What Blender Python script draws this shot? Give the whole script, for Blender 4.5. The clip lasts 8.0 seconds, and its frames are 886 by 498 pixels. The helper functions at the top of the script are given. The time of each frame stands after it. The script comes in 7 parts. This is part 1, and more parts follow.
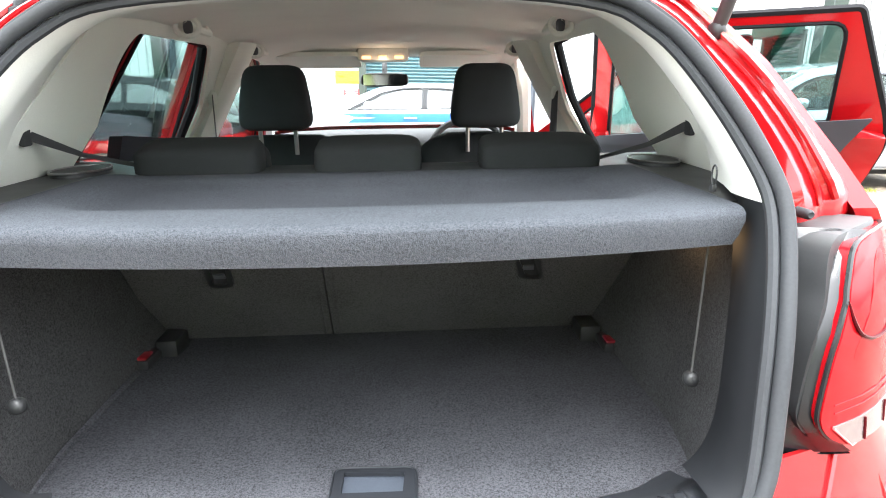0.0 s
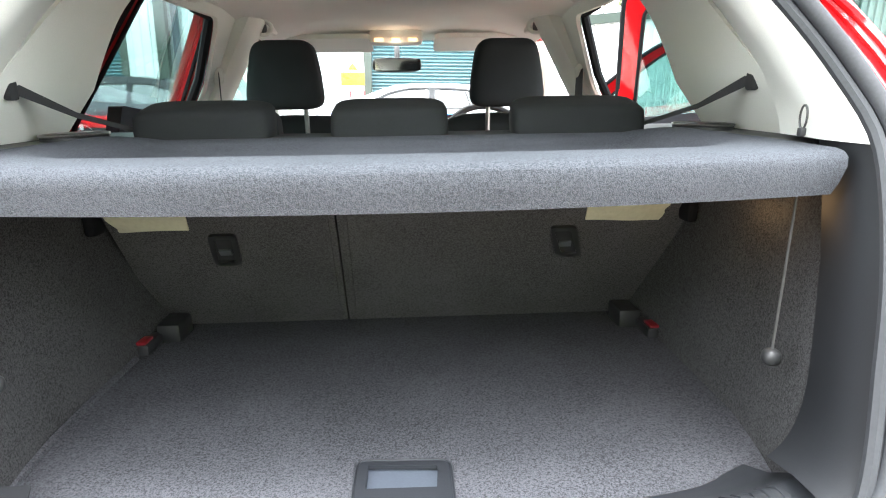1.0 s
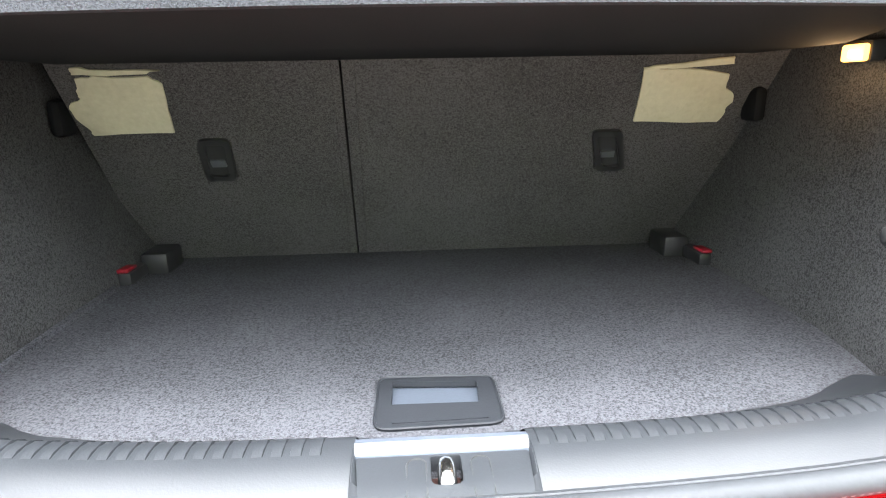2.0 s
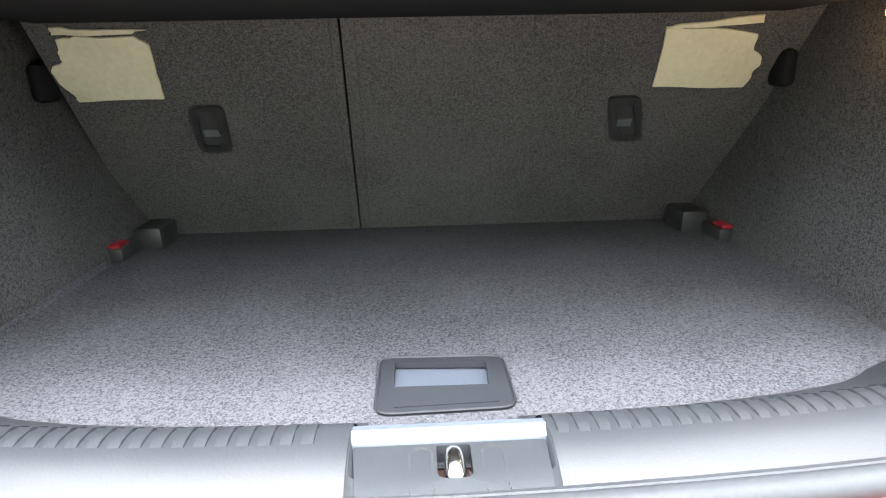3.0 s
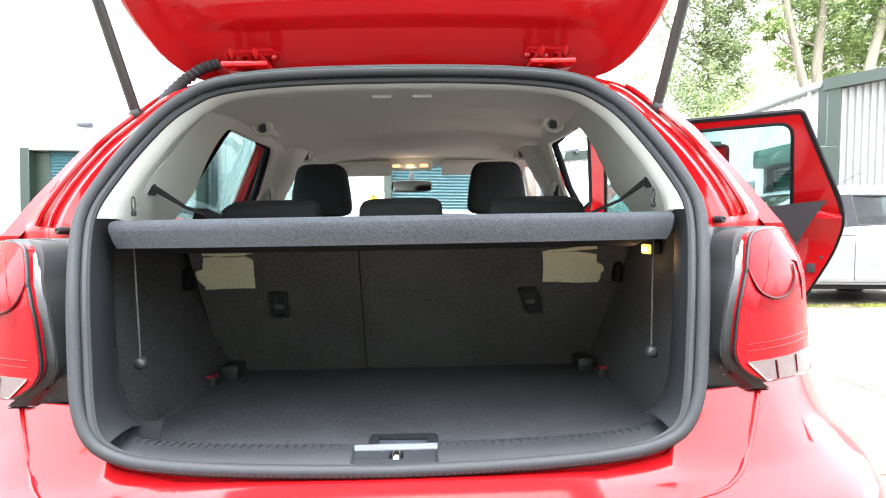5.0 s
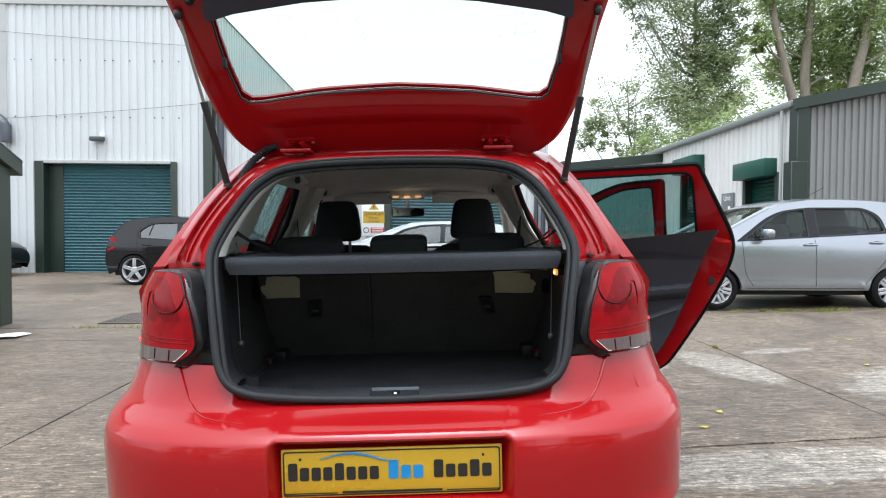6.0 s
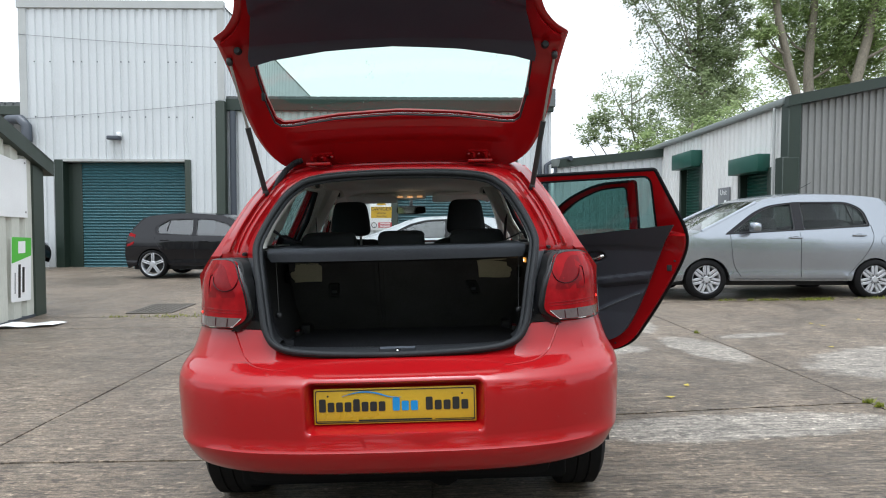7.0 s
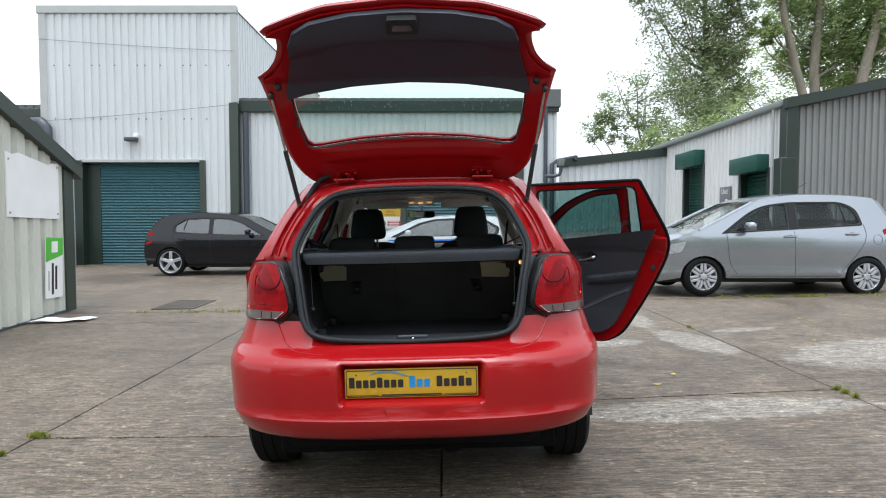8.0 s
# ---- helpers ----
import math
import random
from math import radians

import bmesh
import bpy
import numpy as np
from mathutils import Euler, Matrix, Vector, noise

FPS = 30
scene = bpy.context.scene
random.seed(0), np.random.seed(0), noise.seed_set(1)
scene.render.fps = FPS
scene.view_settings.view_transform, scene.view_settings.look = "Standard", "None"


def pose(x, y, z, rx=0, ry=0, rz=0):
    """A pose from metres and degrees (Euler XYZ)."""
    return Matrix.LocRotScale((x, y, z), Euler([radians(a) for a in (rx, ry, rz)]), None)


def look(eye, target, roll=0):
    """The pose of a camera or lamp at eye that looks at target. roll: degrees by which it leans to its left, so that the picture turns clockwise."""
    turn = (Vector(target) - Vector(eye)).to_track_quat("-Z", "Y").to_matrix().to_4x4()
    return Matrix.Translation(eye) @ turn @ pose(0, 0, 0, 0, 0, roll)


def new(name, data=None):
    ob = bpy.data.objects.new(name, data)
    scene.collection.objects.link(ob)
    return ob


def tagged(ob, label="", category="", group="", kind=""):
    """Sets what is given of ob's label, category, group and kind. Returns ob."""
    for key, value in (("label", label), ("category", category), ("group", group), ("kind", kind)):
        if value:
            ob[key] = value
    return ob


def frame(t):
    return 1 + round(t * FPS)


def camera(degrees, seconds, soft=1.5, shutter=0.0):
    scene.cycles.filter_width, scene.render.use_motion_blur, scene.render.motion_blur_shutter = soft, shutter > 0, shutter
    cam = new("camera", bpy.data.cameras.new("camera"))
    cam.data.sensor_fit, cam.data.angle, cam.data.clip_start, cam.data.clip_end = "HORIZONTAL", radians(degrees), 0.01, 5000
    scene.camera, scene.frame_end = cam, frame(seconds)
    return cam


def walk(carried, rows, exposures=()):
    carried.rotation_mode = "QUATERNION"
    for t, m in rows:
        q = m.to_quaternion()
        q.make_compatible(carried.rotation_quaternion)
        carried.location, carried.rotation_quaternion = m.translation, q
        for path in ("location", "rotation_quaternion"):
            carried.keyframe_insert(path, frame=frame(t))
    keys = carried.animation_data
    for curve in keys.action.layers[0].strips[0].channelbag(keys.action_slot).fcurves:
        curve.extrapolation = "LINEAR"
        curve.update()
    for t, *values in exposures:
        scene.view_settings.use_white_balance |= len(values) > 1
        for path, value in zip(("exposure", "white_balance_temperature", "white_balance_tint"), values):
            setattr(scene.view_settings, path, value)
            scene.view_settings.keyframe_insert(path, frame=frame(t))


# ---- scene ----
cam = camera(75.1, 8.0, 1.1)
# the red car leans a little on the sloping yard; the path is given in the car's own frame
LEAN = pose(0, 0, 0, 0, -1.5, 0)
PATH = [
    (0, (0.066, -0.396, 1.209), (0.177, 1.53, 0.683), -0.7),
    (0.5, (0.048, -0.363, 1.187), (0.15, 1.568, 0.678), -0.8),
    (1, (0.027, -0.308, 1.129), (0.123, 1.623, 0.618), -0.8),
    (1.5, (-0.005, -0.255, 1.039), (0.093, 1.676, 0.526), -1.0),
    (2, (-0.013, -0.21, 0.971), (0.088, 1.714, 0.434), -1.1),
    (3.5, (-0.01, -0.165, 0.948), (0.052, 1.739, 0.337), -1.3),
    (4, (0.003, -0.221, 0.972), (0.05, 1.7, 0.417), -1.3),
    (4.5, (0.017, -0.393, 1.014), (0.067, 1.575, 0.665), -1.2),
    (4.8, (0.035, -0.569, 1.025), (0.091, 1.424, 0.863), -1.1),
    (5, (0.057, -0.699, 1.054), (0.104, 1.299, 0.975), -1.0),
    (5.2, (0.075, -0.829, 1.078), (0.118, 1.17, 1.021), -1.0),
    (6.3, (0.113, -1.531, 1.14), (0.164, 0.467, 1.08), -1.2),
    (6.5, (0.131, -1.642, 1.141), (0.179, 0.357, 1.077), -1.3),
    (7, (0.145, -1.83, 1.141), (0.167, 0.169, 1.063), -1.4),
    (7.5, (0.141, -2.028, 1.165), (0.144, -0.03, 1.074), -1.4),
    (8, (0.142, -2.224, 1.19), (0.137, -0.226, 1.101), -1.5),
]
EXPOSURES = [(0.0, 2.3, 6300, 10), (0.5, 2.37, 6300, 10), (1.0, 2.55, 6300, 10), (1.5, 2.82, 6300, 10), (2.0, 3.05, 6300, 10), (3.5, 3.1, 6300, 10), (4.0, 3.05, 6300, 10), (4.5, 2.92, 6250, 10), (5.0, 1.98, 6200, 10), (5.2, 1.5, 6150, 10), (5.8, 0.25, 6050, 10), (6.3, -0.37, 6000, 8), (8.0, -0.38, 6000, 8)]
walk(cam, [(t, LEAN @ look(eye, target, roll)) for t, eye, target, roll in PATH], EXPOSURES)

# ---------------------------------------------------------------- light
world = bpy.data.worlds.new("overcast_sky")
scene.world = world
world.use_nodes = True
wn, wl = world.node_tree.nodes, world.node_tree.links
wn.clear()
sky = wn.new("ShaderNodeTexSky")
sky.sky_type, sky.sun_disc = "NISHITA", False
sky.sun_elevation, sky.sun_rotation = radians(82), radians(195)
sky.air_density, sky.dust_density, sky.ozone_density = 1.0, 4.0, 1.0
grey = wn.new("ShaderNodeHueSaturation")
grey.inputs["Saturation"].default_value = 0.06
back = wn.new("ShaderNodeBackground")
back.inputs["Strength"].default_value = 0.52
wout = wn.new("ShaderNodeOutputWorld")
wl.new(sky.outputs[0], grey.inputs["Color"])
wl.new(grey.outputs[0], back.inputs["Color"])
wl.new(back.outputs[0], wout.inputs["Surface"])
sun_data = bpy.data.lights.new("sun", "SUN")
sun_data.energy, sun_data.angle, sun_data.color = 0.55, radians(25), (1.0, 0.97, 0.92)
sun = new("sun", sun_data)
sun.matrix_world = look((-0.6, -2.3, 17), (0, 0, 0))


# ---------------------------------------------------------------- materials
def nodes_of(m):
    m.use_nodes = True
    n, l = m.node_tree.nodes, m.node_tree.links
    return n, l, n["Principled BSDF"]


def mat(name, col, rough=0.5, metal=0.0, var=0.12, scale=5.0, fine=90.0, bump=0.08, coat=0.0, spec=0.5, stretch=(1, 1, 1), rand=0.0, dist=0.002, rv=0.06, coat_rough=0.03):
    """A surface with variation at two scales, fine relief and a roughness that varies with it."""
    m = bpy.data.materials.new(name)
    n, l, b = nodes_of(m)
    tc = n.new("ShaderNodeTexCoord")
    mp = n.new("ShaderNodeMapping")
    mp.inputs["Scale"].default_value = stretch
    l.new(tc.outputs["Object"], mp.inputs[0])
    n1, n2 = n.new("ShaderNodeTexNoise"), n.new("ShaderNodeTexNoise")
    n1.inputs["Scale"].default_value, n1.inputs["Detail"].default_value = scale, 5
    n2.inputs["Scale"].default_value, n2.inputs["Detail"].default_value = fine, 3
    l.new(mp.outputs[0], n1.inputs["Vector"])
    l.new(mp.outputs[0], n2.inputs["Vector"])
    add = n.new("ShaderNodeMath")
    add.operation = "ADD"
    l.new(n1.outputs[0], add.inputs[0])
    l.new(n2.outputs[0], add.inputs[1])
    fac = add.outputs[0]
    if rand:
        oi = n.new("ShaderNodeObjectInfo")
        rm = n.new("ShaderNodeMath")
        rm.operation, rm.inputs[1].default_value = "MULTIPLY_ADD", rand
        l.new(oi.outputs["Random"], rm.inputs[0])
        l.new(fac, rm.inputs[2])
        fac = rm.outputs[0]
    mr = n.new("ShaderNodeMapRange")
    mr.inputs["From Min"].default_value, mr.inputs["From Max"].default_value = 0.65, 1.35 + rand
    mr.inputs["To Min"].default_value, mr.inputs["To Max"].default_value = 1 - var, 1 + var
    l.new(fac, mr.inputs[0])
    mul = n.new("ShaderNodeVectorMath")
    mul.operation = "MULTIPLY"
    mul.inputs[0].default_value = col
    l.new(mr.outputs[0], mul.inputs[1])
    l.new(mul.outputs[0], b.inputs["Base Color"])
    rr = n.new("ShaderNodeMapRange")
    rr.inputs["From Min"].default_value, rr.inputs["From Max"].default_value = 0.3, 0.7
    rr.inputs["To Min"].default_value, rr.inputs["To Max"].default_value = max(0.02, rough - rv), min(1, rough + rv)
    l.new(n1.outputs[0], rr.inputs[0])
    l.new(rr.outputs[0], b.inputs["Roughness"])
    b.inputs["Metallic"].default_value = metal
    b.inputs["Specular IOR Level"].default_value = spec
    b.inputs["Coat Weight"].default_value = coat
    b.inputs["Coat Roughness"].default_value = coat_rough
    if bump:
        bp = n.new("ShaderNodeBump")
        bp.inputs["Strength"].default_value, bp.inputs["Distance"].default_value = bump, dist
        l.new(n2.outputs[0], bp.inputs["Height"])
        l.new(bp.outputs[0], b.inputs["Normal"])
    return m


def carpet_mat(name, dark, light, scale=330.0, mid=0.5):
    """Needle-felt: pale and dark fibres mixed, with soft larger tufts and wear."""
    m = bpy.data.materials.new(name)
    n, l, b = nodes_of(m)
    tc = n.new("ShaderNodeTexCoord")
    n1, n2, n3 = (n.new("ShaderNodeTexNoise") for _ in range(3))
    for q, s, d in ((n1, scale, 2), (n2, scale * 0.45, 2), (n3, 6, 4)):
        q.inputs["Scale"].default_value, q.inputs["Detail"].default_value = s, d
        l.new(tc.outputs["Object"], q.inputs["Vector"])
    a = n.new("ShaderNodeMath")
    a.operation = "MULTIPLY_ADD"
    a.inputs[1].default_value = 0.5
    l.new(n2.outputs[0], a.inputs[0])
    l.new(n1.outputs[0], a.inputs[2])
    c = n.new("ShaderNodeMath")
    c.operation = "MULTIPLY_ADD"
    c.inputs[1].default_value = 0.25
    l.new(n3.outputs[0], c.inputs[0])
    l.new(a.outputs[0], c.inputs[2])
    ramp = n.new("ShaderNodeValToRGB")
    e = ramp.color_ramp.elements
    e[0].position, e[0].color = 0.685, (*dark, 1)
    e[1].position, e[1].color = 1.075, (*light, 1)
    l.new(c.outputs[0], ramp.inputs[0])
    l.new(ramp.outputs[0], b.inputs["Base Color"])
    b.inputs["Roughness"].default_value = 0.95
    b.inputs["Specular IOR Level"].default_value = 0.08
    b.inputs["Sheen Weight"].default_value = 0.0
    b.inputs["Sheen Roughness"].default_value = 0.6
    bp = n.new("ShaderNodeBump")
    bp.inputs["Strength"].default_value, bp.inputs["Distance"].default_value = 0.5, 0.002
    l.new(a.outputs[0], bp.inputs["Height"])
    l.new(bp.outputs[0], b.inputs["Normal"])
    return m


def glass_mat(name, tint, gloss=0.09, rough=0.01, top=0.7):
    """A pane: tinted, with reflections that grow towards grazing angles."""
    m = bpy.data.materials.new(name)
    m.use_nodes = True
    n, l = m.node_tree.nodes, m.node_tree.links
    n.clear()
    tr, gl, mx, lw = n.new("ShaderNodeBsdfTransparent"), n.new("ShaderNodeBsdfGlossy"), n.new("ShaderNodeMixShader"), n.new("ShaderNodeLayerWeight")
    tr.inputs[0].default_value = (*tint, 1)
    gl.inputs["Roughness"].default_value = rough
    lw.inputs[0].default_value = 0.25
    mr = n.new("ShaderNodeMapRange")
    mr.inputs["To Min"].default_value, mr.inputs["To Max"].default_value = gloss, top
    l.new(lw.outputs["Facing"], mr.inputs[0])
    l.new(mr.outputs[0], mx.inputs[0])
    l.new(tr.outputs[0], mx.inputs[1])
    l.new(gl.outputs[0], mx.inputs[2])
    out = n.new("ShaderNodeOutputMaterial")
    l.new(mx.outputs[0], out.inputs[0])
    return m


def glow_mat(name, col, strength):
    m = bpy.data.materials.new(name)
    n, l, b = nodes_of(m)
    b.inputs["Base Color"].default_value = (*col, 1)
    b.inputs["Emission Color"].default_value = (*col, 1)
    b.inputs["Emission Strength"].default_value = strength
    return m


RED = mat("red_paint", (0.3, 0.004, 0.0062), 0.30, 0.0, 0.05, 1.5, 700, 0, coat=0.8, spec=0.06, rv=0.02, coat_rough=0.075)
WET_BLACK = mat("wet_black_plastic", (0.007, 0.0075, 0.009), 0.28, 0, 0.15, 8, 300, 0.05, dist=0.0006, spec=0.4)
BLACK_PLASTIC = mat("black_plastic", (0.018, 0.019, 0.02), 0.5, 0, 0.15, 8, 500, 0.12, dist=0.0006)
GREY_PLASTIC = mat("grey_plastic", (0.075, 0.082, 0.092), 0.36, 0, 0.1, 6, 600, 0.15, dist=0.0006)
SILL_GREY = mat("dark_grey_sill_plastic", (0.01795, 0.01999, 0.02285), 0.45, 0, 0.1, 6, 600, 0.15, dist=0.0006, spec=0.35)
# near black, so that the colour itself carries the shade under things
UNDER = mat("shade_black", (0.006, 0.006, 0.0065), 0.9, 0, 0.2, 10, 100, 0.1, spec=0.1)
RUBBER = mat("rubber_seal", (0.021, 0.02325, 0.02625), 0.65, 0, 0.2, 10, 300, 0.1, dist=0.001, spec=0.3)
TYRE = mat("tyre_rubber", (0.006, 0.006, 0.0065), 0.8, 0, 0.25, 12, 160, 0.25, spec=0.2)
LINING_NAVY = mat("navy_black_lining", (0.028, 0.034, 0.054), 0.45, 0, 0.12, 8, 500, 0.12, dist=0.0006)
WELL = mat("rusty_striker_slot", (0.035, 0.012, 0.010), 0.7, 0, 0.3, 40, 200, 0.1)
HANDLE_GREY = mat("dark_grey_handle_plastic", (0.015, 0.0168, 0.020), 0.55, 0, 0.12, 6, 500, 0.15, dist=0.0006, spec=0.25)
SEAT = mat("seat_cloth", (0.019, 0.021, 0.022), 0.95, 0, 0.2, 20, 700, 0.3, dist=0.001, spec=0.2)
BEIGE = mat("grey_beige_trim", (0.76, 0.775, 0.72), 0.75, 0, 0.05, 4, 500, 0.1, dist=0.0008, spec=0.25)
LINER = mat("headliner_cloth", (0.86, 0.872, 0.815), 0.95, 0, 0.05, 5, 800, 0.25, dist=0.0008, spec=0.1)
CARPET = carpet_mat("boot_carpet", (0.022, 0.0227, 0.0252), (0.067, 0.069, 0.077), 560)
CARPET_SIDE = carpet_mat("side_carpet", (0.022, 0.022, 0.0225), (0.064, 0.065, 0.067), 520)
CARPET_BACK = carpet_mat("seat_back_carpet", (0.035, 0.0347, 0.035), (0.095, 0.0943, 0.096), 600)
SHELF = carpet_mat("shelf_felt", (0.028, 0.031, 0.0355), (0.059, 0.064, 0.073), 800)
# darker copy of the shelf felt, with the underside's shade in its colour
SHELF_SHADE = mat("shaded_shelf_felt", (0.020, 0.0215, 0.023), 0.95, 0, 0.15, 9, 600, 0.2, dist=0.0006, spec=0.08)
PAPER = mat("cream_fleece_patch", (0.51, 0.493, 0.357), 0.9, 0, 0.1, 14, 120, 0.4, dist=0.003)
CHROME = mat("worn_chrome", (0.7, 0.69, 0.66), 0.16, 1.0, 0.06, 20, 200, 0.03)
STEEL = mat("dull_steel", (0.35, 0.34, 0.33), 0.35, 1.0, 0.15, 20, 200, 0.05)
SILVER_PLASTIC = mat("pale_handle_recess", (0.0578, 0.068, 0.085), 0.35, 0, 0.08, 20, 300, 0.05)
LAMP_RED = mat("red_lamp_lens", (0.26, 0.0035, 0.0065), 0.14, 0, 0.3, 7, 30, 0, coat=0.12, spec=0.06, rv=0.02)
LAMP_DEEP = mat("deep_red_lamp_lens", (0.165, 0.0028, 0.0055), 0.14, 0, 0.15, 14, 60, 0, coat=0.12, spec=0.06, rv=0.02)
LAMP_DARK = mat("smoky_red_lamp_moulding", (0.045, 0.002, 0.004), 0.25, 0, 0.2, 14, 60, 0, spec=0.1)
LAMP_CLEAR = mat("clear_lamp_lens", (0.105, 0.080, 0.080), 0.14, 0, 0.12, 30, 120, 0.02, coat=0.25)
YELLOW = mat("yellow_plate", (0.6, 0.368, 0.016), 0.3, 0, 0.06, 5, 200, 0.02, coat=0.4)
INK = mat("black_print", (0.02, 0.02, 0.02), 0.4, 0, 0.05, 10, 100, 0)
BLUE_INK = mat("blue_print", (0.02, 0.26, 0.62), 0.4, 0, 0.05, 10, 100, 0)
RED_TAB = mat("red_latch_tab", (0.192, 0.0072, 0.015), 0.4, 0, 0.1, 20, 200, 0.05)
GLASS = glass_mat("green_tinted_glass", (0.58, 0.72, 0.70), 0.05)
REAR_GLASS = glass_mat("pale_green_glass", (0.82, 0.91, 0.875), 0.03)
CLEAR_GLASS = glass_mat("clear_glass", (0.95, 0.985, 0.97), 0.04)
DARK_GLASS = glass_mat("car_window_glass", (0.42, 0.46, 0.47), 0.12, top=0.5)
DROP = bpy.data.materials.new("water")
water = nodes_of(DROP)[2]
water.inputs["Transmission Weight"].default_value, water.inputs["IOR"].default_value, water.inputs["Roughness"].default_value = 1.0, 1.33, 0.0
LAMP_GLOW = glow_mat("warm_lamp", (1.0, 0.42, 0.07), 0.9)
FILAMENT = glow_mat("lamp_filament", (1.0, 0.78, 0.45), 4.0)
DOME_GLOW = glow_mat("warm_dome_lamp", (1.0, 0.5, 0.2), 0.7)
BULB_GLOW = glow_mat("red_tail_bulb", (1.0, 0.05, 0.03), 2.0)
MIRROR = mat("mirror_glass", (0.85, 0.87, 0.86), 0.02, 1.0, 0.0, 5, 50, 0)
CABLE = mat("grey_cord", (0.045, 0.045, 0.045), 0.7)


# ---------------------------------------------------------------- mesh tools
def part(name, bm, material, parent=None, label="", smooth=40):
    me = bpy.data.meshes.new(name)
    bm.to_mesh(me)
    bm.free()
    me.materials.append(material)
    if smooth:
        me.polygons.foreach_set("use_smooth", [True] * len(me.polygons))
        me.set_sharp_from_angle(angle=radians(smooth))
    ob = new(name, me)
    if parent is not None:
        ob.parent = parent
    if label:
        tagged(ob, label)
    return ob


def thing(name, label, category, m=None, group="", kind=""):
    ob = new(name)
    if m is not None:
        ob.matrix_world = m
    return tagged(ob, label, category, group, kind)


def from_lists(vs, fs):
    bm = bmesh.new()
    bv = [bm.verts.new(v) for v in vs]
    for f in fs:
        if len(set(f)) >= 3:
            try:
                bm.faces.new([bv[i] for i in f])
            except ValueError:
                pass
    bmesh.ops.recalc_face_normals(bm, faces=bm.faces[:])
    return bm


def box(cx, cy, cz, sx, sy, sz, bevel=0.0, m=None, seg=2, bm=None):
    """A box by centre and size with rounded edges; added to bm where one is given."""
    b = bmesh.new()
    bmesh.ops.create_cube(b, size=1.0)
    bmesh.ops.scale(b, vec=(sx, sy, sz), verts=b.verts[:])
    if bevel:
        bmesh.ops.bevel(b, geom=b.edges[:], offset=bevel, segments=seg, affect="EDGES", profile=0.5)
    bmesh.ops.translate(b, vec=(cx, cy, cz), verts=b.verts[:])
    if m is not None:
        bmesh.ops.transform(b, matrix=m, verts=b.verts[:])
    return joined(bm, b)


def joined(bm, b):
    if bm is None:
        return b
    me = bpy.data.meshes.new("tmp")
    b.to_mesh(me)
    b.free()
    bm.from_mesh(me)
    bpy.data.meshes.remove(me)
    return bm


def blob(cx, cy, cz, sx, sy, sz, e=0.45, nu=20, nv=12, m=None, bm=None):
    """A cushion: a super-ellipsoid by centre and full size; e small is boxy."""
    def pw(c):
        return math.copysign(abs(c) ** e, c)
    vs, fs = [], []
    for j in range(nv + 1):
        ph = -math.pi / 2 + math.pi * j / nv
        for i in range(nu):
            th = 2 * math.pi * i / nu
            vs.append((cx + sx / 2 * pw(math.cos(ph)) * pw(math.cos(th)), cy + sy / 2 * pw(math.cos(ph)) * pw(math.sin(th)), cz + sz / 2 * pw(math.sin(ph))))
    for j in range(nv):
        for i in range(nu):
            k = (i + 1) % nu
            fs.append((j * nu + i, j * nu + k, (j + 1) * nu + k, (j + 1) * nu + i))
    b = from_lists(vs, fs)
    bmesh.ops.remove_doubles(b, verts=b.verts[:], dist=1e-5)
    if m is not None:
        bmesh.ops.transform(b, matrix=m, verts=b.verts[:])
    return joined(bm, b)


def tube(pts, r, n=8, closed=False, bm=None, flat=1.0, up=None):
    """A round bar (or flattened, along up) swept through points; r a number or one for each point."""
    P = [Vector(p) for p in pts]
    N = len(P)
    rs = r if isinstance(r, (list, tuple)) else [r] * N
    vs, fs, ref = [], [], Vector(up) if up else None
    for i, p in enumerate(P):
        a = P[i - 1] if (i or closed) else p
        b = P[(i + 1) % N] if (i < N - 1 or closed) else p
        t = (b - a).normalized()
        if ref is None:
            ref = t.orthogonal()
        u = (ref - t * ref.dot(t)).normalized()
        w = t.cross(u)
        if up is None:
            ref = u
        for k in range(n):
            an = 2 * math.pi * k / n
            vs.append(p + (u * math.cos(an) * flat + w * math.sin(an)) * rs[i])
    for i in range(N if closed else N - 1):
        j = (i + 1) % N
        for k in range(n):
            q = (k + 1) % n
            fs.append((i * n + k, i * n + q, j * n + q, j * n + k))
    if not closed:
        fs.append(tuple(range(n)))
        fs.append(tuple((N - 1) * n + k for k in range(n)))
    return joined(bm, from_lists(vs, fs))


def lathe(prof, n=32, axis="x", bm=None, m=None):
    """A turned shape: prof is a list of (along, radius)."""
    vs, fs = [], []
    for a, r in prof:
        for k in range(n):
            t = 2 * math.pi * k / n
            c, s = r * math.cos(t), r * math.sin(t)
            vs.append((a, c, s) if axis == "x" else (c, a, s) if axis == "y" else (c, s, a))
    for i in range(len(prof) - 1):
        for k in range(n):
            q = (k + 1) % n
            fs.append((i * n + k, i * n + q, (i + 1) * n + q, (i + 1) * n + k))
    b = from_lists(vs, fs)
    bmesh.ops.remove_doubles(b, verts=b.verts[:], dist=1e-5)
    if m is not None:
        bmesh.ops.transform(b, matrix=m, verts=b.verts[:])
    return joined(bm, b)


def grid(rows, closed=False, bm=None):
    """A skin through rows of points."""
    n = len(rows[0])
    vs = [p for r in rows for p in r]
    fs = []
    for i in range(len(rows) - 1):
        for k in range(n if closed else n - 1):
            q = (k + 1) % n
            fs.append((i * n + k, i * n + q, (i + 1) * n + q, (i + 1) * n + k))
    return joined(bm, from_lists(vs, fs))


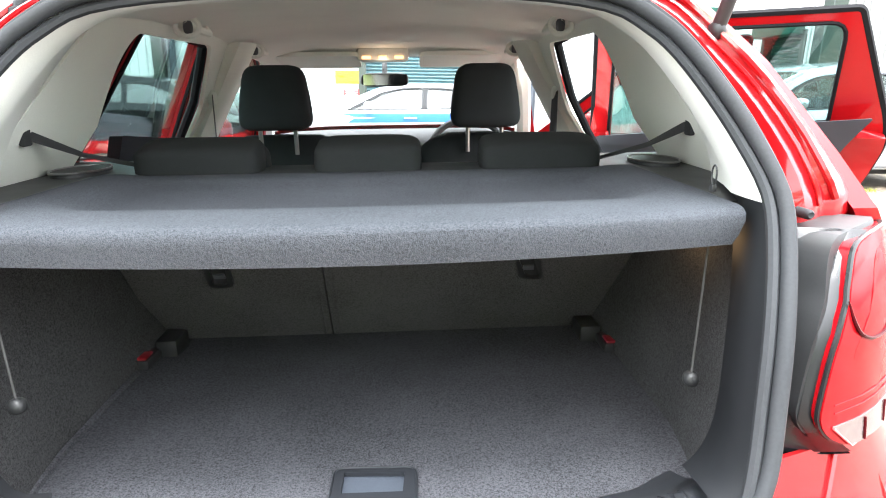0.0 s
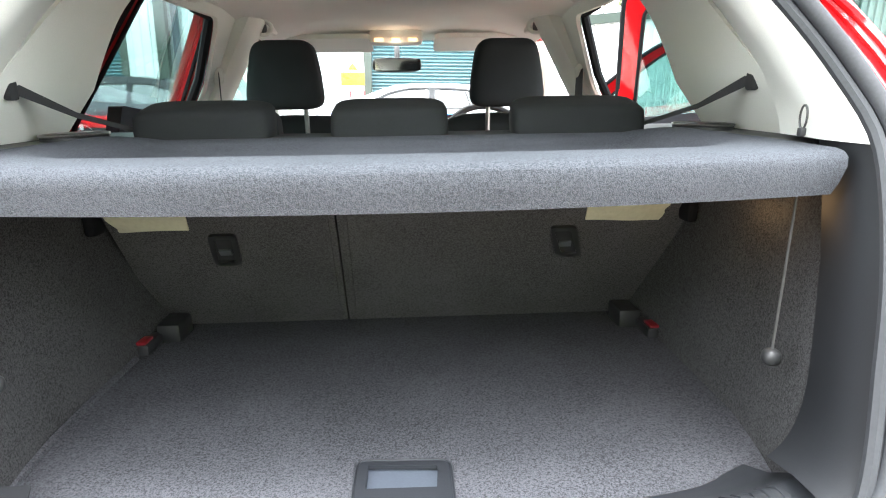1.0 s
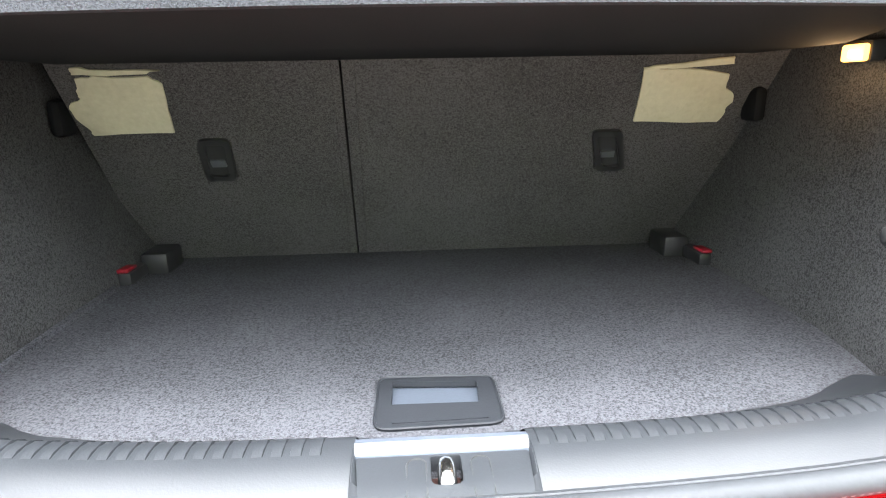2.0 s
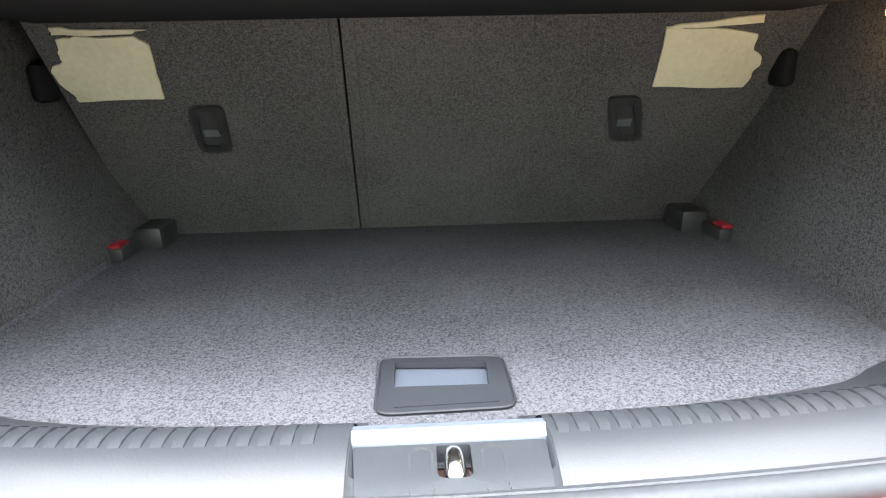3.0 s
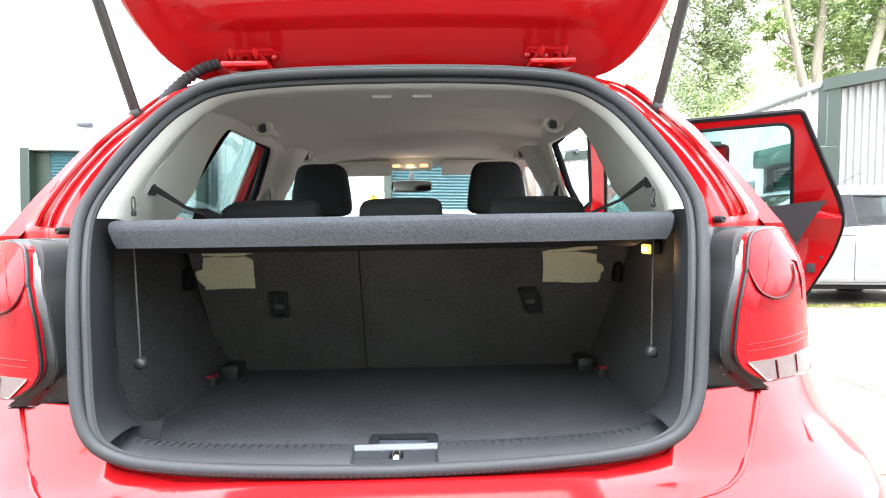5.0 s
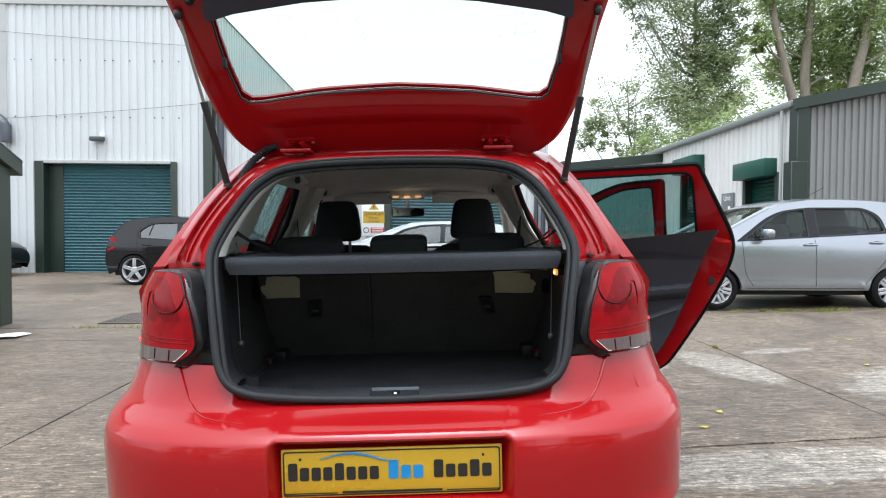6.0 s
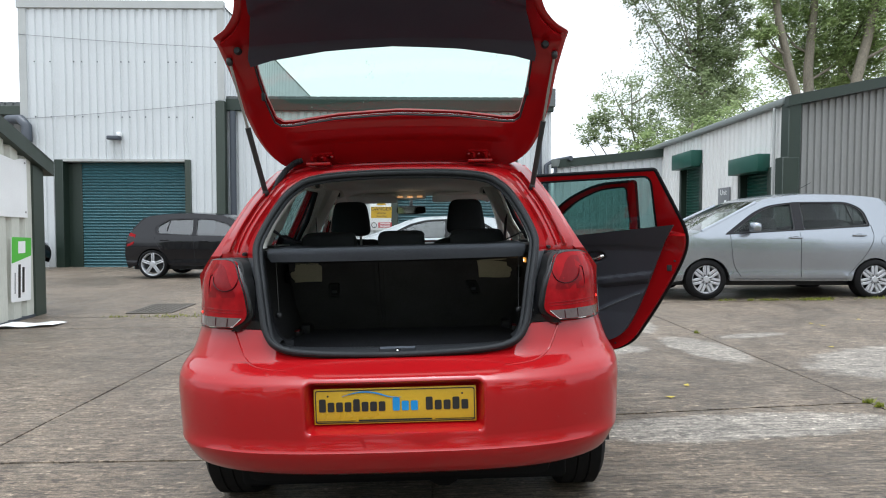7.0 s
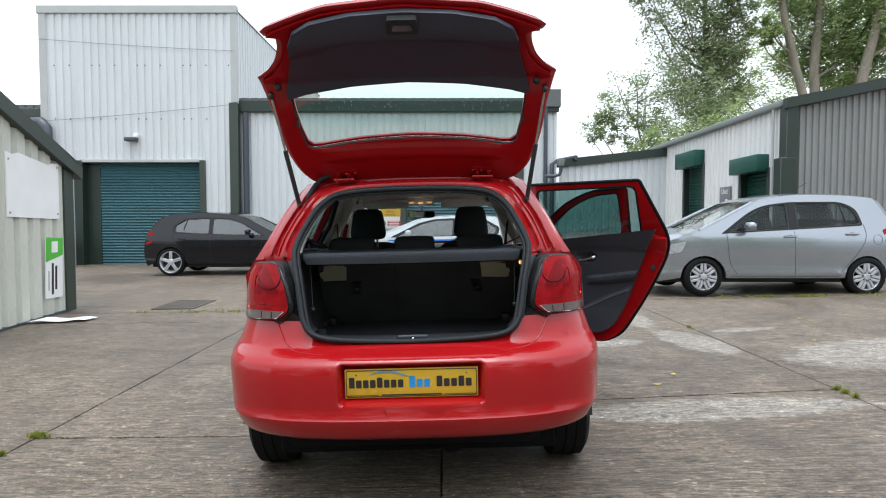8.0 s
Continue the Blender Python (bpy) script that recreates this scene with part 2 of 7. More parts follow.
def rounded(pts, r, n=4):
    """A closed outline with its corners rounded; r a number or one for each corner."""
    out, N = [], len(pts)
    for i in range(N):
        p, a, b = Vector(pts[i]), Vector(pts[i - 1]), Vector(pts[(i + 1) % N])
        rr = r[i] if isinstance(r, (list, tuple)) else r
        if rr <= 0:
            out.append(tuple(p))
            continue
        da, db = min(rr, (a - p).length * 0.49), min(rr, (b - p).length * 0.49)
        s, e = p + (a - p).normalized() * da, p + (b - p).normalized() * db
        for k in range(n + 1):
            t = k / n
            out.append(tuple(s * (1 - t) ** 2 + p * 2 * t * (1 - t) + e * t * t))
    return out


def panel(outline, f, th, holes=(), cu=(), cv=(), bm=None):
    """A sheet with thickness th, of the outline in (u, v) with holes, cut along the given u and v and laid out by f(u, v, depth)."""
    b = bmesh.new()
    for loop in (outline, *holes):
        bv = [b.verts.new((p[0], p[1], 0)) for p in loop]
        for i in range(len(bv)):
            b.edges.new((bv[i - 1], bv[i]))
    bmesh.ops.triangle_fill(b, use_beauty=True, use_dissolve=False, edges=b.edges[:], normal=(0, 0, 1))
    for no, vals in (((1, 0, 0), cu), ((0, 1, 0), cv)):
        for c in vals:
            bmesh.ops.bisect_plane(b, geom=b.verts[:] + b.edges[:] + b.faces[:], dist=1e-5, plane_co=(c * no[0], c * no[1], 0), plane_no=no)
    b.verts.index_update()
    uv = [(v.co.x, v.co.y) for v in b.verts]
    fs = [tuple(v.index for v in q.verts) for q in b.faces]
    ed = [tuple(v.index for v in e.verts) for e in b.edges if len(e.link_faces) == 1]
    b.free()
    n = len(uv)
    vs = [f(u, v, 0.0) for u, v in uv]
    if th:
        vs += [f(u, v, th) for u, v in uv]
        fs += [tuple(n + i for i in reversed(q)) for q in fs] + [(i, j, n + j, n + i) for i, j in ed]
    return joined(bm, from_lists(vs, fs))


def smooth_line(pts, k):
    """An open line in the plane with k times the points, rounded (Catmull-Rom)."""
    P = [Vector(p) for p in pts]
    P = [2 * P[0] - P[1]] + P + [2 * P[-1] - P[-2]]
    out = []
    for a, b, c, d in zip(P, P[1:], P[2:], P[3:]):
        for j in range(k):
            t = j / k
            out.append(tuple(0.5 * ((2 * b) + (c - a) * t + (2 * a - 5 * b + 4 * c - d) * t * t + (3 * b - a - 3 * c + d) * t ** 3)))
    return out + [tuple(P[-2])]


def steps(a, b, n):
    return [a + (b - a) * i / n for i in range(1, n)]


def lerp(x, pts):
    return float(np.interp(x, [p[0] for p in pts], [p[1] for p in pts]))


def mirrored(pts):
    """Half an outline (x >= 0, from the bottom to the top) closed to a whole one."""
    return list(pts) + [(-p[0], *p[1:]) for p in reversed(pts) if abs(p[0]) > 1e-6]


def letters(text, size, material, m, parent=None, name="lettering"):
    cu = bpy.data.curves.new(name, "FONT")
    cu.body, cu.size, cu.align_x, cu.align_y, cu.extrude = text, size, "CENTER", "CENTER", 0.0008
    tmp = bpy.data.objects.new("tmp", cu)
    scene.collection.objects.link(tmp)
    bpy.context.view_layer.update()
    me = bpy.data.meshes.new_from_object(tmp.evaluated_get(bpy.context.evaluated_depsgraph_get()))
    bpy.data.objects.remove(tmp)
    me.materials.clear()
    me.materials.append(material)
    me.name = name
    ob = new(name, me)
    ob.parent = parent
    ob.matrix_local = m
    return ob


# ---------------------------------------------------------------- yard
def ground_z(x, y):
    base = 0.010 * max(x, -8.0) if x < 0 else 0.020 * min(x, 7.0)
    return base + 0.009 * x * math.exp(-(x / 2.2) ** 2 - ((y - 1.8) / 3.0) ** 2)


def concrete_mat():
    """Worn concrete brushed across the slabs: grooves, grit, damp patches and paler worn ones."""
    m = bpy.data.materials.new("brushed_concrete")
    n, l, b = nodes_of(m)
    tc = n.new("ShaderNodeTexCoord")

    def noise_at(scale, detail, stretch=(1, 1, 1), rough=0.55, dist=0.0):
        mp, q = n.new("ShaderNodeMapping"), n.new("ShaderNodeTexNoise")
        mp.inputs["Scale"].default_value = stretch
        l.new(tc.outputs["Object"], mp.inputs[0])
        l.new(mp.outputs[0], q.inputs["Vector"])
        q.inputs["Scale"].default_value, q.inputs["Detail"].default_value, q.inputs["Roughness"].default_value, q.inputs["Distortion"].default_value = scale, detail, rough, dist
        return q.outputs[0]

    def ramp(fac, stops):
        r = n.new("ShaderNodeValToRGB")
        e = r.color_ramp.elements
        while len(e) < len(stops):
            e.new(0.5)
        for q, (p, c) in zip(e, stops):
            q.position, q.color = p, (*c, 1) if isinstance(c, tuple) else (c, c, c, 1)
        l.new(fac, r.inputs[0])
        return r.outputs[0]

    def mix(kind, a, b_, fac=1.0):
        q = n.new("ShaderNodeMix")
        q.data_type, q.blend_type = "RGBA", kind
        for s, v in ((q.inputs[0], fac), (q.inputs[6], a), (q.inputs[7], b_)):
            if isinstance(v, (int, float, tuple)):
                s.default_value = v
            else:
                l.new(v, s)
        return q.outputs[2]

    def spot(cx, cy, rx, ry, turn):
        """A worn patch: 1 inside an uneven ellipse, fading out over its edge."""
        mp, ln, ad, mr = n.new("ShaderNodeMapping"), n.new("ShaderNodeVectorMath"), n.new("ShaderNodeMath"), n.new("ShaderNodeMapRange")
        mp.vector_type = "TEXTURE"
        mp.inputs["Location"].default_value, mp.inputs["Rotation"].default_value, mp.inputs["Scale"].default_value = (cx, cy, 0), (0, 0, radians(turn)), (rx, ry, 50)
        l.new(tc.outputs["Object"], mp.inputs[0])
        ln.operation = "LENGTH"
        l.new(mp.outputs[0], ln.inputs[0])
        ad.operation, ad.inputs[1].default_value = "MULTIPLY_ADD", 0.9
        l.new(rag, ad.inputs[0])
        l.new(ln.outputs["Value"], ad.inputs[2])
        mr.inputs["From Min"].default_value, mr.inputs["From Max"].default_value = 1.54, 1.36
        l.new(ad.outputs[0], mr.inputs[0])
        return mr.outputs[0]

    def cells(scale, stretch=(1, 1, 1)):
        """Each stone of the aggregate with a shade of its own."""
        mp, q = n.new("ShaderNodeMapping"), n.new("ShaderNodeTexVoronoi")
        mp.inputs["Scale"].default_value = stretch
        q.inputs["Scale"].default_value, q.inputs["Randomness"].default_value = scale, 1.0
        l.new(tc.outputs["Object"], mp.inputs[0])
        l.new(mp.outputs[0], q.inputs["Vector"])
        sep = n.new("ShaderNodeSeparateColor")
        l.new(q.outputs["Color"], sep.inputs[0])
        return sep.outputs[0]

    rag = noise_at(5.0, 7, (1, 1, 1), 0.7)
    wide = noise_at(0.5, 6, (1, 1, 1), 0.62, 0.8)
    mid = noise_at(3.0, 8, (0.8, 1.2, 1), 0.72)
    lines = noise_at(1.0, 3, (3.6, 56, 1), 0.62, 0.3)
    broad = noise_at(1.0, 3, (2.2, 19, 1), 0.60, 0.3)
    grit = noise_at(95, 4, (0.8, 1, 1), 0.75)
    col = ramp(mid, [(0.30, (0.146, 0.111, 0.079)), (0.5, (0.178, 0.141, 0.103)), (0.70, (0.216, 0.176, 0.133))])
    col = mix("MULTIPLY", col, ramp(wide, [(0.36, 0.76), (0.50, 0.96), (0.66, 1.10)]))
    for args in ((4.2, 2.78, 1.25, 0.50, 17), (2.52, 3.3, 0.26, 0.55, 10), (3.25, 3.84, 0.36, 0.10, 13), (1.7, 3.3, 0.36, 0.17, 10), (2.35, 4.7, 0.20, 0.6, 0), (1.75, 1.30, 1.0, 0.20, 4), (3.3, 1.35, 0.5, 0.06, 0)):
        col = mix("MIX", col, (0.335, 0.305, 0.262, 1), mix("MULTIPLY", spot(*args), ramp(grit, [(0.3, 0.60), (0.7, 0.85)])))
    col = mix("MULTIPLY", col, ramp(lines, [(0.40, 1.10), (0.455, 1.02), (0.482, 0.44), (0.500, 0.34), (0.518, 0.46), (0.548, 1.04), (0.62, 1.10)]))
    col = mix("MULTIPLY", col, ramp(broad, [(0.40, 1.03), (0.465, 1.0), (0.488, 0.72), (0.505, 0.72), (0.53, 1.0), (0.6, 1.03)]))
    col = mix("MULTIPLY", col, ramp(grit, [(0.32, 0.50), (0.47, 0.95), (0.66, 1.50)]))
    col = mix("MULTIPLY", col, ramp(cells(70, (0.75, 1, 1)), [(0.0, 0.62), (0.35, 0.90), (0.75, 1.0), (0.94, 1.10), (1.0, 1.9)]))
    col = mix("MULTIPLY", col, ramp(cells(26, (0.8, 1, 1)), [(0.0, 0.80), (0.5, 1.0), (1.0, 1.15)]))
    oi = n.new("ShaderNodeObjectInfo")
    col = mix("MULTIPLY", col, ramp(oi.outputs["Random"], [(0.0, 0.88), (1.0, 1.06)]))
    l.new(col, b.inputs["Base Color"])
    l.new(ramp(wide, [(0.34, 0.30), (0.52, 0.52), (0.7, 0.75)]), b.inputs["Roughness"])
    bp = n.new("ShaderNodeBump")
    bp.inputs["Strength"].default_value, bp.inputs["Distance"].default_value = 1.0, 0.014
    l.new(mix("ADD", mix("ADD", lines, broad, 0.6), grit, 0.5), bp.inputs["Height"])
    l.new(bp.outputs[0], b.inputs["Normal"])
    return m


CONCRETE = concrete_mat()
CLAD_WHITE = mat("white_steel_cladding", (0.575, 0.6038, 0.6152), 0.45, 0, 0.07, 1.2, 60, 0.02, stretch=(1, 1, 0.25))
# white cladding paled for the light on the units' side wall
CLAD_LIT = mat("lit_white_cladding", (0.72, 0.73, 0.715), 0.45, 0, 0.06, 1.2, 60, 0.02, stretch=(1, 1, 0.25))
# grey cladding; on the units' front it is white with shade in the colour
CLAD_GREY_SHADED = mat("grey_and_shaded_white_cladding", (0.2265, 0.2298, 0.2232), 0.5, 0, 0.10, 1.5, 60, 0.03, stretch=(1, 1, 0.2))
CLAD_SHED = mat("grey_green_shed_cladding", (0.56, 0.5712, 0.5096), 0.55, 0, 0.10, 2.0, 60, 0.03, stretch=(1, 1, 0.2))
GREEN_TRIM = mat("dark_green_trim", (0.014, 0.027, 0.019), 0.5, 0, 0.15, 2, 60, 0.04)
OLIVE_TRIM = mat("grey_green_trim", (0.036, 0.050, 0.039), 0.5, 0, 0.15, 2, 60, 0.04)
BRIGHT_GREEN = mat("green_shutter_box", (0.0056, 0.068, 0.048), 0.45, 0, 0.12, 3, 60, 0.03)
SHUTTER_TEAL = mat("teal_shutter_slats", (0.02576, 0.0966, 0.115), 0.5, 0.0, 0.14, 2, 80, 0.05, stretch=(0.3, 1, 1))
SHUTTER_GREEN = mat("green_shutter_slats", (0.0048, 0.056, 0.04), 0.45, 0.0, 0.12, 3, 80, 0.05)
GUTTER = mat("grey_gutter", (0.192, 0.216, 0.208), 0.5, 0, 0.08, 2, 60, 0.03)
COPING = mat("pale_coping", (0.416, 0.432, 0.424), 0.5, 0, 0.08, 2, 60, 0.03)
PIPE_GREY = mat("slate_grey_pipe", (0.05, 0.06, 0.075), 0.45, 0, 0.1, 5, 80, 0.03)
ROOF_GREY = mat("grey_roof_sheet", (0.10, 0.11, 0.11), 0.6, 0, 0.15, 2, 60, 0.05)
SIGN_WHITE = mat("white_sign_board", (0.84, 0.85, 0.85), 0.4, 0, 0.06, 3, 90, 0.02)
SIGN_GREEN = mat("green_sign_print", (0.10, 0.48, 0.05), 0.4, 0, 0.04, 4, 80, 0)
SIGN_RED = mat("red_sign_print", (0.5, 0.03, 0.04), 0.4, 0, 0.04, 4, 80, 0)
SIGN_GREY = mat("grey_unit_sign", (0.16, 0.17, 0.18), 0.4, 0, 0.08, 4, 80, 0)
GRATE = mat("rusty_grate_iron", (0.095, 0.085, 0.0725), 0.7, 0.3, 0.3, 14, 80, 0.2)
BARK = mat("grey_bark", (0.2313, 0.2063, 0.1625), 0.9, 0, 0.35, 3, 30, 0.6, stretch=(1, 1, 0.3), dist=0.02)


def leaf_mat(name, a, b_):
    m = bpy.data.materials.new(name)
    n, l, p = nodes_of(m)
    g = n.new("ShaderNodeNewGeometry")
    r = n.new("ShaderNodeValToRGB")
    r.color_ramp.elements[0].color, r.color_ramp.elements[1].color = (*a, 1), (*b_, 1)
    l.new(g.outputs["Random Per Island"], r.inputs[0])
    l.new(r.outputs[0], p.inputs["Base Color"])
    p.inputs["Roughness"].default_value = 0.6
    t, mx = n.new("ShaderNodeBsdfTranslucent"), n.new("ShaderNodeMixShader")
    l.new(r.outputs[0], t.inputs[0])
    mx.inputs[0].default_value = 0.5
    l.new(p.outputs[0], mx.inputs[1])
    l.new(t.outputs[0], mx.inputs[2])
    l.new(mx.outputs[0], n["Material Output"].inputs[0])
    return m


LEAF = leaf_mat("tree_leaves", (0.234, 0.312, 0.117), (0.4992, 0.6084, 0.273))
LEAF_DARK = leaf_mat("dark_tree_leaves", (0.1702, 0.243, 0.0891), (0.3888, 0.486, 0.2026))
LEAF_MID = leaf_mat("grey_green_leaves", (0.15, 0.20, 0.088), (0.35, 0.42, 0.215))
GRASS = leaf_mat("grass_blades", (0.13, 0.17, 0.02), (0.34, 0.36, 0.06))
DEAD_LEAF = mat("yellow_fallen_leaf", (0.45, 0.36, 0.06), 0.6)


def build_ground():
    """One sheet out to the horizon; in the yard it lies under concrete slabs with open joints between them."""
    xs = sorted(set(np.round(np.arange(-9, 9.01, 0.5), 3)) | {-400, -150, -60, -25, -15, 15, 25, 60, 150, 400})
    ys = sorted(set(np.round(np.arange(-5, 14.01, 0.5), 3)) | {-400, -150, -60, -25, -12, 18, 22, 30, 60, 150, 400})
    vs = [(x, y, ground_z(x, y) - (0.028 if -9 < x < 9 and -5 < y < 14 else 0.0)) for y in ys for x in xs]
    n = len(xs)
    fs = [(j * n + i, j * n + i + 1, (j + 1) * n + i + 1, (j + 1) * n + i) for j in range(len(ys) - 1) for i in range(n - 1)]
    ob = part("ground", from_lists(vs, fs), CONCRETE, smooth=0)
    tagged(ob, "damp brushed concrete yard in worn slabs", "ground", kind="structure")

    def rough_edge(q, s):
        return 0.004 * math.sin(23 * q + s) + 0.003 * math.sin(61 * q + 2 * s) + 0.003 * math.sin(147 * q + 3 * s)

    def concrete_slab(x0, x1, lo, hi, seed):
        """A slab between x0 and x1; lo and hi give its ends as (y at x0, y at x1)."""
        nx, ny = int((x1 - x0) / 0.06) if x1 - x0 < 3 else int((x1 - x0) / 0.15), max(8, int((hi[0] - lo[0]) / 0.2))
        rows = []
        for j in range(-1, ny + 2):
            v = min(1, max(0, j / ny))
            row = []
            for i in range(-1, nx + 2):
                u = min(1, max(0, i / nx))
                x = x0 + (x1 - x0) * u
                y = lo[0] + (lo[1] - lo[0]) * u + (hi[0] - lo[0] + (hi[1] - lo[1] - hi[0] + lo[0]) * u) * v
                if v in (0, 1):
                    y += (0.009 + rough_edge(x, seed)) * (1 if v == 0 else -1)
                if u in (0, 1):
                    x += (0.0055 + 0.4 * rough_edge(y, seed + 1)) * (1 if u == 0 else -1)
                low = 0.045 if i in (-1, nx + 1) or j in (-1, ny + 1) else 0.0
                if not low and (u in (0, 1) or v in (0, 1)):
                    low = 0.004
                row.append((x, y, ground_z(x, y) - low))
            rows.append(row)
        part("concrete_slab", grid(rows), CONCRETE, ob, smooth=30)

    s = 0
    for x0, x1, cuts in ((-9.0, -2.22, ((-5, -5), (4.86, 4.88), (5.70, 5.70), (9.6, 9.6), (14, 14))), (-2.22, 0.10, ((-5, -5), (1.01, 1.02), (4.88, 4.9), (5.70, 5.70), (9.6, 9.6), (14, 14))),
                         (0.10, 2.80, ((-5, -5), (1.46, 1.68), (5.65, 5.65), (9.6, 9.6), (14, 14))), (2.80, 9.0, ((-5, -5), (6.3, 6.3), (14, 14)))):
        for lo, hi in zip(cuts, cuts[1:]):
            concrete_slab(x0, x1, lo, hi, s)
            s += 1
    return ob


build_ground()


def cladding(p0, p1, zb, zt, pitch=0.229, depth=0.032, bm=None, crown=0.56):
    """Trapezoid-profiled sheet from plan point p0 to p1; zb and zt heights, numbers or (at p0, at p1). It faces right of its run."""
    p0, p1 = Vector(p0), Vector(p1)
    L = (p1 - p0).length
    d = (p1 - p0) / L
    o = Vector((d.y, -d.x))
    zb = zb if isinstance(zb, tuple) else (zb, zb)
    zt = zt if isinstance(zt, tuple) else (zt, zt)
    pts, s = [], 0.0
    prof = ((0, 0), (1 - crown - 0.2, 0), (1 - crown - 0.1, 1), (0.9, 1))
    while s < L:
        for a, h in prof:
            q = s + a * pitch
            if q < L:
                pts.append((q, h * depth))
        s += pitch
    pts.append((L, 0))
    rows = [[], []]
    for q, h in pts:
        p = p0 + d * q + o * h
        t = q / L
        rows[0].append((p.x, p.y, zb[0] + (zb[1] - zb[0]) * t))
        rows[1].append((p.x, p.y, zt[0] + (zt[1] - zt[0]) * t))
    return grid(rows, bm=bm)


def slab(x0, x1, y0, y1, z0, z1, bevel=0.01, bm=None):
    return box((x0 + x1) / 2, (y0 + y1) / 2, (z0 + z1) / 2, x1 - x0, y1 - y0, z1 - z0, bevel, seg=1, bm=bm)


def slats(p0, p1, z0, z1, pitch=0.075, depth=0.032):
    """A roller curtain of bowed slats."""
    p0, p1 = Vector(p0), Vector(p1)
    d = (p1 - p0).normalized()
    o = Vector((d.y, -d.x))
    rows, z = [], z0
    while z < z1:
        for a, h in ((0.0, 0.0), (0.12, 0.0), (0.2, 0.6), (0.5, 1.0), (0.8, 0.6), (0.92, 0.0)):
            zz = min(z + a * pitch, z1)
            rows.append([(p.x + o.x * h * depth, p.y + o.y * h * depth, zz) for p in (p0, p1)])
        z += pitch
    return grid(rows)


def tall_warehouse():
    w = thing("warehouse", "tall white ribbed steel warehouse with a teal roller shutter", "building")
    x0, x1, y, zt = -12.06, -6.15, 15.4, 7.55
    bm = cladding((x0, y), (-10.98, y), -0.3, zt, 0.229)
    cladding((-10.98, y), (-7.2, y), 3.1, zt, 0.229, bm=bm)
    cladding((-7.2, y), (x1, y), -0.3, zt, 0.229, bm=bm)
    part("front_wall", bm, CLAD_WHITE, w, smooth=0)
    part("side_wall", cladding((x1, y), (x1, 27.0), -0.3, zt, 0.229), CLAD_WHITE, w, smooth=0)
    part("core_wall", slab(x0 + 0.05, x1 - 0.05, y + 0.45, 27, -0.3, zt - 0.05, 0), CLAD_GREY_SHADED, w)
    part("roof", slab(x0 - 0.05, x1 + 0.05, y - 0.05, 27, zt, zt + 0.05), ROOF_GREY, w)
    part("coping", slab(x0 - 0.06, x1 + 0.05, y - 0.08, y + 0.06, zt - 0.06, zt + 0.17), COPING, w)
    part("corner_flashing", slab(x1 - 0.16, x1 + 0.04, y - 0.055, y - 0.037, 4.85, zt - 0.06, 0.004), COPING, w)
    part("corner_flashing", slab(x0 - 0.02, x0 + 0.2, y - 0.055, y - 0.037, -0.1, zt - 0.06, 0.004), COPING, w)
    part("corner_post", slab(-6.36, -6.1, y - 0.12, y + 0.1, -0.3, 4.82), OLIVE_TRIM, w)
    part("door_jamb", slab(-7.29, -7.12, y - 0.10, y + 0.35, -0.3, 3.1), OLIVE_TRIM, w)
    part("door_jamb", slab(-11.1, -10.85, y - 0.10, y + 0.35, -0.3, 3.1), GREEN_TRIM, w)
    part("door_reveal", slab(-10.86, -10.45, y + 0.16, y + 0.30, -0.3, 3.0), GREEN_TRIM, w)
    part("door_lintel", slab(-10.9, -7.2, y - 0.08, y + 0.3, 3.04, 3.13), COPING, w)
    part("roller_shutter", slats((-10.5, y + 0.2), (-7.25, y + 0.2), -0.12, 3.08, 0.088), SHUTTER_TEAL, w, "teal steel roller shutter, closed")
    head = lathe([(0, 0.0), (-0.012, 0.014), (0, 0.022)], 6, "y")
    screw = part("screw", head, PIPE_GREY, w)
    screw.matrix_world = pose(x0 + 0.42, y - 0.04, 5.95)
    for k in range(26):
        sc = new("screw", screw.data)
        sc.parent = w
        sc.matrix_world = pose(x0 + 0.42 + 0.229 * (2 * (k % 13) + (k % 13) % 3 // 2), y - 0.04, 5.95 if k < 13 else 4.35)
    lamp = part("wall_lamp", box(-9.3, y - 0.16, 3.72, 0.36, 0.2, 0.12, 0.03), PIPE_GREY, w, "small grey wall floodlight")
    part("bracket", box(-9.2, y - 0.06, 3.84, 0.12, 0.12, 0.12, 0.02), SIGN_WHITE, lamp)
    for (xa, za), (xb, zb) in ((((x0, 6.73), (-6.2, 6.37))), ((x0, 4.28), (-6.35, 4.77))):
        part("wire", tube([(xa + (xb - xa) * i / 12, y - 0.06, za + (zb - za) * i / 12 - 0.03 * math.sin(math.pi * i / 12)) for i in range(13)], 0.005, 5), PIPE_GREY, w)
    return w


def side_warehouse():
    w = thing("low_building", "low grey building with dark guttering beside the warehouse", "building")
    part("wall", cladding((-20, 15.9), (-12.1, 15.9), -0.3, 4.5, 0.229), CLAD_GREY_SHADED, w, smooth=0)
    part("gutter", slab(-20, -12.1, 15.6, 15.95, 4.45, 4.72), OLIVE_TRIM, w)
    part("roof", cladding((-20, 15.7), (-12.15, 15.7), 4.72, 4.84, 0.25, 0.04), ROOF_GREY, w, smooth=0)
    part("core_wall", slab(-20, -12.1, 16.3, 26, -0.3, 4.7, 0), CLAD_GREY_SHADED, w)
    part("flue", tube([(-12.6, 15.6, 4.3), (-12.0, 15.25, 4.25), (-11.8, 15.2, 4.05), (-11.8, 15.2, 3.6)], 0.14, 10), PIPE_GREY, w)
    return w


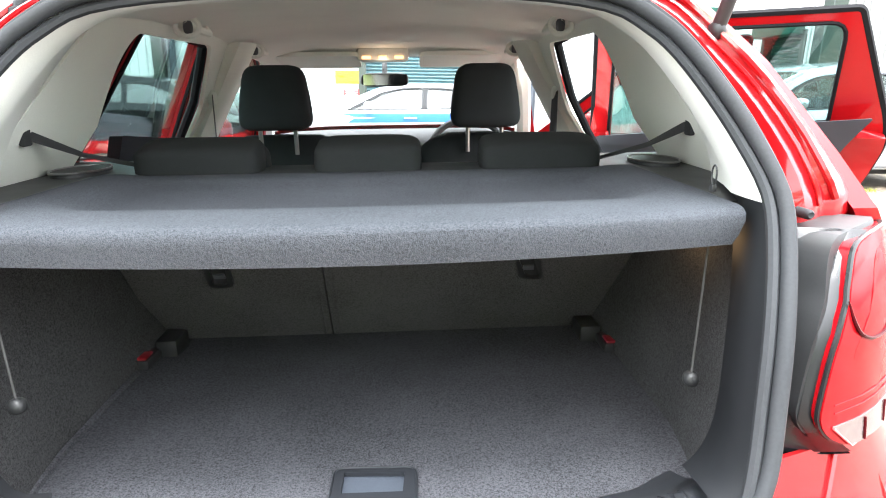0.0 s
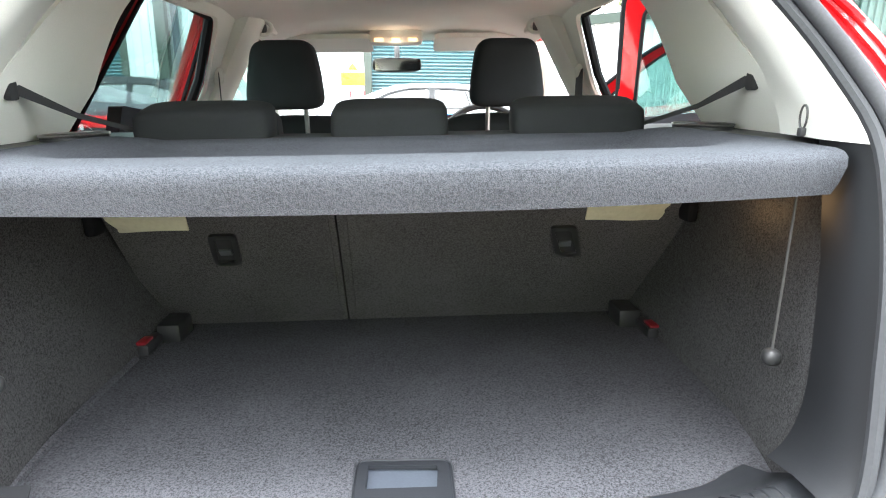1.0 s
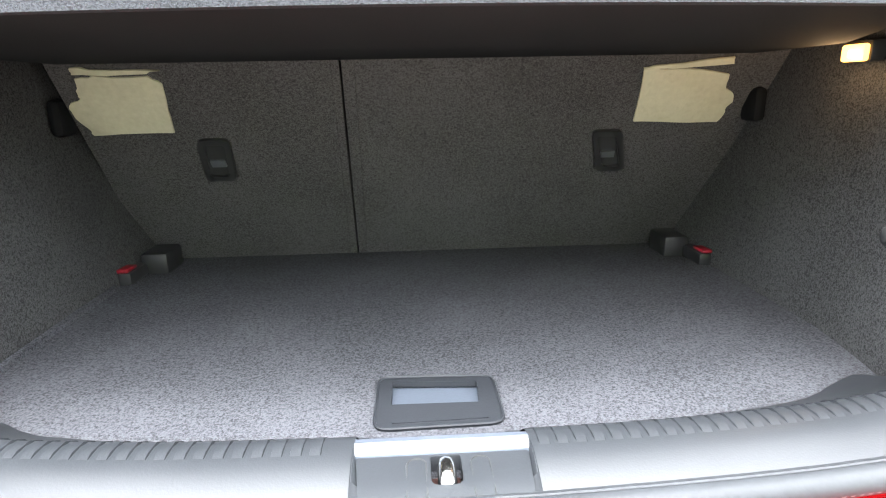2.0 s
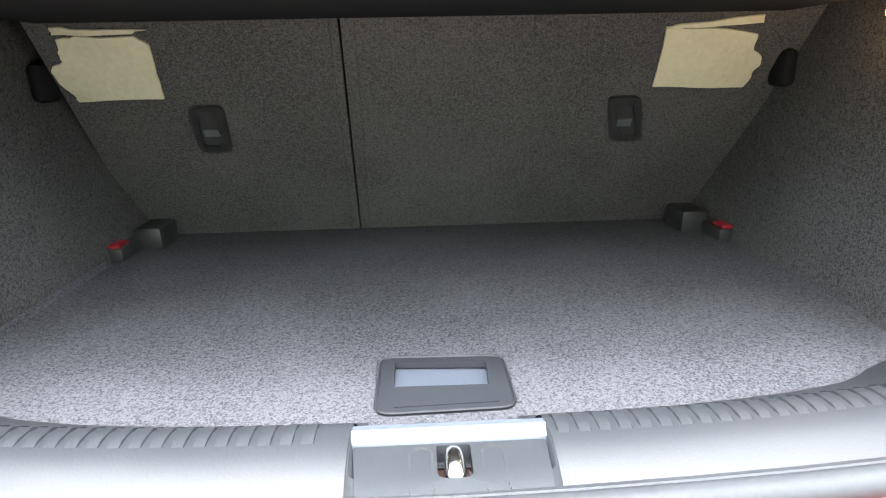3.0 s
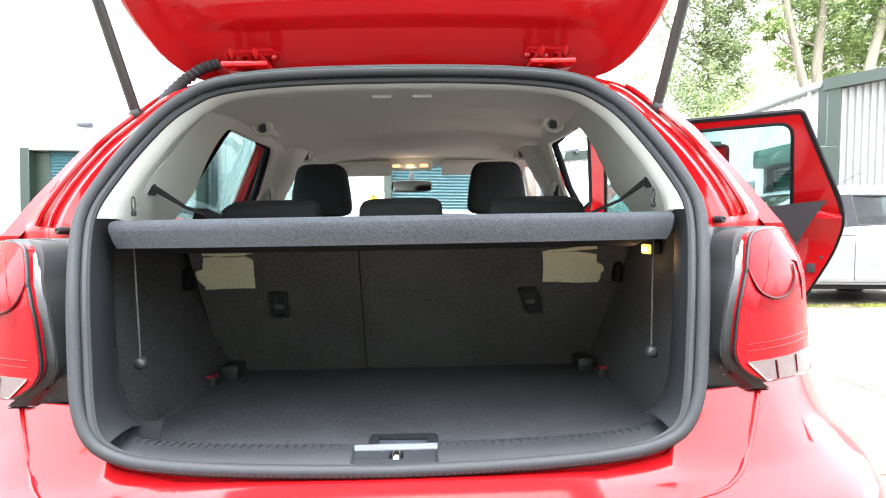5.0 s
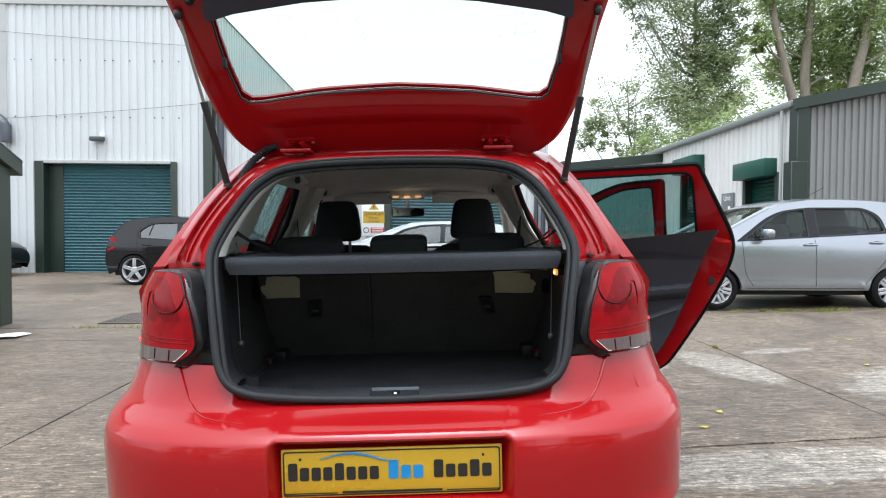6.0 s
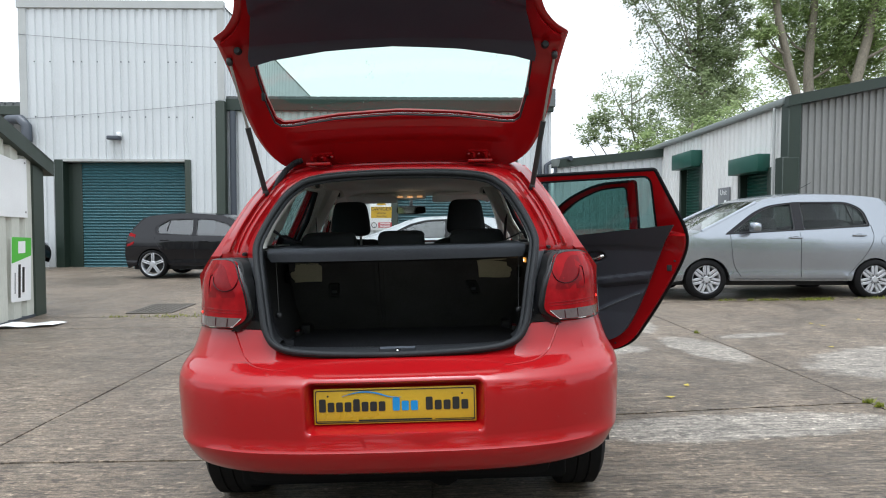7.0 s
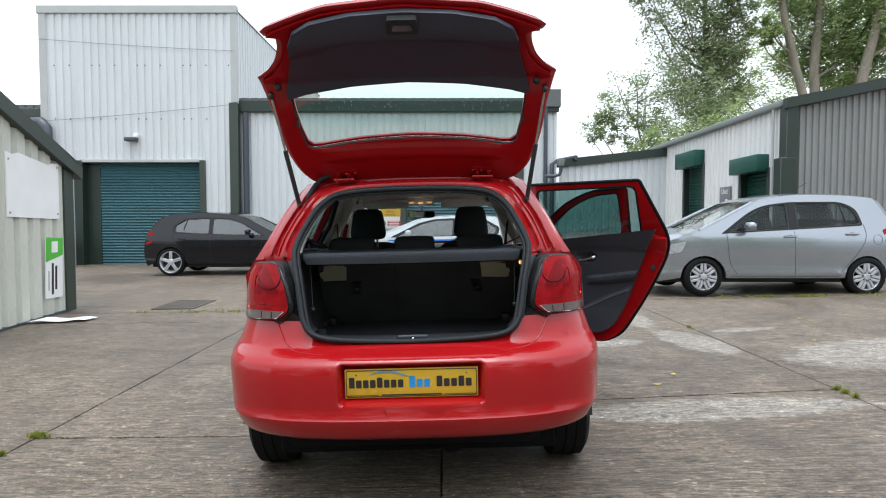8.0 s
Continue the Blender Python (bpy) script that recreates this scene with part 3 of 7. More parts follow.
def middle_building():
    w = thing("low_warehouse", "long low white ribbed warehouse with a green fascia", "building")
    y, zt = 15.6, 4.6
    bm = cladding((-6.1, y), (-1.2, y), -0.3, zt, 0.229)
    cladding((-1.2, y), (2.5, y), 3.1, zt, 0.229, bm=bm)
    cladding((2.5, y), (3.56, y), -0.3, zt, 0.229, bm=bm)
    part("front_wall", bm, CLAD_WHITE, w, smooth=0)
    part("end_wall", cladding((3.56, y), (3.56, 24), -0.3, zt, 0.229), CLAD_WHITE, w, smooth=0)
    part("core_wall", slab(-6.0, 3.5, y + 0.4, 26, -0.3, zt, 0), CLAD_GREY_SHADED, w)
    part("fascia", slab(-6.12, 3.62, y - 0.14, y - 0.02, zt - 0.02, 4.92), GREEN_TRIM, w)
    part("roof_edge", cladding((-6.12, y - 0.1), (3.6, y - 0.1), 4.92, 5.0, 0.3, 0.03), ROOF_GREY, w, smooth=0)
    part("roof", grid([[(-6.12, y - 0.1, 4.97), (3.6, y - 0.1, 4.97)], [(-6.12, 26, 5.3), (3.6, 26, 5.3)]]), ROOF_GREY, w)
    part("parapet", slab(3.05, 3.66, y - 0.2, y + 0.5, 4.72, 5.25), ROOF_GREY, w)
    part("roller_shutter", slats((-1.1, y + 0.2), (2.4, y + 0.2), -0.1, 3.1, 0.088), SHUTTER_TEAL, w, "teal steel roller shutter, closed")
    part("door_jamb", slab(-1.24, -1.04, y - 0.08, y + 0.3, -0.3, 3.2), OLIVE_TRIM, w)
    part("door_jamb", slab(2.36, 2.56, y - 0.08, y + 0.3, -0.3, 3.2), OLIVE_TRIM, w)
    part("downpipe", tube([(-5.92, y - 0.14, -0.1), (-5.92, y - 0.14, 4.55)], 0.09, 10), PIPE_GREY, w)
    part("downpipe", tube([(3.22, y - 0.12, 0), (3.22, y - 0.12, 4.75)], 0.06, 10), PIPE_GREY, w)
    part("downpipe", tube([(3.42, y - 0.12, 0), (3.42, y - 0.12, 3.0), (3.6, y - 0.12, 3.1), (3.95, 14.6, 3.1)], 0.07, 10), PIPE_GREY, w)
    return w


def right_units():
    w = thing("unit_building", "white ribbed unit building with green shutter boxes", "building")
    x, za = 6.65, 3.42
    part("back_wall", cladding((3.5, 14.8), (6.72, 14.8), -0.2, (2.84, 3.2), 0.21), CLAD_WHITE, w, smooth=0)
    part("overflow_pipe", tube([(3.05, 14.58, 2.56), (3.30, 14.58, 2.56), (3.46, 14.58, 2.60), (3.50, 14.58, 2.70), (3.50, 14.58, 2.86)], 0.05, 10), PIPE_GREY, w)
    part("rainwater_hopper", lathe([(2.84, 0.06), (2.86, 0.09), (3.02, 0.13), (3.04, 0.13), (3.04, 0.10)], 14, "z", m=Matrix.Translation((3.50, 14.56, 0))), GUTTER, w)
    part("back_fascia", panel([(3.42, 2.82), (6.9, 3.19), (6.9, 3.42), (3.42, 3.05)], lambda u, v, d: (u, 14.68 + d, v), 0.1), GREEN_TRIM, w)
    bm = cladding((x, 15.2), (x, 13.5), -0.2, za, 0.19)
    cladding((x, 13.5), (x, 12.3), 2.7, za, 0.19, bm=bm)
    cladding((x, 12.3), (x, 10.5), -0.2, za, 0.19, bm=bm)
    cladding((x, 10.5), (x, 9.35), 2.25, za, 0.19, bm=bm)
    cladding((x, 9.35), (x, 8.85), -0.2, za, 0.19, bm=bm)
    # lighter copy of the white: this side's light is in the colour
    part("side_wall", bm, CLAD_LIT, w, smooth=0)
    part("gutter", box(x - 0.05, 12.3, 3.47, 0.22, 7.0, 0.13, 0.03), GUTTER, w)
    part("roof", grid([[(x - 0.1, 8.75, 3.54), (x - 0.1, 15.7, 3.54)], [(14, 8.75, 4.9), (14, 15.7, 4.9)]]), ROOF_GREY, w)
    part("corner_post", slab(6.53, 6.76, 8.66, 8.9, -0.2, 3.5), GREEN_TRIM, w)
    part("corner_post", slab(6.40, 6.70, 8.60, 8.84, -0.2, 2.42), GREEN_TRIM, w)
    part("downpipe", tube([(6.52, 9.10, 0.1), (6.52, 9.10, 3.4)], 0.028, 10), COPING, w)
    # greyer copy of the white: this side's shade is in the colour
    part("front_wall", cladding((6.78, 8.8), (12.5, 8.8), -0.2, (3.38, 4.55), 0.125, 0.030, crown=0.36), CLAD_GREY_SHADED, w, smooth=0)
    part("front_fascia", panel([(6.5, 3.34), (12.5, 4.56), (12.5, 4.74), (6.5, 3.53)], lambda u, v, d: (u, 8.63 + d, v), 0.12), GREEN_TRIM, w)
    part("core_wall", slab(7.1, 12.4, 9.3, 14.7, -0.2, 3.3, 0), CLAD_GREY_SHADED, w)
    for y0, y1, zt, b0, b1, h in ((12.34, 13.4, 2.66, 12.3, 13.5, 0.40), (9.42, 10.42, 2.26, 9.38, 10.52, 0.34)):
        sh = part("roller_shutter", slats((x + 0.12, y1), (x + 0.12, y0), 0, zt, 0.075), SHUTTER_GREEN, w, "green roller shutter, closed")
        part("shutter_box", box(x - 0.14, (b0 + b1) / 2, zt + h / 2 - 0.02, 0.28, b1 - b0, h, 0.02), BRIGHT_GREEN, w, "green steel shutter box")
        part("door_jamb", slab(x - 0.06, x + 0.1, y1, y1 + 0.1, -0.1, zt + 0.05), GREEN_TRIM, w)
        part("door_jamb", slab(x - 0.06, x + 0.1, y0 - 0.12, y0, -0.1, zt + 0.05), GREEN_TRIM, w)
    sg = thing("unit_sign", "grey unit number sign on the white wall", "sign")
    part("board", box(x - 0.06, 11.09, 1.76, 0.03, 0.5, 0.54, 0.005), SIGN_GREY, sg)
    letters("Unit", 0.17, SIGN_WHITE, pose(x - 0.078, 11.09, 1.92, 90, 0, -90), sg)
    part("number_bar", box(x - 0.078, 11.0, 1.66, 0.004, 0.09, 0.17), SIGN_WHITE, sg)
    return w


def shed():
    w = thing("shed", "grey ribbed steel shed with a green fascia", "building")
    a, b = Vector((-5.295, 6.05)), Vector((-4.705, 2.3))
    part("gable_wall", cladding(tuple(b), tuple(a), -0.12, (3.26, 1.92), 0.30, 0.05), CLAD_SHED, w, smooth=0)
    part("back_wall", cladding((-5.285, 6.05), (-9.0, 6.4), -0.12, 1.95, 0.3, 0.05), CLAD_SHED, w, smooth=0)
    d = (a - b).normalized()
    o = Vector((d.y, -d.x))

    def lay(u, v, k):
        p = b + d * u + o * (0.13 - k)
        return (p.x, p.y, v)

    L = (a - b).length
    part("gable_fascia", panel([(0, 3.17), (L + 0.22, 1.835), (L + 0.22, 2.035), (0, 3.37)], lay, 0.16), OLIVE_TRIM, w)
    part("corner_post", panel([(L - 0.22, -0.15), (L + 0.04, -0.15), (L + 0.04, 1.9), (L - 0.22, 1.95)], lambda u, v, k: lay(u, v, k + 0.055), 0.12), OLIVE_TRIM, w)
    part("base_strip", panel([(0, -0.12), (L, -0.12), (L, -0.02), (0, -0.02)], lambda u, v, k: lay(u, v, k + 0.065), 0.07), PIPE_GREY, w)
    part("roof", grid([[(b.x + 0.1, b.y, 3.36), (a.x + 0.1, a.y + 0.25, 2.01)], [(b.x - 4, b.y, 3.36), (a.x - 4, a.y + 0.25, 2.01)]]), ROOF_GREY, w)
    part("side_wall", cladding((-8.6, 2.3), tuple(b), -0.12, 3.2, 0.3, 0.05), CLAD_SHED, w, smooth=0)
    # board and banner fixed on the gable wall
    bd = thing("sign_board", "blank faded white sign board screwed to the shed", "sign")
    us = [(p - b.y) / d.y for p in (4.5, 5.70)]
    torn = [(us[0], 1.27), (us[1], 1.25), (us[1], 2.0)] + [(us[1] - (us[1] - us[0]) * i / 9, 2.0 + 0.02 * math.sin(i * 2.1) + (0.03 if i > 4 else -0.02)) for i in range(1, 9)] + [(us[0], 2.04)]
    part("board", panel(torn, lambda u, v, k: lay(u, v, k + 0.065), 0.012), SIGN_WHITE, bd)
    for u in us:
        for v in (1.32, 1.95):
            part("screw", lathe([(0, 0.0), (0.004, 0.012), (0, 0.014)], 8, "x", m=Matrix.Translation(lay(u + (0.05 if u == us[0] else -0.05), v, 0.06))), STEEL, bd)
    bn = thing("warranty_banner", "white and green vinyl banner hung on the shed", "banner")
    u0, u1 = [(p - b.y) / d.y for p in (5.30, 5.74)]

    def tilt(u, v, k):
        return lay(u - (v - 0.6) * -0.05, v, k + 0.062)

    part("sheet", panel(rounded([(u0, 0.20), (u1, 0.18), (u1, 0.99), (u0, 1.01)], 0.03), tilt, 0.008), SIGN_WHITE, bn)
    part("green_field", panel(rounded([(u0, 0.68), (u1, 0.76), (u1, 0.99), (u0, 1.01)], 0.02), lambda u, v, k: tilt(u, v, k - 0.003), 0.003), SIGN_GREEN, bn)
    for k, (h0, h1, uu, wd) in enumerate(((0.30, 0.62, 0.24, 0.05), (0.24, 0.66, 0.15, 0.05), (0.30, 0.56, 0.07, 0.012))):
        part("print_bar", panel([(u0 + uu, h0), (u0 + uu + wd, h0), (u0 + uu + wd, h1), (u0 + uu, h1)], lambda u, v, k: tilt(u, v, k - 0.003), 0.003), INK if k < 2 else PIPE_GREY, bn)
    part("logo_shape", panel([(u0 + 0.14, 0.80), (u0 + 0.3, 0.80), (u0 + 0.3, 0.95), (u0 + 0.14, 0.95)], lambda u, v, k: tilt(u, v, k - 0.006), 0.003), SIGN_WHITE, bn)
    return w


tall_warehouse()
side_warehouse()
middle_building()
right_units()
shed()


def danger_sign():
    s = thing("danger_sign", "white and yellow danger sign about reversing vehicles", "sign", pose(-1.53, 15.53, 1.52))
    part("board", box(0, 0, 0, 0.70, 0.012, 0.98, 0.004), SIGN_WHITE, s)
    part("yellow_field", box(0, -0.009, 0.05, 0.62, 0.004, 0.34), YELLOW, s)
    letters("DANGER", 0.15, INK, pose(0, -0.013, 0.15, 90, 0, 0), s)
    letters("vehicles", 0.085, INK, pose(0, -0.013, 0.03, 90, 0, 0), s)
    letters("reversing", 0.085, INK, pose(0, -0.013, -0.06, 90, 0, 0), s)
    part("warning_triangle", panel([(-0.15, 0.27), (0.15, 0.27), (0, 0.46)], lambda u, v, d: (u, -0.012 + d, v), 0.004), YELLOW, s)
    part("exclamation_bar", box(0, -0.014, 0.35, 0.025, 0.003, 0.09), INK, s)
    part("red_field", box(0.11, -0.009, -0.33, 0.4, 0.004, 0.16), SIGN_RED, s)
    for k in range(3):
        part("print_bar", box(0.11, -0.013, -0.28 - 0.05 * k, 0.32, 0.003, 0.02), SIGN_WHITE, s)
    part("prohibition_ring", tube([(-0.22 + 0.075 * math.cos(a), -0.01, -0.33 + 0.075 * math.sin(a)) for a in np.linspace(0, 2 * math.pi, 17)[:-1]], 0.01, 6, True), INK, s)
    return s


danger_sign()


def drain():
    g = thing("drain_grate", "rusty iron drain grate set in the concrete", "drain grate", pose(-3.79, 6.42, ground_z(-3.79, 6.42) + 0.004, 0, 0, 3))
    part("frame", panel([(-0.30, -0.46), (0.30, -0.46), (0.30, 0.46), (-0.30, 0.46)], lambda u, v, d: (u, v, 0.012 - d), 0.02, holes=[[(-0.27, -0.43), (0.27, -0.43), (0.27, 0.43), (-0.27, 0.43)]]), GRATE, g)
    # black sheet that stands in for the pit's shade between the bars
    part("pit_shade", panel([(-0.275, -0.435), (0.275, -0.435), (0.275, 0.435), (-0.275, 0.435)], lambda u, v, d: (u, v, 0.0005 - d), 0.003), UNDER, g, "black sheet for the shade in the drain pit")
    for i in range(9):
        part("bar", box(0, -0.38 + 0.095 * i, 0.004, 0.54, 0.042, 0.012, 0.003, seg=1), GRATE, g)
    for i in range(7):
        part("cross_bar", box(-0.24 + 0.08 * i, 0, 0.003, 0.02, 0.86, 0.01), GRATE, g)
    return g


drain()


def tree(name, label, base, height, lean, crown, seed, leaf, n_clump=90, per=70, leaf_size=0.16, trunk_r=0.28, every=15):
    """A tapered trunk with forking limbs and a crown of loose leaf clumps in an uneven outline. crown: list of (dx, dy, z, radius)."""
    rnd = random.Random(seed)
    t = thing(name, label, "tree", pose(*base))
    pts = [Vector((lean[0] * (k / 8) ** 1.3 + 0.12 * math.sin(k * 1.7 + seed), lean[1] * k / 8, height * k / 8)) for k in range(9)]
    part("trunk", tube(pts, [trunk_r * (1 - 0.085 * k) for k in range(9)], 10), BARK, t)
    vs, fs = [], []
    for c in range(n_clump):
        dx, dy, z, r = rnd.choice(crown)
        while True:
            q = Vector((rnd.uniform(-1, 1), rnd.uniform(-1, 1), rnd.uniform(-1, 1)))
            if 0.25 < q.length < 1:
                break
        c0 = Vector((dx, dy, z)) + q * r
        if c % every == 0:
            reach = math.hypot(c0.x - pts[5].x, c0.y - pts[5].y)
            f = min(7.5, max(2.5, 8 * (c0.z - 1.3 * reach) / height))
            p = pts[int(f)].lerp(pts[min(8, int(f) + 1)], f - int(f))
            bend = Vector((c0.x - p.x, c0.y - p.y, 0)) * 0.12
            way = [p, p.lerp(c0, 0.3) + bend + Vector((0, 0, -0.10 * reach)), p.lerp(c0, 0.65) + bend * 0.8 + Vector((rnd.uniform(-0.2, 0.2), 0, 0)), c0]
            part("bough", tube(smooth_line(way, 3), [max(0.04, trunk_r * 0.22) * (1 - 0.085 * q) for q in range(10)], 6), BARK, t)
        cr = rnd.uniform(0.35, 0.8) * min(1.0, r * 0.6)
        for _ in range(per):
            u = Vector((rnd.gauss(0, 0.5), rnd.gauss(0, 0.5), rnd.gauss(0, 0.38))) * cr
            o = c0 + u
            a = Vector((rnd.uniform(-1, 1), rnd.uniform(-1, 1), rnd.uniform(-0.7, 0.7))).normalized()
            b = a.orthogonal().normalized()
            s = leaf_size * rnd.uniform(0.45, 1.1)
            i = len(vs)
            vs += [o - a * s * 0.6, o + b * s * 0.3, o + a * s * 0.6, o - b * s * 0.3]
            fs.append((i, i + 1, i + 2, i + 3))
    me = bpy.data.meshes.new("crown")
    me.from_pydata([tuple(v) for v in vs], [], fs)
    me.materials.append(leaf)
    cr = new("crown", me)
    cr.parent = t
    tagged(cr, "loose green leaves", kind="stuff")
    return t


tree("tree", "slender broadleaf tree with an airy crown", (9.4, 23.5, 0), 7.4, (-0.9, 0), [(-1.2, 0, 6.6, 1.3), (0.3, 0.5, 7.2, 1.5), (1.0, 0, 5.4, 1.3), (-0.2, 0, 5.0, 1.2), (2.0, 0, 6.8, 1.2), (3.0, 0, 5.6, 1.2), (-2.2, 0, 5.4, 0.8)], 1, LEAF_MID, 190, 70, 0.15, 0.075)
tree("tree", "tall broadleaf tree behind the unit roof", (12.6, 25, 0), 16, (-0.5, 0), [(-1.8, 0, 11, 2.0), (-0.2, 0, 12.5, 1.9), (-1, 1, 14.5, 2.3), (0.5, 0, 9.4, 1.3), (-0.6, 0, 8.6, 1.7), (-3.0, 0, 12.3, 1.3), (-2.4, 0, 14.0, 1.7), (0.2, 0, 7.2, 1.4), (0.9, 0, 11.2, 1.0)], 2, LEAF_MID, 520, 85, 0.16, 0.14)
tree("tree", "tall grey-barked tree above the units", (18.0, 25, 0), 17, (-3.6, 0), [(-2.4, 0, 12.2, 1.0), (-0.5, 0, 15, 2.3), (1, 1, 13, 2.3), (-3.0, 0, 10.2, 0.7), (0.5, 1.5, 10.5, 1.8), (-1.4, 1, 11.5, 1.3)], 3, LEAF, 170, 85, 0.17, 0.27, 40)
tree("tree", "grey-barked tree with a pale straight trunk", (17.65, 25.4, 0), 17, (0.2, 0), [(0.0, 1, 14, 2.4), (2.5, 1, 12.0, 2.2), (3, 1, 9.5, 1.6), (1.2, 1, 10.4, 1.4), (0.2, 1.5, 9.4, 1.2), (-0.4, 1.2, 12.2, 1.4)], 4, LEAF, 260, 85, 0.17, 0.31, 40)
tree("tree", "leaning grey-barked tree with dense leaves", (18.4, 24.5, 0), 16, (2.4, 0), [(0.5, 1, 12, 2.4), (2.5, 0, 13, 2.5), (3.5, 1, 9.6, 2.0), (1.0, 2, 8.6, 1.3), (5, 0, 11, 2.5), (1.8, 1, 10.5, 1.6)], 5, LEAF, 360, 85, 0.17, 0.34, 40)
tree("tree", "dense dark tree far behind the units", (23, 31, 0), 14, (0.2, 0), [(-4, 0, 10, 3), (0, 0, 12, 3.5), (3, 0, 10, 3), (-1, 0, 8, 2.5), (-7, 0, 9.0, 2.2)], 6, LEAF, 170, 80, 0.2, 0.34)
tree("tree", "low shrubby tree behind the back wall", (10.4, 22, 0), 5.5, (0.2, 0), [(-1.6, 0, 4.3, 1.0), (0.3, 0, 4.7, 1.2), (1.8, 0, 5.2, 1.1)], 7, LEAF_DARK, 60, 70, 0.15, 0.14)


# an unseen row of trees, added behind the camera to shape reflections and bounced light
for k in range(9):
    tree("tree", "unseen bushy tree added behind the camera for reflections", (-19 + 4.8 * k, -15 - (k % 3) * 1.2, 0), 9, (0.3, 0), [(0, 0, 2.2, 2.2), (-1.3, 0, 4.0, 2.2), (1.4, 0, 4.6, 2.3), (0, 0, 6.6, 2.4), (0.4, 0.5, 8.2, 1.8)], 30 + k, LEAF_DARK if k % 2 else LEAF, 90, 40, 0.42, 0.2)


def tufts(name, label, spots, seed, h=0.04):
    rnd = random.Random(seed)
    vs, fs = [], []
    for cx, cy, r, n in spots:
        for _ in range(n):
            x, y = cx + rnd.gauss(0, r), cy + rnd.gauss(0, r * 0.35)
            z = ground_z(x, y)
            a, s = rnd.uniform(0, 6.28), rnd.uniform(0.4, 1.0) * h
            d = Vector((math.cos(a), math.sin(a), 0)) * 0.006
            t = Vector((rnd.gauss(0, 0.4), rnd.gauss(0, 0.4), 1)) * s
            o = Vector((x, y, z))
            i = len(vs)
            vs += [o - d, o + d, o + t]
            fs.append((i, i + 1, i + 2))
    me = bpy.data.meshes.new(name)
    me.from_pydata([tuple(v) for v in vs], [], fs)
    me.materials.append(GRASS)
    return tagged(new(name, me), label, "weeds", kind="stuff")


tufts("grass", "small weeds growing in the slab joints", [(-2.21, 1.02, 0.028, 130), (-2.22, 0.76, 0.015, 40), (4.90, 6.35, 0.10, 130), (5.55, 6.33, 0.17, 260), (4.30, 6.4, 0.07, 60), (4.62, 6.35, 0.02, 70), (6.5, 6.33, 0.2, 120), (2.79, 1.66, 0.012, 60), (2.79, 1.58, 0.012, 50), (2.79, 1.48, 0.012, 40), (2.79, 4.0, 0.01, 20), (-3.4, 5.70, 0.25, 110), (-2.8, 5.70, 0.2, 80), (-4.0, 5.70, 0.1, 40)], 5)
for k, (x, y) in enumerate([(1.63, 1.84), (1.85, 2.1), (4.23, 4.40), (4.27, 4.28), (3.64, 3.23), (4.9, 4.6), (5.2, 4.0)]):
    lf = part("fallen_leaf", panel([(-0.03, 0), (0, -0.018), (0.035, 0), (0, 0.02)], lambda u, v, d: (u, v, 0.006 + 4 * u * u - d), 0.0015), DEAD_LEAF)
    lf.matrix_world = pose(x, y, ground_z(x, y) + 0.001, 0, 0, 50 * k)
    tagged(lf, "small yellow fallen leaf on the concrete", "leaf", "fallen leaves")
pp = part("paper_sheet", panel([(-0.35, -0.16), (0.3, -0.14), (0.36, 0.1), (-0.25, 0.16)], lambda u, v, d: (u, v, 0.012 + 0.02 * math.sin(7 * u) ** 2 - d), 0.003, cu=steps(-0.35, 0.36, 8)), SIGN_WHITE)
pp.matrix_world = pose(-4.72, 5.05, ground_z(-4.7, 5.0) + 0.003, 0, 0, 12)
tagged(pp, "crumpled white paper sheet lying on the yard", "paper")


# ---------------------------------------------------------------- parked cars
ALLOY = mat("silver_wheel_paint", (0.43, 0.44, 0.46), 0.32, 0.2, 0.08, 10, 90, 0.02)
INSIDE = mat("dark_car_interior", (0.02, 0.021, 0.023), 0.85)
def wheel(root, m, r=0.3, width=0.19, spokes=5, rim_mat=None, spoke_w=0.07, side=1, name="wheel", rim=0.66):
    """Tyre, dished rim and spokes; its axle along x, the outer face towards side."""
    e = new(name)
    e.parent = root
    e.matrix_local = m
    h, ri = width / 2, r * rim
    part("tyre", lathe([(-h * 0.8, ri), (-h, ri * 1.12), (-h * 0.98, r * 0.9), (-h * 0.75, r), (-h * 0.3, r * 1.0), (-h * 0.28, r * 0.985), (-h * 0.22, r * 0.985), (-h * 0.2, r), (h * 0.2, r), (h * 0.22, r * 0.985), (h * 0.28, r * 0.985), (h * 0.3, r), (h * 0.75, r), (h * 0.98, r * 0.9), (h, ri * 1.12), (h * 0.8, ri)], 40), TYRE, e)
    s = side
    bm = lathe([(s * h * 0.8, ri * 1.02), (s * h * 0.86, ri), (s * h * 0.7, ri * 0.93), (s * h * 0.1, ri * 0.88), (-s * h * 0.7, ri * 0.95)], 40)
    for k in range(spokes):
        for q in (-0.5, 0.5):
            box(s * h * 0.72, q * spoke_w * 1.25, ri * 0.56, 0.03, spoke_w, ri * 0.84, 0.008, m=Matrix.Rotation(2 * math.pi * k / spokes, 4, "X"), seg=1, bm=bm)
    lathe([(s * h * 0.98, 0.0), (s * h * 0.95, ri * 0.2), (s * h * 0.7, ri * 0.3), (s * h * 0.3, ri * 0.3)], 20, bm=bm)
    part("rim", bm, rim_mat, e)
    part("brake_disc", lathe([(s * h * 0.05, 0.0), (s * h * 0.05, ri * 0.8), (0, ri * 0.8), (0, 0)], 24), INSIDE, e)
    return e




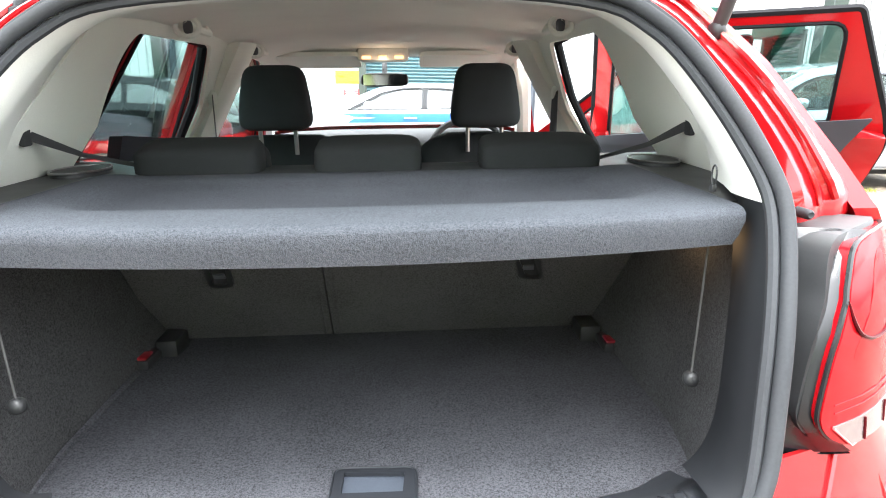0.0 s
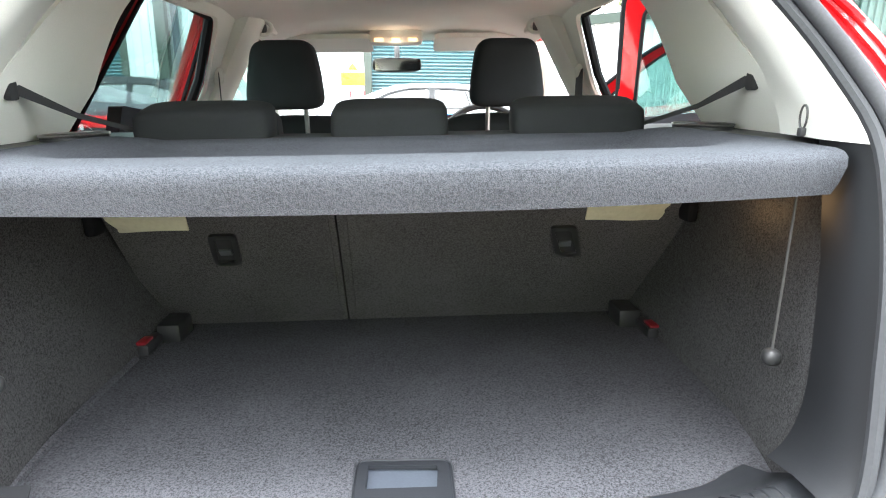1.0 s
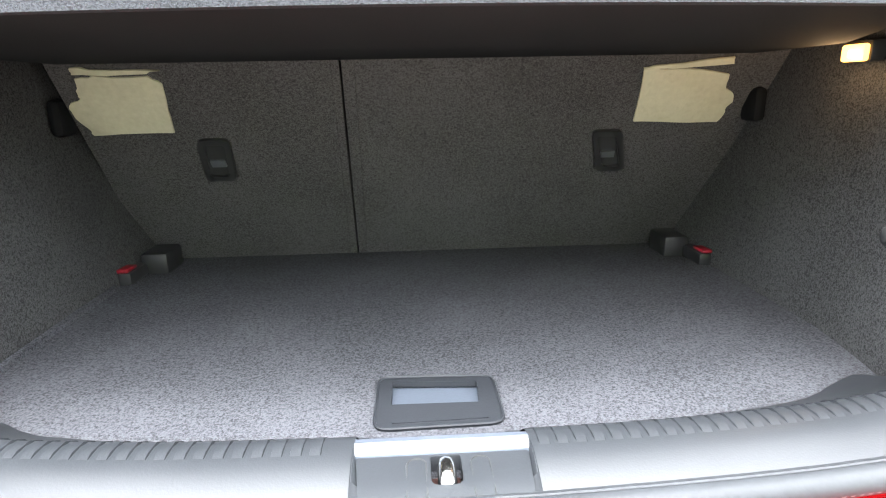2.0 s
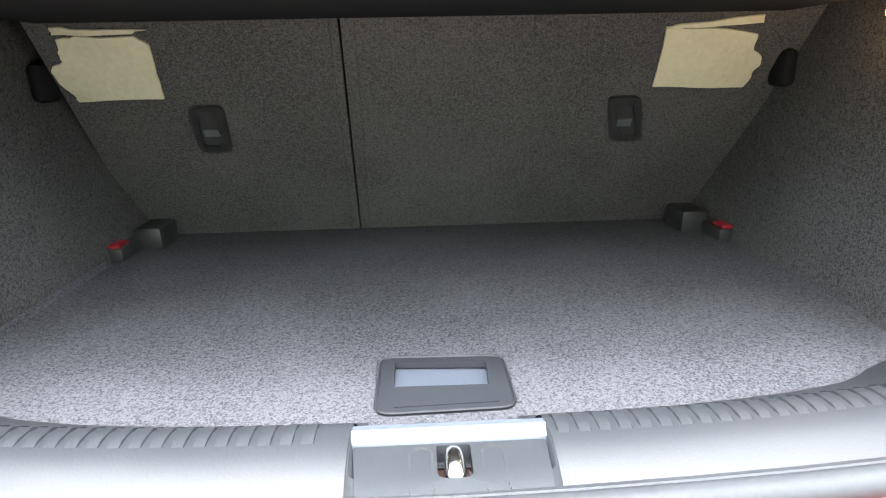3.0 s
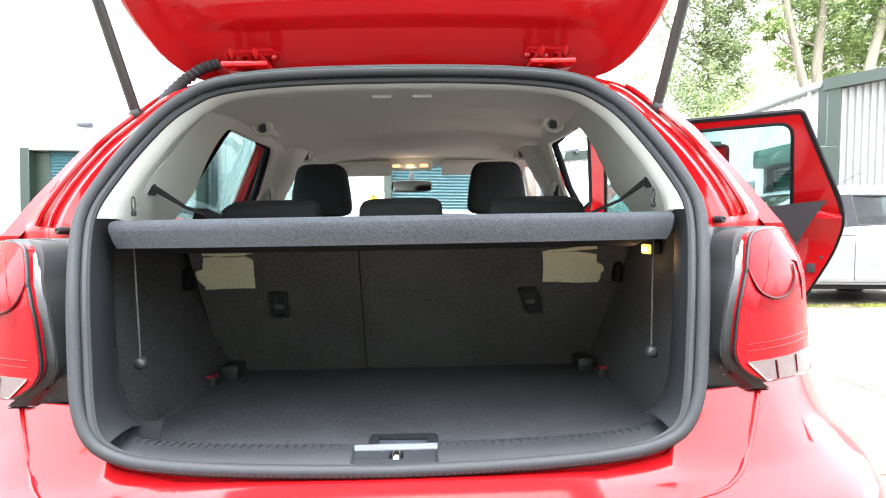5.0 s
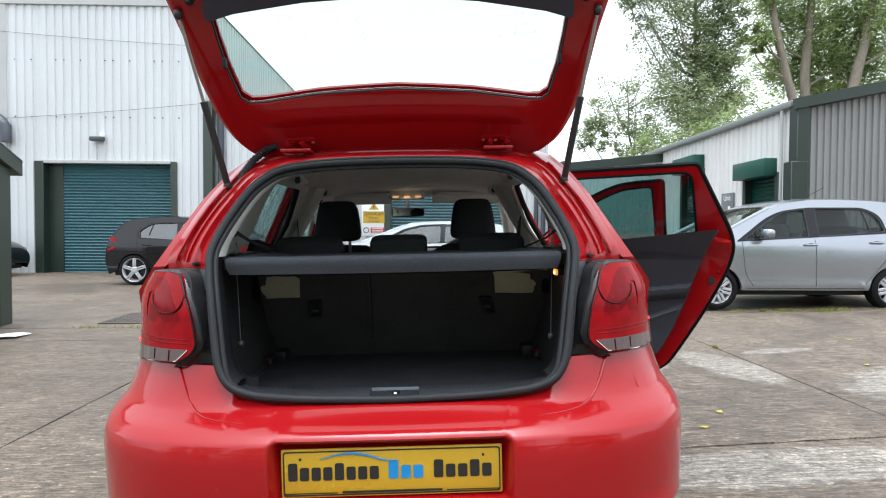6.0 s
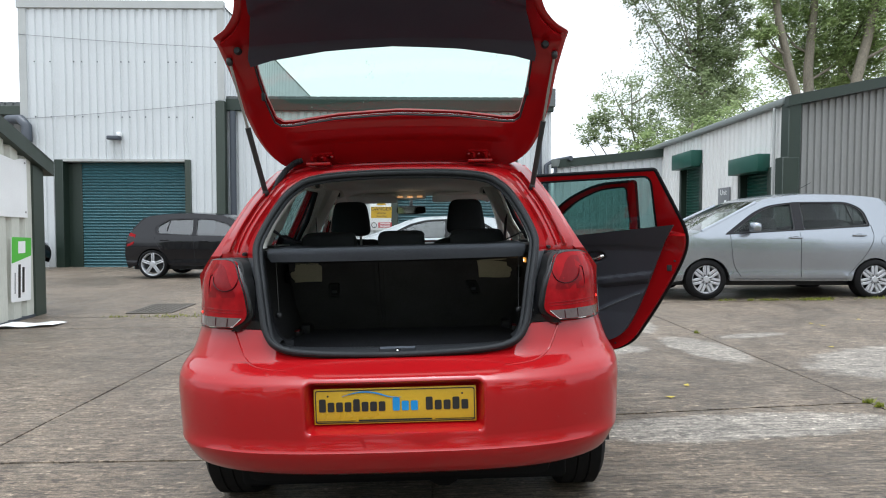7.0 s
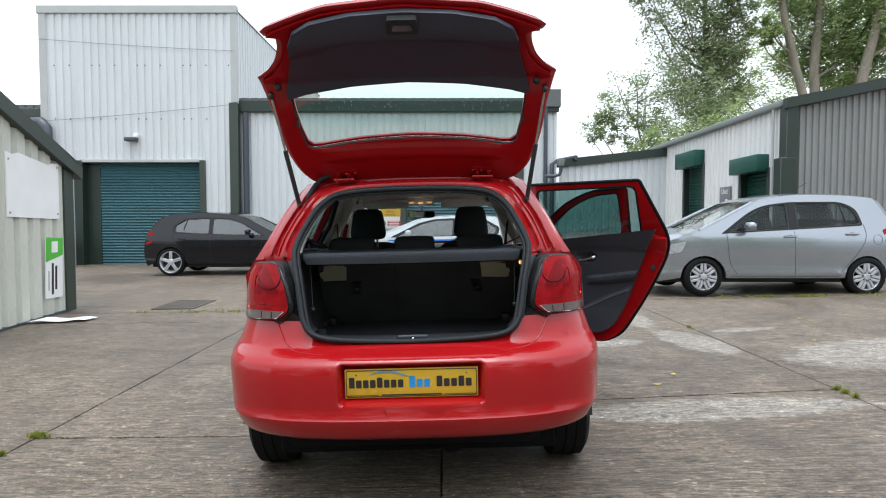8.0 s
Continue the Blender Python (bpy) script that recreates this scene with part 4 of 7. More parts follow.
def upper_half(bm):
    """Keep a wheel liner's arch, not the ring below the axle."""
    bmesh.ops.delete(bm, geom=[f for f in bm.faces if f.calc_center_median().z < -0.02], context="FACES")


def parked_car(name, label, m, paint, prof, i_rear, i_screen, length, half, belt, axles, r, windows, band, gaps, handles, spokes=5, spoke_w=0.07, rim=0.7, stripe=None):
    """A hatchback: side skins with windows and wheel arches, bonnet, roof and tail along the profile, glass, wheels and seats."""
    car = thing(name, label, "car", m)
    prof, i_rear, i_screen = smooth_line(prof, 3), 3 * i_rear, 3 * i_screen
    H = max(p[1] for p in prof)
    pane = PARKED_GLASS if paint is SILVER else DARK_GLASS

    def W(y, z):
        k = lerp(z, [(0.15, 0.90), (0.26, 0.955), (0.33, 0.988), (0.42, 0.975), (0.55, 0.988), (0.70, 1.0), (belt - 0.12, 0.992), (belt - 0.03, 0.968), (belt, 0.95), (H, 0.70)])
        return half * k * (1 - 0.15 * abs(2 * y / length - 1) ** 4)

    def arch(y, n=12, k=1.16):
        return [(y + r * k * math.cos(math.pi * i / n), max(0.2, r - 0.02 + r * k * math.sin(math.pi * i / n))) for i in range(n + 1)]

    low = [(length - 0.06, 0.2)]
    for a in sorted(axles, reverse=True):
        low += arch(a)
    low += [(0.06, 0.22)]
    outline = list(prof) + low
    cu, cv = steps(0, length, 20), steps(0.2, H, 26)
    for s in (-1, 1):
        part("body_side", panel(outline, lambda u, v, d: (s * (W(u, v) - d), u, v), 0.04, holes=windows, cu=cu, cv=cv), paint, car)
        for wpoly in windows:
            part("side_window", panel(wpoly, lambda u, v, d: (s * (W(u, v) - 0.02 - d), u, v), 0.004, cv=cv), pane, car).visible_shadow = False
            part("window_trim", tube([(s * (W(u, v) - 0.004), u, v) for u, v in wpoly], 0.009, 6, True), BLACK_PLASTIC, car)
        part("window_surround", panel(band, lambda u, v, d: (s * (W(u, v) + 0.004 - d), u, v), 0.003, holes=windows, cu=cu, cv=cv), GLOSS_BLACK, car, "black window surround")
        part("quarter_bar", tube([(s * (W(u, v) - 0.012), u, v) for u, v in ((windows[0][0][0] + 0.20, band[0][1] + 0.02), (windows[0][0][0] + 0.27, H - 0.12))], 0.010, 6), BLACK_PLASTIC, car)
        for a in axles:
            wheel(car, pose(s * (half * 0.97 - 0.1), a, r), r, 0.2, spokes, ALLOY, spoke_w, s, rim=rim)
            arc = lathe([(s * (half * 0.9), r * 1.15), (s * (half * 0.45), r * 1.15), (s * half * 0.45, 0.0)], 28)
            upper_half(arc)
            bmesh.ops.translate(arc, vec=(0, a, r), verts=arc.verts[:])
            part("wheel_liner", arc, INSIDE, car)
        for y, z in handles:
            part("door_handle", tube([(s * (W(y, z) + q), y + dx, z) for dx, q in ((-0.10, 0.0), (-0.085, 0.02), (0.085, 0.024), (0.10, 0.0))], [0.010, 0.014, 0.014, 0.010], 8), paint, car)
            part("handle_cup", blob(s * (W(y, z) - 0.002), y, z - 0.012, 0.012, 0.12, 0.07, 0.9, 14, 6), INSIDE, car)
        for line in gaps:
            part("door_gap", tube([(s * (W(y, z) + 0.0005), y, z) for y, z in smooth_line(line, 4)], 0.0035, 4), INSIDE, car)
        part("sill_gap", tube([(s * (W(y, 0.30) + 0.001), y, 0.30) for y in np.linspace(axles[0] + 0.42, axles[1] - 0.42, 8)], 0.004, 4), INSIDE, car)
        part("side_mirror", blob(s * (half + 0.09), axles[1] - 0.62, belt + 0.08, 0.2, 0.12, 0.13, 0.6, 14, 8), paint, car)
        part("head_lamp", panel(rounded([(length - 0.42, 0.66), (length - 0.10, 0.60), (length - 0.12, 0.74), (length - 0.5, 0.83)], 0.04), lambda u, v, d: (s * (W(u, v) + 0.006 - d), u, v), 0.02, cu=steps(length - 0.5, length, 4)), HEAD_LENS, car)
        part("tail_lamp", panel(rounded([(0.05, 0.72), (0.22, 0.78), (0.26, 1.0), (0.10, 1.05)], 0.03), lambda u, v, d: (s * (W(u, v) + 0.006 - d), u, v), 0.02), LAMP_RED, car)
    ks = [-1, -0.97, -0.9, -0.7, -0.4, 0, 0.4, 0.7, 0.9, 0.97, 1]

    def strip(i, j, k0=0, k1=len(ks), inset=0.0):
        rows = []
        for y, z in prof[i:j + 1]:
            w = W(y, z)
            rows.append([(w * k, y + (0.03 if y > length * 0.5 else -0.03) * (1 - k * k) * (1 if z < belt else 0.3), z + 0.035 * (1 - k ** 4) - inset) for k in ks[k0:k1]])
        return grid(rows)

    n = len(prof) - 1
    part("tailgate", strip(0, i_rear), paint, car)
    part("rear_window", strip(i_rear, i_rear + 3, 1, -1), DARK_GLASS, car).visible_shadow = False
    part("roof", strip(i_rear + 3, i_screen), paint, car)
    part("windscreen", strip(i_screen, i_screen + 3, 1, -1), CLEAR_GLASS, car).visible_shadow = False
    part("bonnet", strip(i_screen + 3, n), paint, car)
    for s in (-1, 1):
        for i in (i_rear, i_screen):
            part("roof_pillar", tube([(s * (W(y, z) - 0.022), y, z + 0.004) for y, z in prof[i:i + 4]], 0.026, 8), paint, car)
    if name.startswith("silver"):
        part("aerial", tube([(0.0, 1.35, H + 0.02), (0.0, 0.98, H + 0.22)], 0.004, 6), INSIDE, car)
        fl = [(0.36 + 0.075 * math.cos(a), 0.85 + 0.075 * math.sin(a)) for a in np.linspace(0, 2 * math.pi, 25)[:-1]]
        part("fuel_flap_gap", tube([(W(u, v) + 0.0005, u, v) for u, v in fl], 0.002, 4, True), INSIDE, car)
        part("fuel_flap_gap", tube([(-W(u, v) - 0.0005, u, v) for u, v in fl], 0.002, 4, True), INSIDE, car)
    part("underbody", box(0, length / 2, 0.24, half * 1.5, length * 0.92, 0.1, 0.02), INSIDE, car)
    part("cabin_floor", box(0, length * 0.45, 0.5, half * 1.6, length * 0.55, 0.3, 0.05), INSIDE, car)
    part("dashboard", box(0, axles[1] - 0.45, belt - 0.12, half * 1.7, 0.4, 0.2, 0.06), INSIDE, car)
    part("rear_bench", blob(0, axles[0] + 0.30, belt - 0.1, half * 1.5, 0.2, 0.6, 0.4), INSIDE, car)
    for s in (-1, 1):
        part("seat_back", blob(s * 0.36, axles[0] + 1.38, belt - 0.1, 0.48, 0.16, 0.66, 0.5), INSIDE, car)
        part("head_rest", blob(s * 0.36, axles[0] + 1.34, belt + 0.30, 0.26, 0.1, 0.2, 0.6), INSIDE, car)
    if stripe:
        for s in (-1, 1):
            part("stripe", panel([(0.3, belt - 0.16), (length - 0.45, belt - 0.22), (length - 0.6, belt - 0.06), (0.3, belt - 0.025)], lambda u, v, d: (s * (W(u, v) + 0.004 - d), u, v), 0.003, cu=steps(0.3, length - 0.7, 6)), stripe, car, "blue stripe")
    return car


PARKED_GLASS = glass_mat("clear_parked_car_glass", (0.84, 0.88, 0.87), 0.012, top=0.08)
GLOSS_BLACK = mat("gloss_black_trim", (0.006, 0.006, 0.008), 0.25, 0, 0.05, 2, 300, 0, spec=0.3)
SILVER = mat("silver_car_paint", (0.3182, 0.344, 0.3741), 0.22, 0.75, 0.03, 1.5, 300, 0, coat=0.4, spec=0.3, rv=0.01)
CAR_BLACK = mat("black_car_paint", (0.004, 0.004, 0.006), 0.10, 0.0, 0.1, 2, 300, 0, coat=0.5, spec=0.2, rv=0.02)
CAR_WHITE = mat("white_car_paint", (0.5, 0.53, 0.56), 0.3, 0, 0.05, 2, 300, 0, coat=0.8)
HEAD_LENS = mat("clear_head_lamp", (0.42, 0.44, 0.46), 0.1, 0.3, 0.3, 20, 120, 0.02, coat=0.6)
CAR_BLUE = mat("blue_stripe_film", (0.02, 0.13, 0.5), 0.35, 0, 0.05, 2, 300, 0.01)

PROF_A = [(0.03, 0.3), (0.0, 0.5), (0.02, 0.75), (0.04, 0.98), (0.09, 1.12), (0.27, 1.43), (0.42, 1.492), (0.9, 1.525), (1.5, 1.53), (1.9, 1.485), (2.2, 1.40), (3.05, 0.98), (3.3, 0.90), (3.55, 0.80), (3.70, 0.62), (3.75, 0.45), (3.72, 0.3)]
WIN_A = [rounded([(0.60, 1.085), (1.57, 1.015), (1.56, 1.405), (0.86, 1.40), (0.66, 1.29)], [0.04, 0.03, 0.03, 0.12, 0.10]), rounded([(1.71, 1.005), (2.62, 0.965), (2.22, 1.25), (2.0, 1.345), (1.70, 1.395)], [0.03, 0.05, 0.15, 0.1, 0.03])]
BAND_A = rounded([(0.57, 1.062), (2.74, 0.94), (2.27, 1.275), (2.03, 1.37), (1.65, 1.42), (0.84, 1.425), (0.62, 1.31)], [0.04, 0.03, 0.15, 0.1, 0.1, 0.12, 0.1])
GAPS_A = (((2.66, 0.94), (2.64, 0.7), (2.60, 0.5), (2.50, 0.335)), ((1.64, 0.97), (1.635, 0.7), (1.62, 0.33)), ((0.56, 1.08), (0.55, 0.92), (0.62, 0.74), (0.80, 0.50), (0.92, 0.37)))
parked_car("silver_hatchback_car", "silver five-door hatchback parked beside the units", pose(7.02, 7.25, ground_z(5.5, 6.6) - 0.012, 0, 0, 90), SILVER, PROF_A, 4, 10, 3.75, 0.845, 0.97, (0.53, 2.99), 0.29, WIN_A, BAND_A, GAPS_A, ((0.77, 0.935), (1.71, 0.90)), 7, 0.042, 0.70)
PROF_B = [(0.05, 0.3), (0.0, 0.5), (0.02, 0.75), (0.08, 1.0), (0.16, 1.1), (0.42, 1.38), (0.70, 1.45), (1.1, 1.485), (1.6, 1.49), (2.1, 1.455), (2.35, 1.39), (3.15, 0.99), (3.5, 0.9), (3.75, 0.78), (3.95, 0.6), (4.0, 0.45), (3.97, 0.3)]
WIN_B = [rounded([(0.78, 1.03), (1.58, 0.99), (1.56, 1.365), (1.0, 1.345), (0.74, 1.18)], 0.06), rounded([(1.66, 0.985), (2.85, 0.96), (2.3, 1.27), (2.0, 1.35), (1.64, 1.37)], 0.06)]
BAND_B = rounded([(0.72, 1.01), (2.95, 0.945), (2.34, 1.285), (2.02, 1.37), (1.62, 1.39), (0.98, 1.37), (0.68, 1.18)], 0.06)
GAPS_B = (((2.85, 0.94), (2.84, 0.7), (2.72, 0.335)), ((1.62, 0.97), (1.63, 0.7), (1.66, 0.33)), ((0.72, 1.0), (0.74, 0.85), (0.90, 0.6), (1.05, 0.35)))
parked_car("black_hatchback_car", "glossy black five-door hatchback by the roller shutter", pose(-7.05, 12.25, ground_z(-5, 11.4), 0, 0, -90), CAR_BLACK, PROF_B, 4, 10, 4.0, 0.86, 0.96, (0.67, 3.18), 0.325, WIN_B, BAND_B, GAPS_B, ((0.95, 0.88), (1.85, 0.86)), 5, 0.032, 0.8)
parked_car("dark_hatchback_car", "dark hatchback with its nose beside the shed", pose(-14.85, 14.0, ground_z(-8, 14), 0, 0, -90), CAR_BLACK, PROF_B, 4, 10, 4.0, 0.86, 0.96, (0.67, 3.18), 0.31, WIN_B, BAND_B, GAPS_B, ((0.95, 0.88), (1.85, 0.86)), 5, 0.05, 0.7)
PROF_C = [(y, z if z < 0.98 else 0.98 + (z - 0.98) * 0.80) for y, z in PROF_B]
WIN_C = [[(u, 0.985 + (v - 0.985) * 0.90) for u, v in poly] for poly in WIN_B]
BAND_C = [(u, 0.985 + (v - 0.985) * 0.90) for u, v in BAND_B]
parked_car("striped_car", "white hatchback with a blue side stripe", pose(1.95, 10.4, ground_z(0.5, 10) - 0.06, 0, 0, 90), CAR_WHITE, PROF_C, 4, 10, 4.0, 0.86, 0.96, (0.67, 3.18), 0.31, WIN_C, BAND_C, GAPS_B, ((0.95, 0.86), (1.85, 0.84)), 5, 0.06, 0.7, CAR_BLUE)


# ---------------------------------------------------------------- the red car
CAR = thing("red_hatchback_car", "red hatchback with tailgate and two doors open, empty boot", "car", LEAN)

TAPER = [(0.3, 0.905), (0.5, 0.938), (0.8, 0.972), (1.2, 1.0), (2.6, 1.0), (3.3, 0.97), (3.7, 0.90), (3.95, 0.80)]
SECTION = [(0.2, 0.74), (0.3, 0.785), (0.45, 0.835), (0.62, 0.845), (0.8, 0.83), (0.98, 0.80), (1.42, 0.56), (1.5, 0.515)]
OPEN_Y = [(0.60, 0.07), (0.70, 0.09), (0.80, 0.12), (0.95, 0.17), (1.05, 0.225), (1.2, 0.325), (1.29, 0.39), (1.36, 0.437), (1.6, 0.61)]


def W(y, z):
    flare = 0.022 * math.exp(-((z - 0.97) / 0.075) ** 2) * min(1.0, max(0.0, (0.85 - y) / 0.4))
    return lerp(z, SECTION) * lerp(y, TAPER) + flare


def open_y(z):
    return lerp(z, OPEN_Y)


def side(s, off=0.0):
    return lambda u, v, d: (s * (W(u, v) - off - d), u, v)


def arch_points(y, z, r, n=14):
    return [(y + r * math.cos(math.pi * i / n), z + r * math.sin(math.pi * i / n)) for i in range(n + 1)]


# tail surface: a rounded plan curve, swept up the tail's profile
TAIL_Y = [(0.34, 0.02), (0.365, -0.02), (0.40, -0.043), (0.43, -0.056), (0.441, -0.0575), (0.448, -0.0505), (0.52, -0.05), (0.62, -0.047), (0.65, -0.036), (0.67, -0.012), (0.682, 0.02), (0.695, 0.055), (0.71, 0.082), (0.80, 0.115), (0.95, 0.165), (1.05, 0.22)]
NP, DP = 3.2, 0.52
_th = np.linspace(0, math.pi / 2, 400)
_px, _py = np.sin(_th) ** (2 / NP), 1 - np.cos(_th) ** (2 / NP)
_pa = np.concatenate([[0], np.cumsum(np.hypot(np.diff(_px) * 0.82, np.diff(_py) * DP))])


def tail(a, z, d=0.0, recess=True):
    """A point of the tail: a metres round from the middle, at height z, d into the car."""
    s, aa = (1 if a >= 0 else -1), abs(a)
    x, y = float(np.interp(aa, _pa, _px)), float(np.interp(aa, _pa, _py))
    w = lerp(z, SECTION) * lerp(z, [(0.70, 0.963), (0.80, 0.945)])
    x, y = w * x, lerp(z, TAIL_Y) + DP * y
    nx = float(np.clip((aa - 0.45) / 0.5, 0, 1))
    x -= d * nx
    y += d * (1 - nx * 0.7)
    if recess and aa < 0.30 and 0.48 < z < 0.68:
        k = 1.0
        for q in ((0.292 - aa) / 0.030, (z - 0.494) / 0.022, (0.660 - z) / 0.030):
            q = float(np.clip(q, 0, 1))
            k *= q * q * (3 - 2 * q)
        y += 0.058 * k
    return (s * x, y, z)


A_END = float(_pa[-1])
top = [(0.0, 0.708), (0.3, 0.708), (0.40, 0.722), (0.455, 0.765), (0.49, 0.80), (0.60, 0.80), (A_END, 0.80)]
half = [(0.0, 0.345), (0.5, 0.345), (0.80, 0.36), (0.95, 0.40), (A_END, 0.42)] + top[::-1]
outline = [p for p in half if p[0] > 0] + [(0, 0.708)] + [(-p[0], p[1]) for p in half[::-1] if p[0] > 0] + [(0, 0.345)]
cu = [s * v for v in (0.1, 0.2, 0.262, 0.267, 0.272, 0.277, 0.282, 0.286, 0.291, 0.297, 0.34, 0.42, 0.5, 0.56, 0.62, 0.68, 0.72, 0.76, 0.8, 0.84, 0.88, 0.93, 0.98, 1.05) for s in (-1, 1)]
cv = [0.365, 0.385, 0.41, 0.43, 0.441, 0.448, 0.488, 0.497, 0.501, 0.505, 0.509, 0.513, 0.517, 0.55, 0.6, 0.631, 0.636, 0.641, 0.646, 0.651, 0.656, 0.661, 0.667, 0.674, 0.682, 0.695, 0.705, 0.74, 0.77]
bumper = part("rear_bumper", panel(outline, lambda u, v, d: tail(u, v, d), 0.006, cu=cu, cv=cv), RED, CAR, "glossy red rear bumper, wet", smooth=50)
beads, rd = bmesh.new(), random.Random(21)
for _ in range(160):
    u, v = rd.uniform(-0.8, 0.8), rd.choice((rd.uniform(0.655, 0.70), rd.uniform(0.46, 0.70)))
    if abs(u) > 0.31 or v > 0.68:
        r = 0.0005 + 0.0013 * rd.random() ** 2
        blob(*tail(u, v, -0.0003), 2 * r, 2 * r, 2 * r, 1.0, 8, 5, bm=beads)
tagged(part("rain_drops", beads, DROP, bumper), kind="stuff")
for s in (-1, 1):
    seam = smooth_line([(s * 0.600, 0.797), (s * 0.575, 0.765), (s * 0.552, 0.735), (s * 0.525, 0.708), (s * 0.47, 0.690), (s * 0.36, 0.683)], 4)
    part("shoulder_crease", tube([tail(u, v, -0.001) for u, v in seam], [0.0042 * min(1, (len(seam) - i) / 8) for i in range(len(seam))], 6), RED, bumper)
plate = part("number_plate", box(0, 0.0, 0.573, 0.52, 0.008, 0.115, 0.003), YELLOW, CAR, "yellow dealer plate")
part("plate_border", panel(rounded([(-0.255, 0.52), (0.255, 0.52), (0.255, 0.626), (-0.255, 0.626)], 0.008), lambda u, v, d: (u, -0.0055 + d, v), 0.001, holes=[rounded([(-0.252, 0.523), (0.252, 0.523), (0.252, 0.623), (-0.252, 0.623)], 0.007)]), INK, plate)
rb = random.Random(4)
for x0, n, wd, mt in ((-0.243, 8, 0.0272, INK), (-0.008, 3, 0.029, BLUE_INK), (0.098, 5, 0.0285, INK)):
    for k in range(n):
        h = 0.042 if k == 0 else rb.choice((0.031, 0.031, 0.040))
        part("print_bar", panel(rounded([(x0 + k * wd, 0.5565), (x0 + k * wd + wd * 0.78, 0.5565), (x0 + k * wd + wd * 0.78, 0.5565 + h), (x0 + k * wd, 0.5565 + h)], 0.005), lambda u, v, d: (u, -0.0062 + d, v), 0.0015), mt, plate)
part("print_bar", box(0, -0.006, 0.5275, 0.235, 0.0015, 0.0048), INK, plate)
for s in (-1, 1):
    part("print_line", box(s * 0.19, -0.006, 0.5265, 0.125, 0.0015, 0.0018), INK, plate)
part("swoosh", tube([(-0.17 + 0.19 * t, -0.0065, 0.606 + 0.016 * math.sin(math.pi * min(1, t * 1.25)) - 0.006 * t) for t in np.linspace(0, 1, 13)], [0.0006 + 0.0022 * math.sin(math.pi * t) for t in np.linspace(0, 1, 13)], 6), BLUE_INK, plate)
for s in (-1, 1):
    part("plate_screw", lathe([(-0.0065, 0.0), (-0.006, 0.003), (-0.003, 0.0035)], 8, "y", m=Matrix.Translation((s * 0.215, 0, 0.607))), INK, plate)

# boot opening: seal line, red frame and gutters round it
K_IN = [(0.0, 0.714), (0.20, 0.719), (0.32, 0.728), (0.38, 0.740), (0.419, 0.762), (0.444, 0.805), (0.460, 0.875), (0.474, 0.95), (0.494, 1.03), (0.503, 1.09), (0.487, 1.15), (0.463, 1.205), (0.432, 1.262), (0.398, 1.300), (0.340, 1.334), (0.21, 1.352), (0.0, 1.357)]
K_OUT = [(0.0, 0.095, 0.688), (0.22, 0.098, 0.690), (0.36, 0.110, 0.697), (0.44, 0.135, 0.712), (0.50, 0.168, 0.738), (0.54, 0.20, 0.79), (0.58, 0.25, 0.87), (0.63, 0.29, 0.96), (0.683, 0.335, 1.05), (0.655, 0.375, 1.12), (0.604, 0.485, 1.25), (0.562, 0.61, 1.345), (0.535, 0.70, 1.40), (0.485, 0.765, 1.43), (0.39, 0.765, 1.44), (0.2, 0.76, 1.445), (0.0, 0.758, 1.447)]


def curved(pts, k=3):
    """An open line in any dimension with k times the points, rounded (Catmull-Rom)."""
    P = [Vector(p) for p in pts]
    P = [2 * P[0] - P[1]] + P + [2 * P[-1] - P[-2]]
    out = []
    for a, b, c, d in zip(P, P[1:], P[2:], P[3:]):
        out += [0.5 * ((2 * b) + (c - a) * t + (2 * a - 5 * b + 4 * c - d) * t * t + (3 * b - a - 3 * c + d) * t ** 3) for t in (j / k for j in range(k))]
    return out + [P[-2]]


rows = []
for f, off in ((0.0, 0.0), (0.10, 0.022), (0.28, 0.028), (0.36, 0.004), (0.50, -0.004), (0.56, 0.010), (0.64, 0.010), (0.70, -0.008), (0.88, -0.004), (1.0, 0.012)):
    h = []
    for p, q in zip(curved(K_IN), curved(K_OUT)):
        x, z, X, Y, Z = max(0.0, p[0]), p[1], max(0.0, q[0]), q[1], q[2]
        y = open_y(z)
        low = lerp(f, [(0, 0), (0.10, 0.05), (0.28, 0.09), (0.7, 0.08), (1.0, 0.06)]) * lerp(z, [(0.76, 0.0), (0.82, 0.8), (0.96, 1.0), (1.04, 0.45), (1.12, 0.2)])
        k = float(np.clip((z - 0.98) / 0.14, 0, 1))
        o = low * (1 - k) + off * k
        h.append((x + (X - x) * f, y + (Y - y) * f + o, z + (Z - z) * f))
    rows.append(mirrored(h))
frame_part = part("tailgate_frame", grid(rows, closed=True), RED, CAR, "red painted tailgate aperture with gutters", smooth=38)
for k, r in ((6, 0.0035), (8, 0.0045)):
    line = sorted((Vector(q) + Vector((0, -0.002, 0.001)) for q in rows[k] if q[2] < 0.80), key=lambda q: q.x)
    part("gutter_ridge", tube(line, r, 6), RED, frame_part)
for sg in (-1, 1):
    for k, r in ((4, 0.004), (7, 0.005)):
        part("gutter_ridge", tube(sorted((Vector(q) + Vector((0, -0.002, 0.001)) for q in rows[k] if 1.06 < q[2] < 1.36 and sg * q[0] > 0.3), key=lambda q: q.z), r, 6), RED, frame_part)



